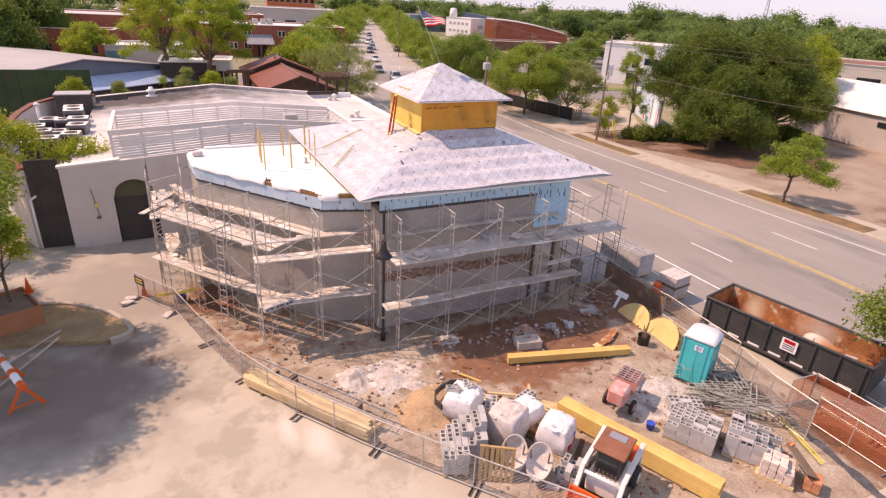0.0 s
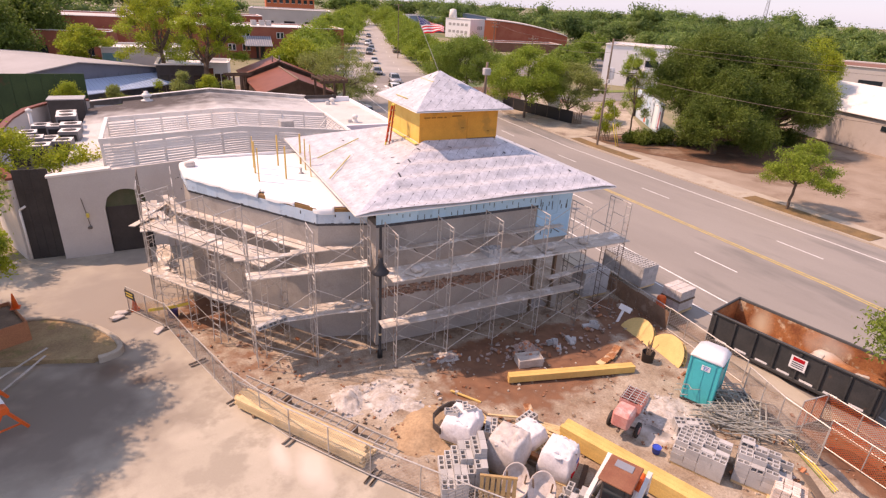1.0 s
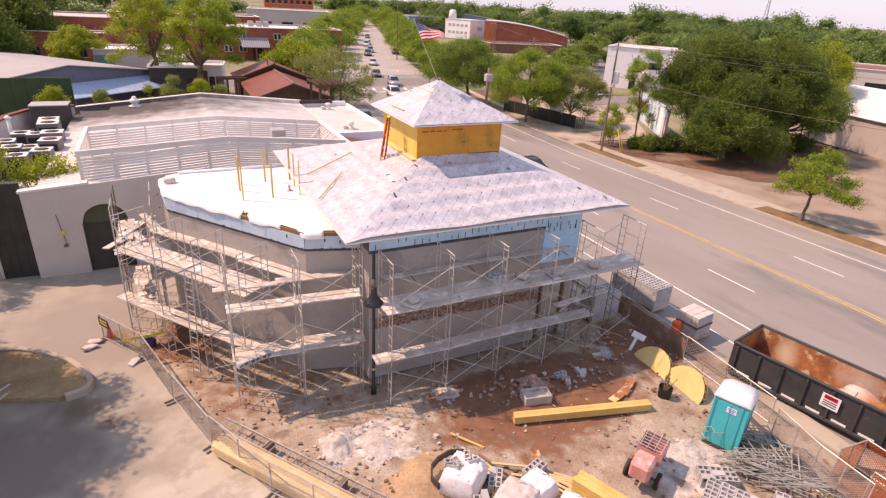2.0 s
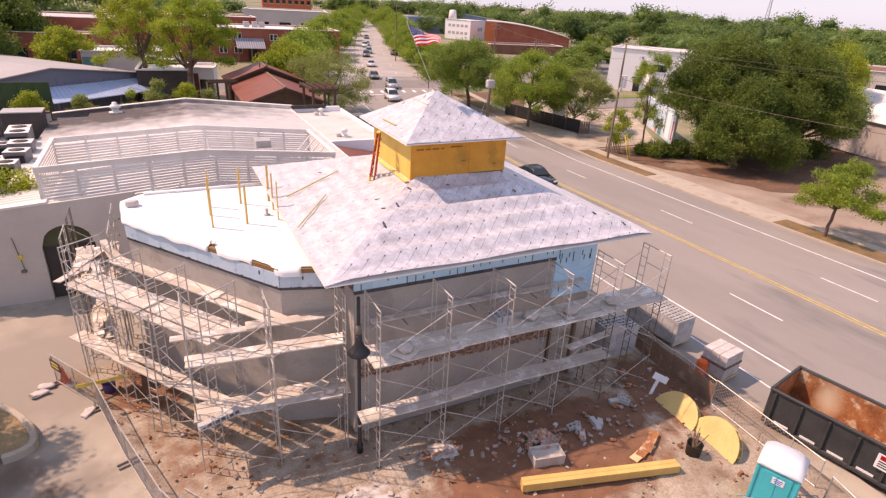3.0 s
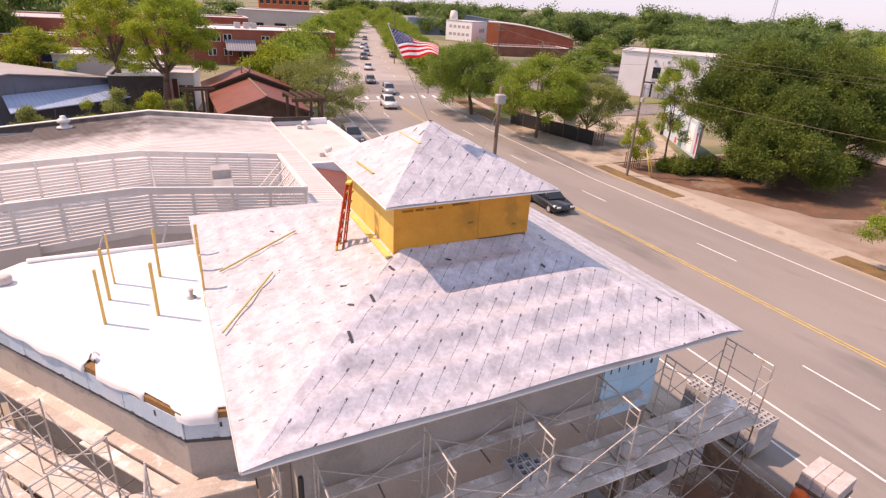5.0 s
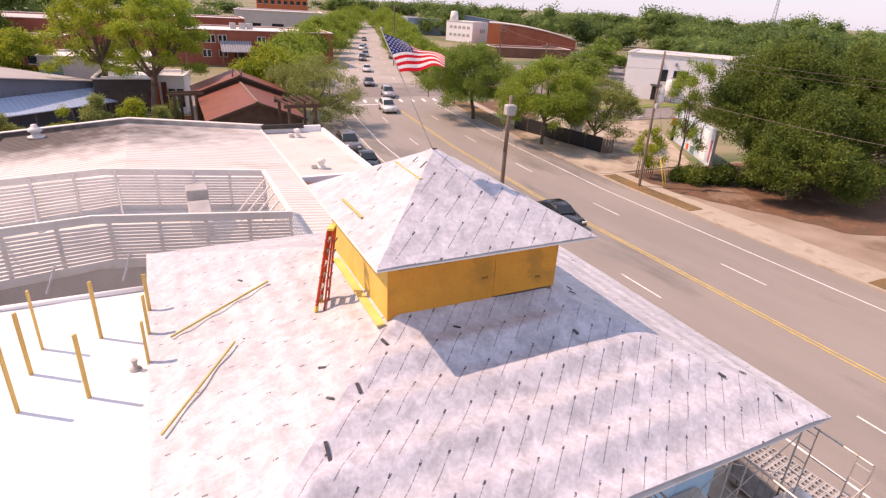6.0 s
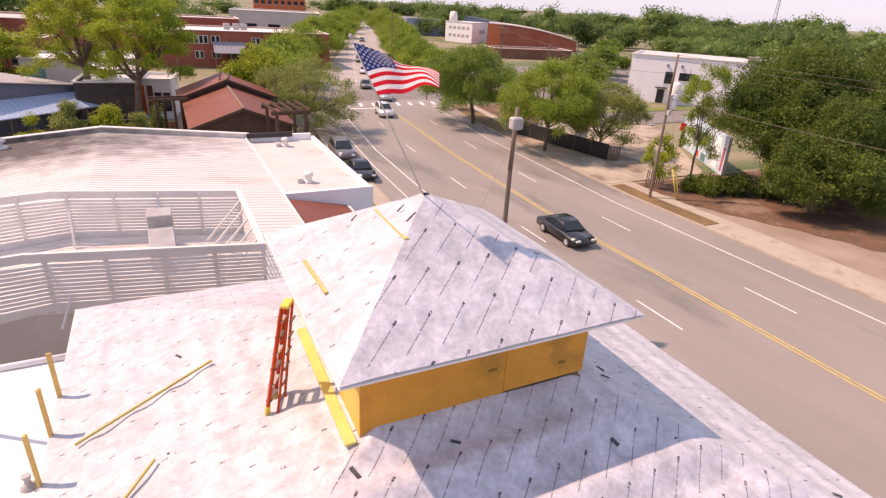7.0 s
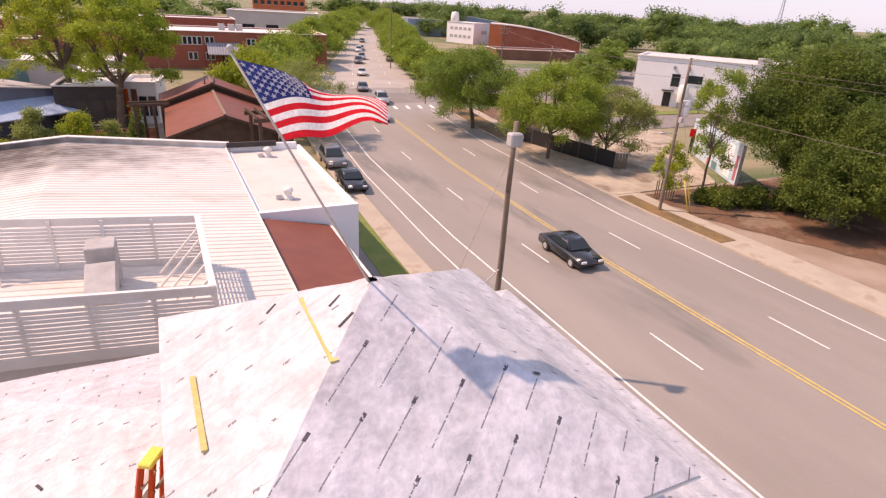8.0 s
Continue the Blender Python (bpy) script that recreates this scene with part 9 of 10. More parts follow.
for k in range(3):
    bm = bmesh.new()
    box(bm, 0, 0, 0.03, 1.2, 0.3, 0.03)
    single("loose_board", bm, M_RUST if k else M_PALEWOOD, "rusty-brown board lying on red clay", "board", (16.2 + 0.3 * k, 15.6 + 0.12 * k, 0.12 + 0.03 * k), 15 + 8 * k, group="loose boards")

# long pale lumber and an extension ladder inside the fence
timber_stack((3.25, 16.45, 0.03), -54.5, 5.6, 5, 4, 0.15, 0.09, M_PALEWOOD, "long pile of pale pine boards beside the fence", 0.25)
exl = thing("extension_ladder", "long grey aluminium ladder lying on the timber", "ladder", (3.72, 16.75, 0.52), rz=-54)
for s in (-1, 1):
    bm = bmesh.new()
    box(bm, 0, s * 0.22, 0, 6.6, 0.03, 0.08)
    part("rail", bm, M_STEEL, exl)
for k in range(21):
    bm = bmesh.new()
    tube(bm, (-3.15 + k * 0.315, -0.22, 0), (-3.15 + k * 0.315, 0.22, 0), 0.017, n=6)
    part("rung", bm, M_STEEL, exl)
for k in range(2):
    bm = bmesh.new()
    box(bm, 0, 0, 0, 0.5, 0.12, 0.5)
    single("ladder_rest", bm, M_OLDWOOD, "short timber rest under the ladder", "timber", (3.05 + 1.75 * k, 17.75 - 2.4 * k, 0.24), rz=36)

# block stacks on the site
block_stack((7.35, 12.2, 0.05), 70, 3, 7, lambda i, j: [7, 6, 5, 5, 4, 3, 2][j] if i else [5, 5, 4, 4, 3, 2, 2][j], "stepped stack of grey concrete blocks", turn=0.3, rnd=1)
block_stack((6.85, 11.75, 0.05), 68, 2, 4, lambda i, j: 4 - (j // 2), "low stack of grey concrete blocks by the fence", turn=0.6, rnd=2)
block_stack((15.15, 9.75, 0.05), -62, 4, 7, lambda i, j: 4 - (1 if (i * 3 + j * 2) % 5 == 0 else 0) - (1 if j > 5 else 0), "pallet of grey hollow concrete blocks", turn=0.25, rnd=3)
block_stack((16.35, 8.35, 0.05), -58, 4, 6, lambda i, j: [5, 4, 4, 2][i] + ((j * i) % 2) - (1 if (i + j) % 3 == 0 else 0), "half-used pallet of grey concrete blocks", turn=0.3, rnd=4)
block_stack((10.0, 9.95, 0.05), 35, 2, 3, lambda i, j: 2 + (i + j) % 2, "small heap of grey concrete blocks", pallet=False, turn=0.5, rnd=5)
block_stack((16.1, 10.95, 0.05), -30, 3, 3, lambda i, j: 2, "small stack of grey blocks beside the frames", pallet=False, turn=0.4, rnd=6)
block_stack((22.9, 21.6, 0.10), 6, 3, 14, lambda i, j: 6, "long high stack of grey blocks on the pavement", rnd=7)
block_stack((19.6, 21.0, 0.03), 0, 4, 5, lambda i, j: 7, "square stack of grey blocks behind the scaffold", rnd=8)
block_stack((10.7, 13.55, 0.05), 20, 2, 2, lambda i, j: 2, "a few grey blocks beside white sacks", pallet=False, rnd=9)
block_stack((9.3, 13.7, 0.05), 55, 2, 2, lambda i, j: 2, "a few grey blocks beside offcuts", pallet=False, turn=0.5, rnd=12)
for k in range(9):
    ob = new("concrete_block", BLOCK)
    ob.matrix_basis = pose(9.7 + RND.uniform(-0.6, 0.6), 10.4 + RND.uniform(-0.7, 0.4), 0.1, RND.choice((0, 90)), 0, RND.uniform(0, 180))
    tagged(ob, "loose hollow concrete block on the ground", "block", "loose concrete blocks")
for k in range(3):
    ob = new("concrete_block", BLOCK)
    ob.matrix_basis = pose(2.72 + 0.4 * k, 20.26 + 0.13 * k, LIFT + 0.2, 90, 0, 18 + 3 * k)
    tagged(ob, "hollow concrete block standing on a scaffold plank", "block", "blocks on the scaffold")


# sacks
def bulk_bag(loc, sx, sy, sz, rz, material, label, seed, stripe=None):
    ob = thing("bulk_bag", label, "bulk bag", loc, rz, group="bulk bags")
    pallet_parts(ob, sx * 1.05, sy * 1.02)
    bm = bmesh.new()
    bmesh.ops.create_cube(bm, size=2)
    bmesh.ops.subdivide_edges(bm, edges=bm.edges[:], cuts=11, use_grid_fill=True)
    for v in bm.verts:
        p = v.co.copy()
        q = p.lerp(p.normalized() * 1.22, 0.27)
        q.x, q.y = q.x * (1 - 0.07 * q.z), q.y * (1 - 0.07 * q.z)
        s1 = noise.noise(Vector((q.x * 2.2 + seed, q.y * 2.2, q.z * 0.8)))
        s2 = noise.noise(Vector((q.x * 5.5, q.y * 5.5 + seed, q.z * 3.0)))
        s3 = abs(noise.noise(Vector((q.x * 3.5, q.y * 3.5, seed * 2.0))))
        side = 1 + (0.08 * (1 - p.z * p.z) + 0.06 * s1 + 0.025 * s2)
        z = (q.z * 0.5 + 0.5) * sz
        if p.z > 0.7:
            z += sz * (0.08 - 0.26 * s3 + 0.05 * s2) * (1 - 0.3 * (p.x ** 2 + p.y ** 2))
        v.co = Vector((q.x * side * sx / 2, q.y * side * sy / 2, max(0.0, z) + 0.125))
    part("sack", bm, material, ob, smooth=True)
    bm = bmesh.new()
    for k in range(3):
        a = radians(RND.uniform(0, 360))
        lumpy(bm, sx * 0.6, sy * 0.4, 0.13, seed=seed + 5 + k, rough=0.5, seg=18, rings=8, power=0.7)
        new_v = [v for v in bm.verts if not v.tag]
        bmesh.ops.transform(bm, matrix=pose(math.cos(a) * sx * 0.22, math.sin(a) * sy * 0.22, sz * 0.98, 0, 0, RND.uniform(0, 180)), verts=new_v)
        for v in bm.verts:
            v.tag = True
    part("crumpled_top", bm, material, ob, smooth=True)
    for sx_ in (-1, 1):
        bm = bmesh.new()
        tube(bm, (sx_ * sx * 0.4, -sy * 0.3, sz), (sx_ * sx * 0.36, 0, sz + 0.22), 0.02, n=5)
        tube(bm, (sx_ * sx * 0.36, 0, sz + 0.22), (sx_ * sx * 0.4, sy * 0.3, sz), 0.02, n=5)
        part("lifting_loop", bm, material, ob)
    if stripe:
        bm = bmesh.new()
        box(bm, 0, -sy * 0.55, sz * 0.42, sx * 0.62, 0.05, 0.18, bevel=0.01)
        part("printed_panel", bm, stripe, ob)
        bm = bmesh.new()
        box(bm, sx * 0.12, -sy * 0.55, sz * 0.7, sx * 0.24, 0.05, 0.1, bevel=0.01)
        part("printed_panel", bm, M_BLUE, ob)
    return ob


bulk_bag((9.0, 12.2, 0.05), 1.2, 1.1, 1.15, 30, M_GREYBAG, "tall dusty white bulk bag on a pallet", 1)
bulk_bag((10.4, 11.3, 0.05), 1.05, 1.0, 0.95, 33, M_BAG, "white bulk bag printed red on a pallet", 2, M_FLAGRED)
bulk_bag((10.2, 12.75, 0.05), 0.95, 0.9, 0.62, 15, M_BAG, "slumped white bulk bag with an open top", 3)
bulk_bag((8.3, 14.0, 0.05), 1.25, 1.1, 0.8, 40, M_BAG, "half-empty white bulk bag with blocks in it", 4)
for k in range(5):
    ob = new("concrete_block", BLOCK)
    ob.matrix_basis = pose(8.3 + RND.uniform(-0.4, 0.4), 14.0 + RND.uniform(-0.35, 0.35), 0.9, RND.uniform(-15, 15), RND.uniform(-15, 15), RND.uniform(0, 180))
    tagged(ob, "hollow concrete block lying on a white sack", "block", "blocks on the sacks")
for x, y in ((8.85, 15.25), (17.85, 14.9)):
    cn = thing("bucket" if x < 10 else "dustbin", "pale cylindrical bucket on the soil" if x < 10 else "dark metal dustbin filled with offcuts", "bucket" if x < 10 else "dustbin", (x, y, 0.07))
    bm = bmesh.new()
    r0 = 0.15 if x < 10 else 0.24
    lathe(bm, [(r0, 0), (r0 * 1.12, 0.7 * r0 / 0.2 * 0.55), (r0 * 1.16, 0.7 * r0 / 0.2 * 0.56), (r0, 0.7 * r0 / 0.2 * 0.5), (r0 * 0.9, 0.1)], 18)
    part("shell", bm, M_GREYBAG if x < 10 else M_CHARCOAL, cn)
    if x > 10:
        for k in range(9):
            bm = bmesh.new()
            tube(bm, (RND.uniform(-0.12, 0.12), RND.uniform(-0.12, 0.12), 0.2), (RND.uniform(-0.3, 0.3), RND.uniform(-0.3, 0.3), 0.75 + RND.uniform(0, 0.2)), 0.016, n=5)
            part("offcut", bm, M_OLDWOOD, cn)

# dark sleepers and pallets between the sacks
for x, y, z, ln, w, h, a, m in ((9.75, 12.05, 0.08, 1.5, 0.2, 0.16, 120, M_OLDWOOD), (9.95, 12.15, 0.08, 1.5, 0.2, 0.16, 122, M_OLDWOOD), (9.85, 12.1, 0.24, 1.4, 0.2, 0.16, 118, M_RUST), (11.15, 13.9, 0.06, 1.3, 0.3, 0.04, 70, M_RUST), (10.8, 10.55, 0.06, 1.6, 0.16, 0.12, 40, M_DARKWOOD), (8.55, 13.0, 0.06, 1.4, 0.16, 0.12, 15, M_DARKWOOD), (9.4, 15.75, 0.08, 1.3, 0.08, 0.06, -55, M_TIMBER)):
    bm = bmesh.new()
    box(bm, 0, 0, h / 2, ln, w, h, bevel=0.008)
    single("timber_sleeper", bm, m, "rough brown timber sleeper lying among the sacks", "timber", (x, y, z), a, group="loose sleepers")
for x, y, a in ((11.0, 12.35, 30), (9.5, 13.25, 55)):
    lp2 = thing("pallet", "worn brown timber pallet lying on the soil", "pallet", (x, y, 0.07), a, group="loose pallets")
    pallet_parts(lp2, 1.1, 0.95)

# spoil and plaster heaps, running out level with the soil
M_SPOIL = mat("tan_spoil", (0.45, 0.31, 0.19), (0.36, 0.24, 0.145), scale=1.5, rough=0.95, bump=0.8, bscale=11, fine=0.25)
M_PLASTER = mat("broken_plaster", (0.56, 0.52, 0.49), (0.38, 0.33, 0.285), scale=3.5, rough=0.95, bump=0.9, bscale=12, fine=0.25)


def heap(name, label, loc, rx, ry, h, material, seed, rough=0.3):
    """A low heap with a ragged foot."""
    vs, fs, n = [], [], 26
    for j in range(n + 1):
        for i in range(n + 1):
            a, b = 2 * i / n - 1, 2 * j / n - 1
            q = 1 + 0.5 * noise.noise(Vector((a * 1.6, b * 1.6, seed)))
            d = (a * a + b * b) * 1.25 * q
            z = h * (math.exp(-2.6 * d) - 0.09) * (1 + rough * noise.noise(Vector((a * 5, b * 5, seed + 3)))) + h * rough * 0.22 * noise.noise(Vector((a * 11, b * 11, seed)))
            vs.append((a * rx, b * ry, min(z, h * 1.2) if max(abs(a), abs(b)) < 0.98 else -0.12))
    for j in range(n):
        for i in range(n):
            k = j * (n + 1) + i
            fs.append((k, k + 1, k + n + 2, k + n + 1))
    return single(name, mesh_from(name, vs, fs, material, True), None, label, "soil heap", loc, rz=20 + seed * 31)


heap("spoil_mound", "smooth mound of tan soil beside the sacks", (7.35, 14.7, 0.07), 1.5, 1.3, 0.42, M_SPOIL, 1, 0.15)
for k, (x, y, rx, ry, h) in enumerate(((5.25, 17.25, 0.95, 0.75, 0.38), (6.5, 16.7, 1.1, 0.9, 0.2), (7.3, 16.0, 0.8, 0.6, 0.14), (9.9, 18.45, 0.5, 0.4, 0.16), (16.2, 12.2, 1.3, 0.9, 0.14))):
    heap("plaster_mound", "heap of white plaster and mortar on the soil", (x, y, 0.07), rx, ry, h, M_PLASTER, 2 + k, 0.6)
bm = bmesh.new()
for k in range(5):
    a0, a1 = radians(60 + 28 * k), radians(88 + 28 * k)
    bar(bm, (0.95 * math.cos(a0), 0.85 * math.sin(a0), 0.55 + 0.05 * (k % 2)), (0.95 * math.cos(a1), 0.85 * math.sin(a1), 0.55 + 0.05 * ((k + 1) % 2)), 0.06, 0.22)
single("plastic_sheet", bm, M_CHARCOAL, "dark stiff sheet bent round a sack", "sheet", (8.25, 14.1, 0.1))

# pallet standing on edge
M_UPWOOD = mat("orange_pine", (0.52, 0.34, 0.16), (0.42, 0.27, 0.12), scale=2, rough=0.85, bscale=25, fine=0.15, rand=0.15)
up = thing("pallet", "pale timber pallet standing upright", "pallet", (7.75, 10.75, 0.05), rz=-31)
up.scale = (1.15, 1.15, 1.2)
for k in range(7):
    bm = bmesh.new()
    box(bm, -0.42 + k * 0.14, -0.03, 0.52, 0.095, 0.02, 1.02, m=pose(0, 0, 0, -9, 0, 0))
    part("deck_board", bm, M_UPWOOD, up)
for z in (0.06, 0.52, 0.98):
    bm = bmesh.new()
    box(bm, 0, 0.03, z, 0.96, 0.09, 0.05, m=pose(0, 0, 0, -9, 0, 0))
    part("stringer", bm, M_UPWOOD, up)


# wheelbarrows
def wheelbarrow(loc, rz):
    ob = thing("wheelbarrow", "cement-crusted grey wheelbarrow standing tipped up", "wheelbarrow", loc, rz, group="wheelbarrows")
    bm = bmesh.new()
    rows = []
    for s, z in ((0.62, 0.0), (0.85, 0.14), (1.0, 0.26), (1.03, 0.27), (0.93, 0.24), (0.75, 0.1), (0.5, 0.03)):
        rows.append([bm.verts.new((0.46 * s * math.cos(t) * (1.15 if math.cos(t) > 0 else 1), 0.34 * s * math.sin(t), z)) for t in [2 * math.pi * i / 20 for i in range(20)]])
    for a, b in zip(rows, rows[1:]):
        for i in range(20):
            f = bm.faces.new((a[i], a[(i + 1) % 20], b[(i + 1) % 20], b[i]))
            f.smooth = True
    bm.faces.new(rows[0][::-1])
    bm.faces.new(rows[-1])
    bmesh.ops.transform(bm, matrix=pose(0, 0, 0.55, 0, 52, 0), verts=bm.verts)
    part("tray", bm, M_GREYBAG, ob)
    for s in (-1, 1):
        bm = bmesh.new()
        tube(bm, (-0.2, s * 0.2, 0.02), (0.35, s * 0.24, 1.15), 0.022, n=6)
        part("handle", bm, M_OLDWOOD, ob)
        bm = bmesh.new()
        tube(bm, (0.3, s * 0.2, 0.02), (0.05, s * 0.2, 0.5), 0.018, n=6)
        part("leg", bm, M_DARKSTEEL, ob)
    bm = bmesh.new()
    tube(bm, (-0.3, -0.05, 0.2), (-0.3, 0.05, 0.2), 0.19, n=16)
    part("wheel", bm, M_RUBBER, ob)
    return ob


for loc, a in (((8.6, 11.05, 0.05), 230), ((9.15, 10.45, 0.05), 225)):
    wheelbarrow(loc, a).scale = (1.2, 1.2, 1.15)

# skid-steer loader, white and orange with a brown cab roof
sk = thing("skid_steer", "white and orange skid-steer loader with a brown roof", "loader", (10.85, 9.2, 0.03), rz=209)
sk.scale = (0.88, 0.88, 0.88)
bm = bmesh.new()
box(bm, -0.15, 0, 0.62, 2.0, 1.1, 0.66, bevel=0.06)
part("chassis", bm, M_WHITE, sk)
bm = bmesh.new()
box(bm, -0.95, 0, 1.05, 0.55, 1.15, 0.6, bevel=0.06)
part("engine_cover", bm, M_ORANGE, sk)
cb = part("cab", (lambda b: (box(b, 0.05, 0, 1.45, 1.0, 0.86, 1.0, bevel=0.04), b)[1])(bmesh.new()), M_CHARCOAL, sk)
bm = bmesh.new()
box(bm, 0.02, 0, 1.99, 1.32, 1.1, 0.1, bevel=0.03)
part("roof", bm, M_BROWN, cb, "weathered brown cab roof")
bm = bmesh.new()
box(bm, -0.3, 0, 2.05, 0.34, 0.6, 0.03, bevel=0.01)
part("roof_hatch", bm, M_GREYMET, cb)
bm = bmesh.new()
box(bm, 0.56, 0, 1.5, 0.03, 0.68, 0.72)
part("windscreen", bm, M_GLASS, cb)
for k in range(6):
    bm = bmesh.new()
    box(bm, 0.6, -0.36 + k * 0.145, 1.02, 0.03, 0.03, 0.34)
    part("guard_bar", bm, M_DARKSTEEL, cb)
for s in (-1, 1):
    bm = bmesh.new()
    bar(bm, (-1.05, s * 0.7, 1.5), (0.9, s * 0.7, 1.28), 0.14, 0.22)
    bar(bm, (0.86, s * 0.7, 1.35), (1.35, s * 0.7, 0.5), 0.14, 0.2)
    part("lift_arm", bm, M_WHITE, sk)
    bm = bmesh.new()
    bar(bm, (-1.1, s * 0.7, 0.6), (-1.0, s * 0.7, 1.6), 0.16, 0.2)
    part("tower", bm, M_WHITE, sk)
    bm = bmesh.new()
    tube(bm, (-0.6, s * 0.66, 0.8), (0.5, s * 0.66, 1.2), 0.05, n=8)
    part("hydraulic_ram", bm, M_STEEL, sk)
    for x in (-0.7, 0.45):
        bm = bmesh.new()
        tube(bm, (x, s * 0.58, 0.4), (x, s * 0.86, 0.4), 0.4, n=18)
        wh = part("wheel", bm, M_RUBBER, sk)
        bm = bmesh.new()
        tube(bm, (x, s * 0.85, 0.4), (x, s * 0.88, 0.4), 0.2, n=14)
        part("rim", bm, M_WHITE, wh)
bm = bmesh.new()
tube(bm, (0.95, -0.7, 1.16), (0.95, 0.7, 1.16), 0.07, n=10)
part("cross_tube", bm, M_WHITE, sk)
bm = bmesh.new()
pts = [(1.3, 0.05), (2.0, 0.02), (2.05, 0.06), (1.45, 0.14), (1.42, 0.75), (1.34, 0.75)]
f = [bm.verts.new((x, -0.85, z)) for x, z in pts]
b = [bm.verts.new((x, 0.85, z)) for x, z in pts]
bm.faces.new(f)
bm.faces.new(b[::-1])
for i in range(6):
    bm.faces.new((f[i], f[(i + 1) % 6], b[(i + 1) % 6], b[i]))
bk = part("bucket", bm, M_ORANGE, sk, "worn orange bucket")
for s in (-1, 1):
    bm = bmesh.new()
    prism(bm, [(1.34, 0.05), (2.02, 0.05), (1.42, 0.75), (1.34, 0.75)], s * 0.85 - 0.015, s * 0.85 + 0.015, m=Matrix(((1, 0, 0, 0), (0, 0, 1, 0), (0, 1, 0, 0), (0, 0, 0, 1))))
    part("bucket_cheek", bm, M_ORANGE, bk)

# mortar mixer
mx = thing("mortar_mixer", "faded red towable mortar mixer crusted with cement", "mixer", (13.95, 12.05, 0.04), rz=27)
mx.scale = (1.12, 0.95, 1.0)
bm = bmesh.new()
box(bm, -0.35, 0, 0.82, 0.75, 0.66, 0.62, bevel=0.08)
part("engine_hood", bm, M_REDMACH, mx)
bm = bmesh.new()
n = 14
pr = [(0.42 * math.cos(math.pi + math.pi * i / n), 0.85 + 0.42 * math.sin(math.pi + math.pi * i / n)) for i in range(n + 1)]
pr = [(-0.42, 1.1)] + pr + [(0.42, 1.1)]
f = [bm.verts.new((0.12, y, z)) for y, z in pr]
b = [bm.verts.new((0.95, y, z)) for y, z in pr]
bm.faces.new(f)
bm.faces.new(b[::-1])
for i in range(len(pr) - 1):
    bm.faces.new((f[i], f[i + 1], b[i + 1], b[i]))
part("drum", bm, M_REDMACH, mx)
for k in range(6):
    bm = bmesh.new()
    box(bm, 0.2 + k * 0.14, 0, 1.11, 0.025, 0.84, 0.03)
    part("grate_bar", bm, M_STEEL, mx)
for k in range(4):
    bm = bmesh.new()
    box(bm, 0.54, -0.36 + k * 0.24, 1.125, 0.84, 0.025, 0.025)
    part("grate_bar", bm, M_STEEL, mx)
for s in (-1, 1):
    bm = bmesh.new()
    tube(bm, (-0.1, s * 0.46, 0.27), (-0.1, s * 0.58, 0.27), 0.27, n=16)
    wh = part("wheel", bm, M_RUBBER, mx)
    bm = bmesh.new()
    tube(bm, (-0.1, s * 0.575, 0.27), (-0.1, s * 0.595, 0.27), 0.14, n=12)
    part("rim", bm, M_REDMACH, wh)
bm = bmesh.new()
box(bm, 0.1, 0, 0.42, 1.7, 0.1, 0.1, bevel=0.01)
bar(bm, (0.9, 0, 0.42), (2.0, 0, 0.3), 0.08, 0.08)
tube(bm, (-0.1, -0.52, 0.27), (-0.1, 0.52, 0.27), 0.04, n=8)
part("drawbar", bm, M_DARKSTEEL, mx)
bm = bmesh.new()
lathe(bm, [(0.13, 0), (0.15, 0.22), (0.16, 0.23), (0.14, 0.2)], 14)
single("bucket", bm, M_BLUE, "small blue plastic bucket beside the blocks", "bucket", (14.1, 10.65, 0.08))

# pile of scaffold frames and braces
M_BRIGHTSTEEL = mat("bright_galvanised", (0.44, 0.44, 0.40), (0.26, 0.26, 0.22), scale=3, rough=0.55, bscale=30, fine=0.12, bump=0.05)
FLATF = frame_mesh(1.5, 1.9, M_BRIGHTSTEEL, "scaffold_frame")
fp = thing("frame_pile", "untidy pile of bright galvanised scaffold frames", "scaffold frames", (17.2, 10.5, 0.05))
for k in range(15):
    place("frame", FLATF, fp, Matrix.Translation((-0.45 + RND.uniform(-0.35, 0.35), 0.65 + RND.uniform(-0.3, 0.3), 0.07 + k * 0.05)) @ pose(0, 0, 0, 0, 0, -40 + RND.uniform(-18, 18)) @ pose(0, 0, 0, RND.uniform(-2, 2), 90, 0))
for k in range(22):
    a = radians(-42 + RND.uniform(-25, 25))
    bm = bmesh.new()
    tube(bm, (-1.2 * math.cos(a), -1.2 * math.sin(a), 0), (1.2 * math.cos(a), 1.2 * math.sin(a), RND.uniform(-0.06, 0.06)), 0.016, n=5)
    single("scaffold_brace", bm, M_BRIGHTSTEEL, "thin galvanised scaffold brace in a pile", "brace", (17.7 + RND.uniform(-0.6, 0.6), 9.9 + RND.uniform(-0.6, 0.6), 0.62 + RND.uniform(-0.08, 0.12)), group="piled scaffold braces")


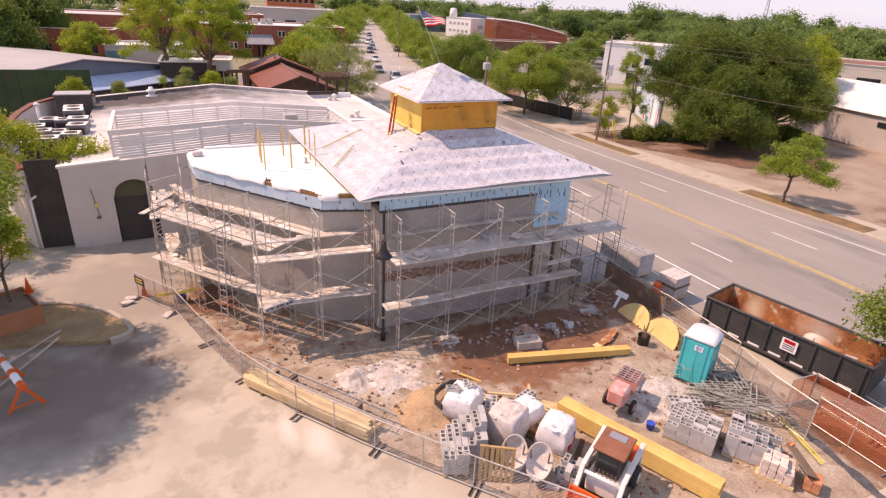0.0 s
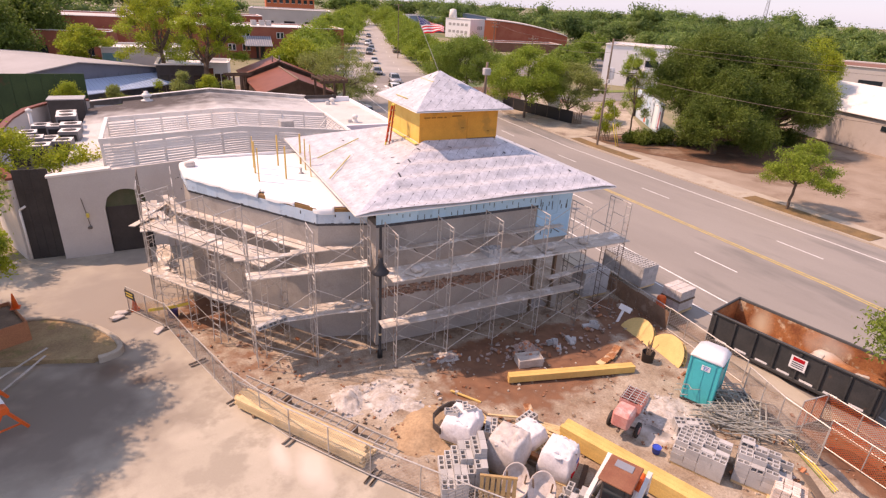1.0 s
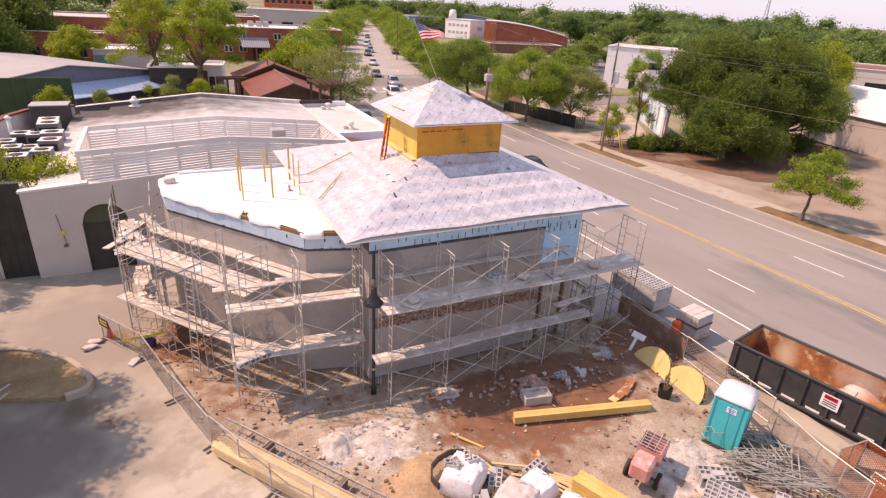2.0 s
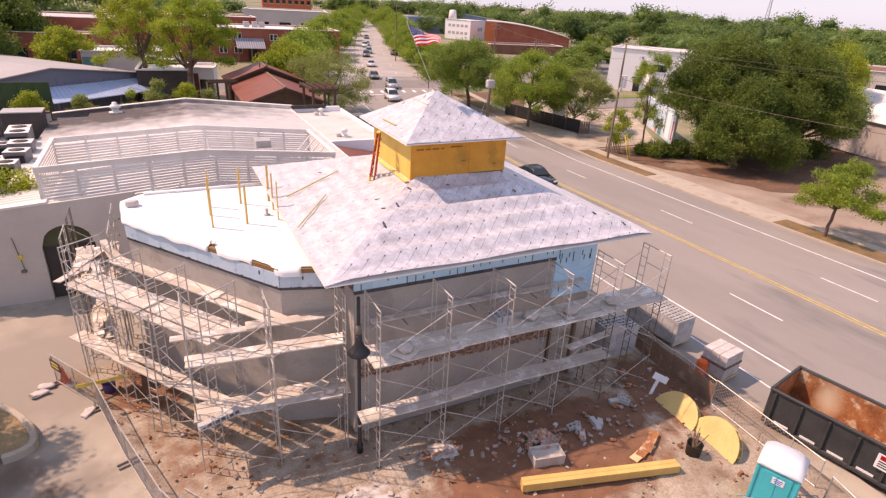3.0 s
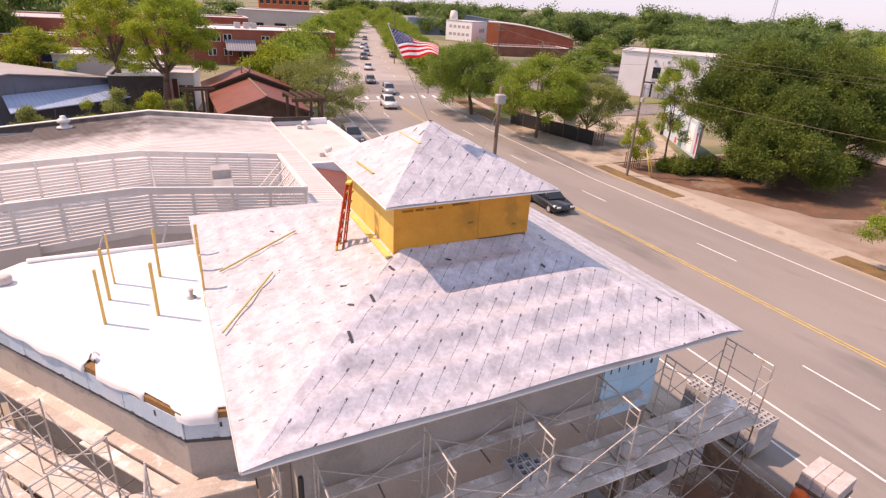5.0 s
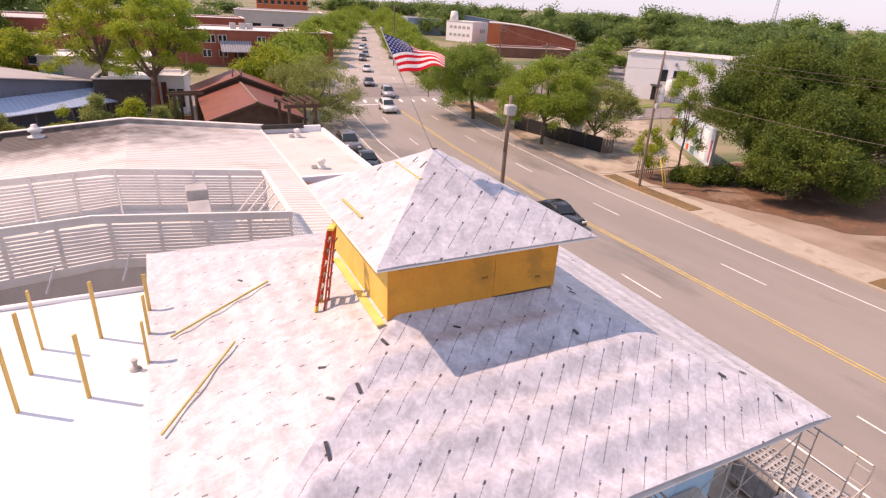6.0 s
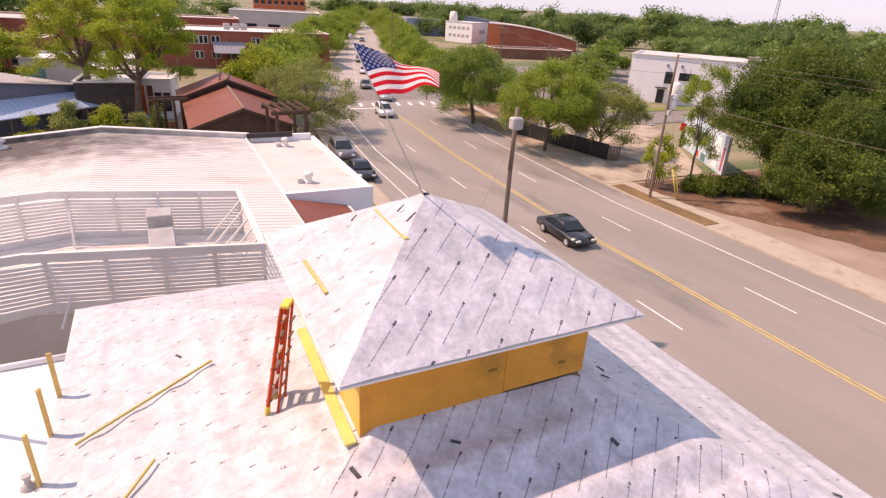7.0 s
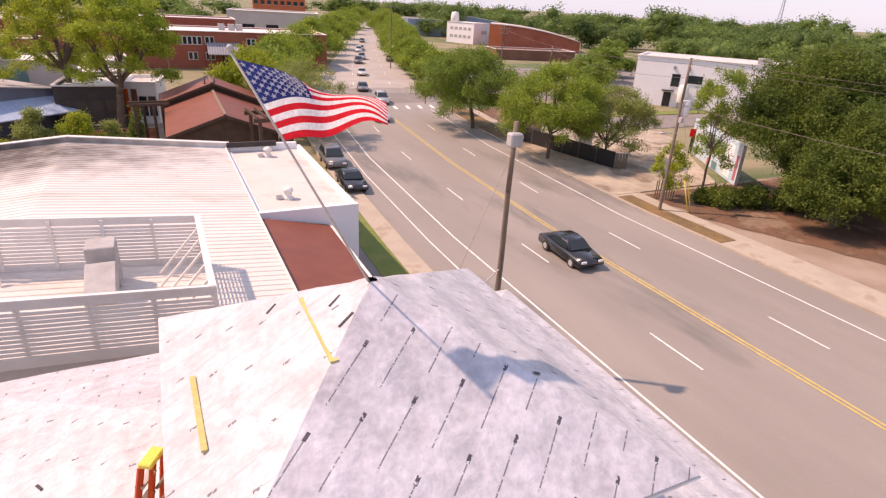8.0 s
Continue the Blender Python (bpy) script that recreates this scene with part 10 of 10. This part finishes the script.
# ---- fences ----
def fence_panel(p, q, h, label, lean=0.0, net=None, group="site fence panels", step=0.13, feet=True, z=0.0):
    """A tube frame between two ground points with a chain-link or netting infill."""
    p, q = Vector((*p, 0)), Vector((*q, 0))
    w = (q - p).length
    ob = thing("site_fence", label, "fence", (p.x, p.y, ground_z(p.y) + 0.04 + z), math.degrees(math.atan2(q.y - p.y, q.x - p.x)), group=group)
    if lean:
        ob.matrix_basis = ob.matrix_basis @ pose(0, 0, 0, lean, 0, 0)
    for nme, a, b in (("post", (0, 0, 0), (0, 0, h)), ("post", (w, 0, 0), (w, 0, h)), ("rail", (0, 0, h), (w, 0, h)), ("rail", (0, 0, 0.06), (w, 0, 0.06)), ("post", (w / 2, 0, 0.05), (w / 2, 0, h))):
        bm = bmesh.new()
        tube(bm, a, b, 0.022, n=6)
        part(nme, bm, M_STEEL, ob)
    bm = bmesh.new()
    chain_link(bm, w, h - 0.08, step, 0.0045 if net is None else 0.009, 0.05)
    part("mesh" if net is None else "netting", bm, net or M_WIRE, ob)
    if feet:
        for x in (0.0, w):
            bm = bmesh.new()
            bar(bm, (x, -0.35, 0.02), (x, 0.35, 0.02), 0.05, 0.04)
            bar(bm, (x + 0.2, -0.35, 0.02), (x + 0.2, 0.35, 0.02), 0.05, 0.04)
            part("foot", bm, M_DARKSTEEL, ob)
    return ob


FL_ = "galvanised chain-link fence panel along the parking lot"
line = [(-2.2, 27.8), (-0.65, 25.5), (0.36, 22.1), (1.42, 19.0), (2.85, 16.15), (4.8, 13.5), (7.0, 10.8), (9.2, 8.2)]
for p, q in zip(line, line[1:]):
    fence_panel(p, q, 1.25, FL_)
for p, q in (((19.38, 11.45), (18.92, 9.7)), ((18.92, 9.7), (18.8, 8.02))):
    fence_panel(p, q, 1.62, "chain-link panel standing beside the frame pile", step=0.075, feet=False)
for p, q in (((21.23, 9.43), (21.22, 7.0)), ((21.22, 7.0), (21.1, 4.6)), ((19.94, 9.54), (21.2, 9.43))):
    fence_panel(p, q, 1.25, "fence panel hung with orange safety netting", net=M_ORANGEMESH, step=0.1)
fence_panel((19.95, 8.5), (19.95, 5.9), 1.2, "fence panel hung with orange safety netting", net=M_ORANGEMESH, step=0.1)
for p, q in (((20.95, 21.0), (20.85, 18.8)), ((20.85, 18.8), (20.75, 16.6)), ((20.75, 16.6), (20.6, 14.4)), ((20.6, 14.4), (20.45, 12.2))):
    fp_ = fence_panel(p, q, 1.15, "low wire fence panel between site and pavement", feet=False, group="street fence panels", step=0.16)
    if q[1] > 16:
        bm = bmesh.new()
        w = math.hypot(q[0] - p[0], q[1] - p[1])
        n = 10
        rows_ = [[bm.verts.new((w * i / n, -0.035 + 0.02 * math.sin(i * 1.9 + z * 4), z)) for i in range(n + 1)] for z in (0.04, 0.35, 0.7, 0.98)]
        for a, b in zip(rows_, rows_[1:]):
            for i in range(n):
                bm.faces.new((a[i], a[i + 1], b[i + 1], b[i]))
        part("silt_cloth", bm, M_SILT, fp_, "brown mud-stained silt cloth")
# kerb and cloth along the street edge of the site
bm = bmesh.new()
bar(bm, (21.24, 13.4, 0.1), (21.3, 4.0, 0.1), 0.1, 0.14)
single("site_kerb", bm, M_WALK, "pale concrete edge between site and pavement", "kerb", kind="structure")
bm = bmesh.new()
loops = []
for k in range(25):
    x, y = 20.1 - 0.067 * k, 13.2 - 0.367 * k
    h, w = 0.2 + 0.07 * math.sin(k * 1.7), 0.12 + 0.04 * math.sin(k * 2.3 + 1)
    loops.append([bm.verts.new((x + dx, y, dz)) for dx, dz in ((-w - 0.06, 0.03), (-w * 0.6, h * 0.8), (0.02, h), (w * 0.7, h * 0.6), (w + 0.05, 0.03))])
for p, q in zip(loops, loops[1:]):
    for i in range(5):
        bm.faces.new((p[i], p[(i + 1) % 5], q[(i + 1) % 5], q[i]))
bm.faces.new(loops[0])
bm.faces.new(loops[-1][::-1])
single("silt_fence", bm, M_TAR, "black silt cloth slumped along the site edge", "silt fence")
for k in range(3):
    bm = bmesh.new()
    tube(bm, (0, 0, 0), (-0.9, -2.2, 0.04), 0.02, n=5)
    single("hose", bm, M_YELLOWPAINT if k else M_GRASS, "thin yellow-green hose lying on the soil", "hose", (19.0 + 0.12 * k, 9.2, 0.08), group="hoses")

# form boards, sign, barrels, pavement pallets
for k, (x, y, r0, rz, tilt) in enumerate(((18.8, 16.7, 0.95, -92, 42), (18.85, 15.0, 1.02, -96, 36))):
    ob = thing("arch_form", "half-round yellow plywood arch form leaning over", "form board", (x, y, 0.06), rz, group="plywood forms")
    bm = bmesh.new()
    n = 20
    pts = [(r0 * math.cos(math.pi * i / n), r0 * math.sin(math.pi * i / n)) for i in range(n + 1)]
    prism(bm, pts, -0.05, 0.0, m=pose(0, 0, 0, 90 - tilt, 0, 0))
    part("face", bm, M_PLYDISC, ob)
    bm = bmesh.new()
    prism(bm, [(a * 0.99, b * 0.99) for a, b in pts], -0.3, -0.25, m=pose(0, 0, 0, 90 - tilt, 0, 0))
    part("back_face", bm, M_PLYDISC, ob)
    for i in range(0, n + 1, 2):
        bm = bmesh.new()
        a, b = pts[i]
        box(bm, a * 0.95, b * 0.95, -0.15, 0.07, 0.07, 0.2, m=pose(0, 0, 0, 90 - tilt, 0, 0))
        part("spacer", bm, M_PALEWOOD, ob)
sn = thing("sign", "blank white T-shaped site sign on the soil", "sign", (18.95, 18.0, 0.05), rz=-30)
bm = bmesh.new()
box(bm, 0, 0, 0.36, 0.13, 0.03, 0.75, m=pose(0, 0, 0, -18, 24, 0))
part("post", bm, M_PLASTIC, sn)
bm = bmesh.new()
box(bm, 0.05, -0.02, 0.76, 0.66, 0.03, 0.28, m=pose(0, 0, 0, -18, 24, 0), bevel=0.01)
part("board", bm, M_PLASTIC, sn)
ob_ = thing("traffic_drum", "orange plastic safety drum on the pavement", "drum", (21.75, 18.05, 0.1))
bm = bmesh.new()
lathe(bm, [(0.27, 0), (0.26, 0.3), (0.24, 0.32), (0.22, 0.75), (0.18, 0.8), (0.08, 0.84)], 18)
part("shell", bm, M_ORANGE, ob_)
bp = thing("stone_pallet", "two shrink-wrapped pallets of pale stone stacked up", "pallet load", (22.75, 17.95, 0.1), rz=8)
pallet_parts(bp, 1.25, 1.1)
for k in range(2):
    for i in range(3):
        for j in range(3):
            for l in range(3):
                bm = bmesh.new()
                box(bm, -0.4 + i * 0.4, -0.36 + j * 0.36, 0.22 + k * 0.6 + l * 0.165, 0.39, 0.35, 0.16, bevel=0.015)
                part("stone", bm, M_GREYBAG, bp)
bm = bmesh.new()
box(bm, 0, 0, 0.69, 1.26, 1.12, 0.09)
part("middle_pallet", bm, M_OLDWOOD, bp)
# brick pallets at the corner
bk1 = thing("brick_pallet", "pallet of pale bricks half covered by a board", "brick pallet", (16.35, 7.4, 0.05), rz=-60)
pallet_parts(bk1, 1.1, 1.0)
bm = bmesh.new()
box(bm, 0, 0, 0, 0.215, 0.1, 0.065, bevel=0.004)
PALEBRICK = mesh_bm("brick", bm, mat("pale_brick", (0.62, 0.48, 0.40), (0.70, 0.62, 0.56), scale=5, rough=0.9, bscale=25, rand=0.2))
for k in range(9):
    for i in range(4):
        for j in range(8):
            if k > 5 and (j > 5 or i > 2):
                continue
            place("brick", PALEBRICK, bk1, pose(-0.36 + i * 0.235 + RND.uniform(-0.01, 0.01), -0.42 + j * 0.112, 0.16 + k * 0.07, 0, 0, RND.uniform(-2, 2)))
bm = bmesh.new()
box(bm, 0, 0, 0, 0.5, 1.2, 0.03, bevel=0.005)
single("loose_board", bm, M_OLDWOOD, "weathered brown board laid over bricks", "board", (16.95, 7.05, 0.68), rz=-22).rotation_euler = (radians(6), radians(24), radians(-22))
bm = bmesh.new()
box(bm, 0, 0, 0, 0.215, 0.1, 0.065, bevel=0.004)
REDBRICK = mesh_bm("brick", bm, mat("red_facing_brick", (0.44, 0.17, 0.085), (0.50, 0.24, 0.13), scale=5, rough=0.9, bscale=25, rand=0.25))
DUSTBRICK = REDBRICK.copy()
DUSTBRICK.materials.clear()
DUSTBRICK.materials.append(mat("dusty_brick", (0.40, 0.31, 0.27), (0.34, 0.24, 0.20), scale=5, rough=0.95, bscale=25, rand=0.25))
rb = thing("brick_stack", "small stack of orange-red bricks", "brick stack", (16.95, 6.55, 0.05), rz=-65)
for k in range(6):
    for i in range(2):
        for j in range(5):
            place("brick", REDBRICK, rb, pose(-0.12 + i * 0.225, -0.24 + j * 0.112, 0.05 + k * 0.07, 0, 0, RND.uniform(-2, 2)))
for k in range(34):
    x, y = 17.0 + RND.gauss(0, 0.5), 8.0 + RND.gauss(0, 0.35)
    ob = new("brick", REDBRICK if k % 3 else PALEBRICK)
    ob.matrix_basis = pose(x, y, 0.12 + RND.uniform(0, 0.12), RND.uniform(-30, 30), RND.uniform(-30, 30), RND.uniform(0, 180))
    tagged(ob, "loose brick tumbled on the ground", "brick", "loose bricks")

# rubble before the front wall
for cx, cy, n, s, hh in ((13.15, 17.35, 180, 0.34, 0.62), (12.0, 17.9, 16, 0.4, 0.06), (9.85, 18.4, 14, 0.3, 0.12), (16.5, 17.6, 22, 0.9, 0.1), (5.6, 18.8, 5, 1.0, 0.03), (14.6, 17.2, 22, 0.6, 0.10), (18.3, 19.2, 24, 0.6, 0.15), (3.2, 21.0, 5, 1.2, 0.03), (1.0, 24.0, 5, 0.9, 0.03)):
    for k in range(n):
        x, y = cx + RND.gauss(0, s), cy + RND.gauss(0, s * 0.6)
        d = math.hypot(x - cx, y - cy) / s
        ob = new("brick", REDBRICK if RND.random() < 0.3 else DUSTBRICK)
        ob.matrix_basis = pose(x, y, ground_z(y) + 0.1 + max(0, hh * (1 - d * 0.5)), RND.uniform(-40, 40), RND.uniform(-40, 40), RND.uniform(0, 180)) @ Matrix.Diagonal((RND.uniform(0.4, 1), RND.uniform(0.6, 1.3), RND.uniform(0.7, 1.4), 1))
        tagged(ob, "broken brick lying in site rubble", "brick", "brick rubble")


def stones(name, label, n, region, material, lo, hi, seed):
    """Scattered stones and clods too small to pick apart."""
    r = np.random.RandomState(seed)
    vs, fs = [], []
    cube = np.array([(a, b, c) for a in (-1, 1) for b in (-1, 1) for c in (-0.6, 1)], float)
    for k in range(n):
        x, y = region(r)
        s = lo + (hi - lo) * r.rand() ** 2.5
        a = r.rand() * 6.28
        p = cube * (s * (0.6 + 0.5 * r.rand(3))) * (1 + 0.35 * r.normal(size=(8, 1)))
        q = p.copy()
        q[:, 0], q[:, 1] = p[:, 0] * math.cos(a) - p[:, 1] * math.sin(a), p[:, 0] * math.sin(a) + p[:, 1] * math.cos(a)
        base = len(vs)
        vs += [(x + v[0], y + v[1], ground_z(y) + 0.07 + v[2]) for v in q]
        fs += [tuple(base + i for i in f) for f in ((0, 1, 3, 2), (4, 6, 7, 5), (0, 4, 5, 1), (2, 3, 7, 6), (0, 2, 6, 4), (1, 5, 7, 3))]
    return tagged(new(name, mesh_from(name, vs, fs, material)), label, "stones", kind="stuff")


def in_site(r):
    while True:
        x, y = r.uniform(-1, 20.8), r.uniform(7, 27)
        if x > site_edge(y) + 0.3 and not (7.4 < x < 17.2 and y > 20.3) and not (Vector((x, y, 0)) - WF).dot(WN) < 0.1 or (x > site_edge(y) + 0.3 and y < 20):
            return x, y


stones("scattered_stones", "scattered pale stones and mortar crumbs on the soil", 900, in_site, mat("soil_stone", (0.42, 0.36, 0.30), (0.34, 0.27, 0.21), scale=6, rough=0.95, rand=0.25, island=True), 0.010, 0.06, 3)
stones("scattered_clods", "scattered red clay clods and brick chips", 700, in_site, M_REDDIRT, 0.012, 0.07, 4)
def by_heaps(r):
    cx, cy, sp = ((5.3, 17.2, 0.5), (6.6, 16.6, 0.8), (7.2, 15.9, 0.6), (9.9, 18.4, 0.35), (16.2, 12.2, 0.8), (13.1, 17.3, 0.6))[r.randint(6)]
    return cx + sp * r.normal(), cy + sp * 0.8 * r.normal()


stones("plaster_chips", "broken white plaster chips round the heaps", 480, by_heaps, M_PLASTER, 0.015, 0.09, 9)
stones("splinters", "scattered dark timber splinters on the soil", 300, in_site, M_OLDWOOD, 0.012, 0.07, 8)

# mortar box before the rubble, and broken blocks
mbx = thing("mortar_box", "grey steel mortar box crusted with cement", "mortar box", (12.9, 16.68, 0.08), rz=-12)
mbx.scale = (1.2, 1.2, 1.25)
for x, y, sx, sy in ((0, -0.24, 0.9, 0.03), (0, 0.24, 0.9, 0.03), (-0.44, 0, 0.03, 0.45), (0.44, 0, 0.03, 0.45)):
    bm = bmesh.new()
    box(bm, x, y, 0.15, sx, sy, 0.3, bevel=0.006)
    part("side_panel", bm, M_DUST, mbx)
bm = bmesh.new()
box(bm, 0, 0, 0.14, 0.84, 0.44, 0.1)
part("mortar", bm, M_DUST, mbx)
for k in range(9):
    ob = new("concrete_block", BLOCK)
    x, y = (15.3, 17.3) if k < 6 else (17.6, 18.2)
    ob.matrix_basis = pose(x + RND.uniform(-0.7, 0.7), y + RND.uniform(-0.3, 0.3), 0.1, RND.choice((0, 90)), RND.uniform(-15, 15), RND.uniform(0, 180))
    tagged(ob, "loose hollow concrete block on the ground", "block", "loose concrete blocks")

# mortar heaps on the decks
for x, y, z in ((8.6, 18.95, 4.05), (13.4, 19.2, 4.05), (15.0, 19.0, 4.05), (6.6, 20.4, 2.06), (16.9, 19.0, 4.05)):
    bm = bmesh.new()
    box(bm, 0, 0, 0.02, 0.75, 0.75, 0.03)
    mb = thing("mortar_board", "mortar board with a heap of grey mortar", "mortar board", (x, y, z), RND.uniform(0, 90), group="mortar boards")
    part("board", bm, M_PLANK, mb)
    bm = bmesh.new()
    lumpy(bm, 0.5, 0.5, 0.24, seed=int(x * 7), rough=0.5, power=0.9)
    bmesh.ops.translate(bm, vec=(0, 0, 0.03), verts=bm.verts)
    part("mortar", bm, M_DUST, mb, smooth=True)
for k in range(9):
    ob = new("concrete_block", BLOCK)
    i, j = k % 3, k // 3
    ob.matrix_basis = pose(12.1 + i * 0.22, 19.3 + (j % 2) * 0.42, 4.05 + (j // 2) * 0.2, 0, 0, 90 + RND.uniform(-4, 4))
    tagged(ob, "hollow concrete block stacked on the upper deck", "block", "blocks on the upper deck")

# ---- things round the parking lot ----
pb = thing("planter", "orange-stained timber planter box with soil", "planter", (-7.4, 26.6, 0.02), rz=24)
for x, y, sx, sy in ((0, -1.15, 2.6, 0.06), (0, 1.15, 2.6, 0.06), (-1.27, 0, 0.06, 2.24), (1.27, 0, 0.06, 2.24)):
    bm = bmesh.new()
    box(bm, x, y, 0.45, sx, sy, 0.9, bevel=0.01)
    part("side_board", bm, mat("orange_stain", (0.46, 0.19, 0.09), (0.40, 0.16, 0.08), scale=2, rough=0.7), pb) if not bpy.data.materials.get("orange_stain") else part("side_board", bm, bpy.data.materials["orange_stain"], pb)
bm = bmesh.new()
box(bm, 0, 0, 0.72, 2.46, 2.2, 0.06)
part("soil", bm, M_OLDWOOD, pb)
tree("small leafy tree in a timber planter", (-7.0, 27.1, 0.7), 4.6, 1.5, M_LIMELEAF, 131, 800, 0.10, trunk=0.08, low=0.42, blobs_n=9)


def cone(loc):
    ob = thing("traffic_cone", "bright orange traffic cone", "traffic cone", loc, group="traffic cones")
    bm = bmesh.new()
    box(bm, 0, 0, 0.02, 0.36, 0.36, 0.04, bevel=0.01)
    part("base", bm, M_ORANGE, ob)
    bm = bmesh.new()
    lathe(bm, [(0.14, 0.04), (0.03, 0.68), (0.02, 0.7)], 14)
    part("body", bm, M_ORANGE, ob)


cone((-6.35, 27.5, 0.9))
cone((-1.95, 27.75, -0.25))
cone((-6.75, 20.6, 0.02))
bc = thing("barricade", "orange and white striped barricade with splayed feet", "barricade", (-5.94, 20.85, 0.02), rz=-66)
bm = bmesh.new()
tube(bm, (-1.4, 0, 1.0), (1.2, 0, 1.0), 0.125, n=12)
part("beam", bm, M_PLASTIC, bc)
for x in (-0.9, 0.1, 1.05):
    bm = bmesh.new()
    tube(bm, (x - 0.16, 0, 1.0), (x + 0.16, 0, 1.0), 0.13, n=12)
    part("stripe", bm, M_ORANGE, bc)
for x in (-1.2, 1.0):
    for s in (-1, 1):
        bm = bmesh.new()
        bar(bm, (x, 0, 0.95), (x + 0.1 * s, s * 0.5, 0.03), 0.09, 0.09)
        part("leg", bm, M_ORANGE, bc)
    bm = bmesh.new()
    bar(bm, (x, -0.45, 0.2), (x, 0.45, 0.2), 0.05, 0.05)
    part("spreader", bm, M_ORANGE, bc)
ss = thing("site_notice", "small dark notice on the fence with pale bars", "sign", (-2.15, 27.6, 0.75), rz=-58)
bm = bmesh.new()
box(bm, 0.25, -0.03, 0, 0.75, 0.02, 0.42, bevel=0.01)
part("board", bm, M_BLACK, ss)
bm = bmesh.new()
for k in range(2):
    box(bm, 0.25, -0.045, 0.08 - 0.14 * k, 0.5, 0.008, 0.05)
part("bars", bm, M_YELLOWPAINT, ss)
for k, (x, y) in enumerate(((-2.5, 27.5), (-2.7, 27.1), (-1.0, 25.3))):
    bm = bmesh.new()
    lumpy(bm, 0.55, 0.32, 0.13, seed=20 + k, rough=0.7)
    single("sandbag", bm, M_GREYBAG, "pale sandbag slumped at the fence foot", "sandbag", (x, y, -0.22), rz=30 * k, group="sandbags", smooth=True)
bm = bmesh.new()
lathe(bm, [(0.2, 0), (0.23, 0.42), (0.24, 0.43), (0.21, 0.38), (0.18, 0.1)], 18)
single("tub", bm, mat("purple_plastic", (0.10, 0.07, 0.24), (0.08, 0.06, 0.18), scale=3, rough=0.6), "dark purple plastic tub draped with yellow tape", "tub", (-0.35, 26.4, -0.2))
bm = bmesh.new()
bar(bm, (-0.9, -0.3, 0.75), (0.0, 0, 0.55), 0.02, 0.14)
bar(bm, (0.0, 0, 0.55), (0.8, -0.2, 0.72), 0.02, 0.14)
single("caution_tape", bm, M_YELLOWPAINT, "sagging strip of yellow caution tape", "tape", (-0.4, 26.3, -0.2))
for k in range(2):
    bm = bmesh.new()
    bar(bm, (0, 0, 0), (-1.7, -3.2 + k, 0.02), 0.09, 0.02)
    single("hose", bm, M_DUST, "flat pale hose lying on the paving", "hose", (-5.1, 24.5 + k * 0.6, 0.05), group="flat hoses")
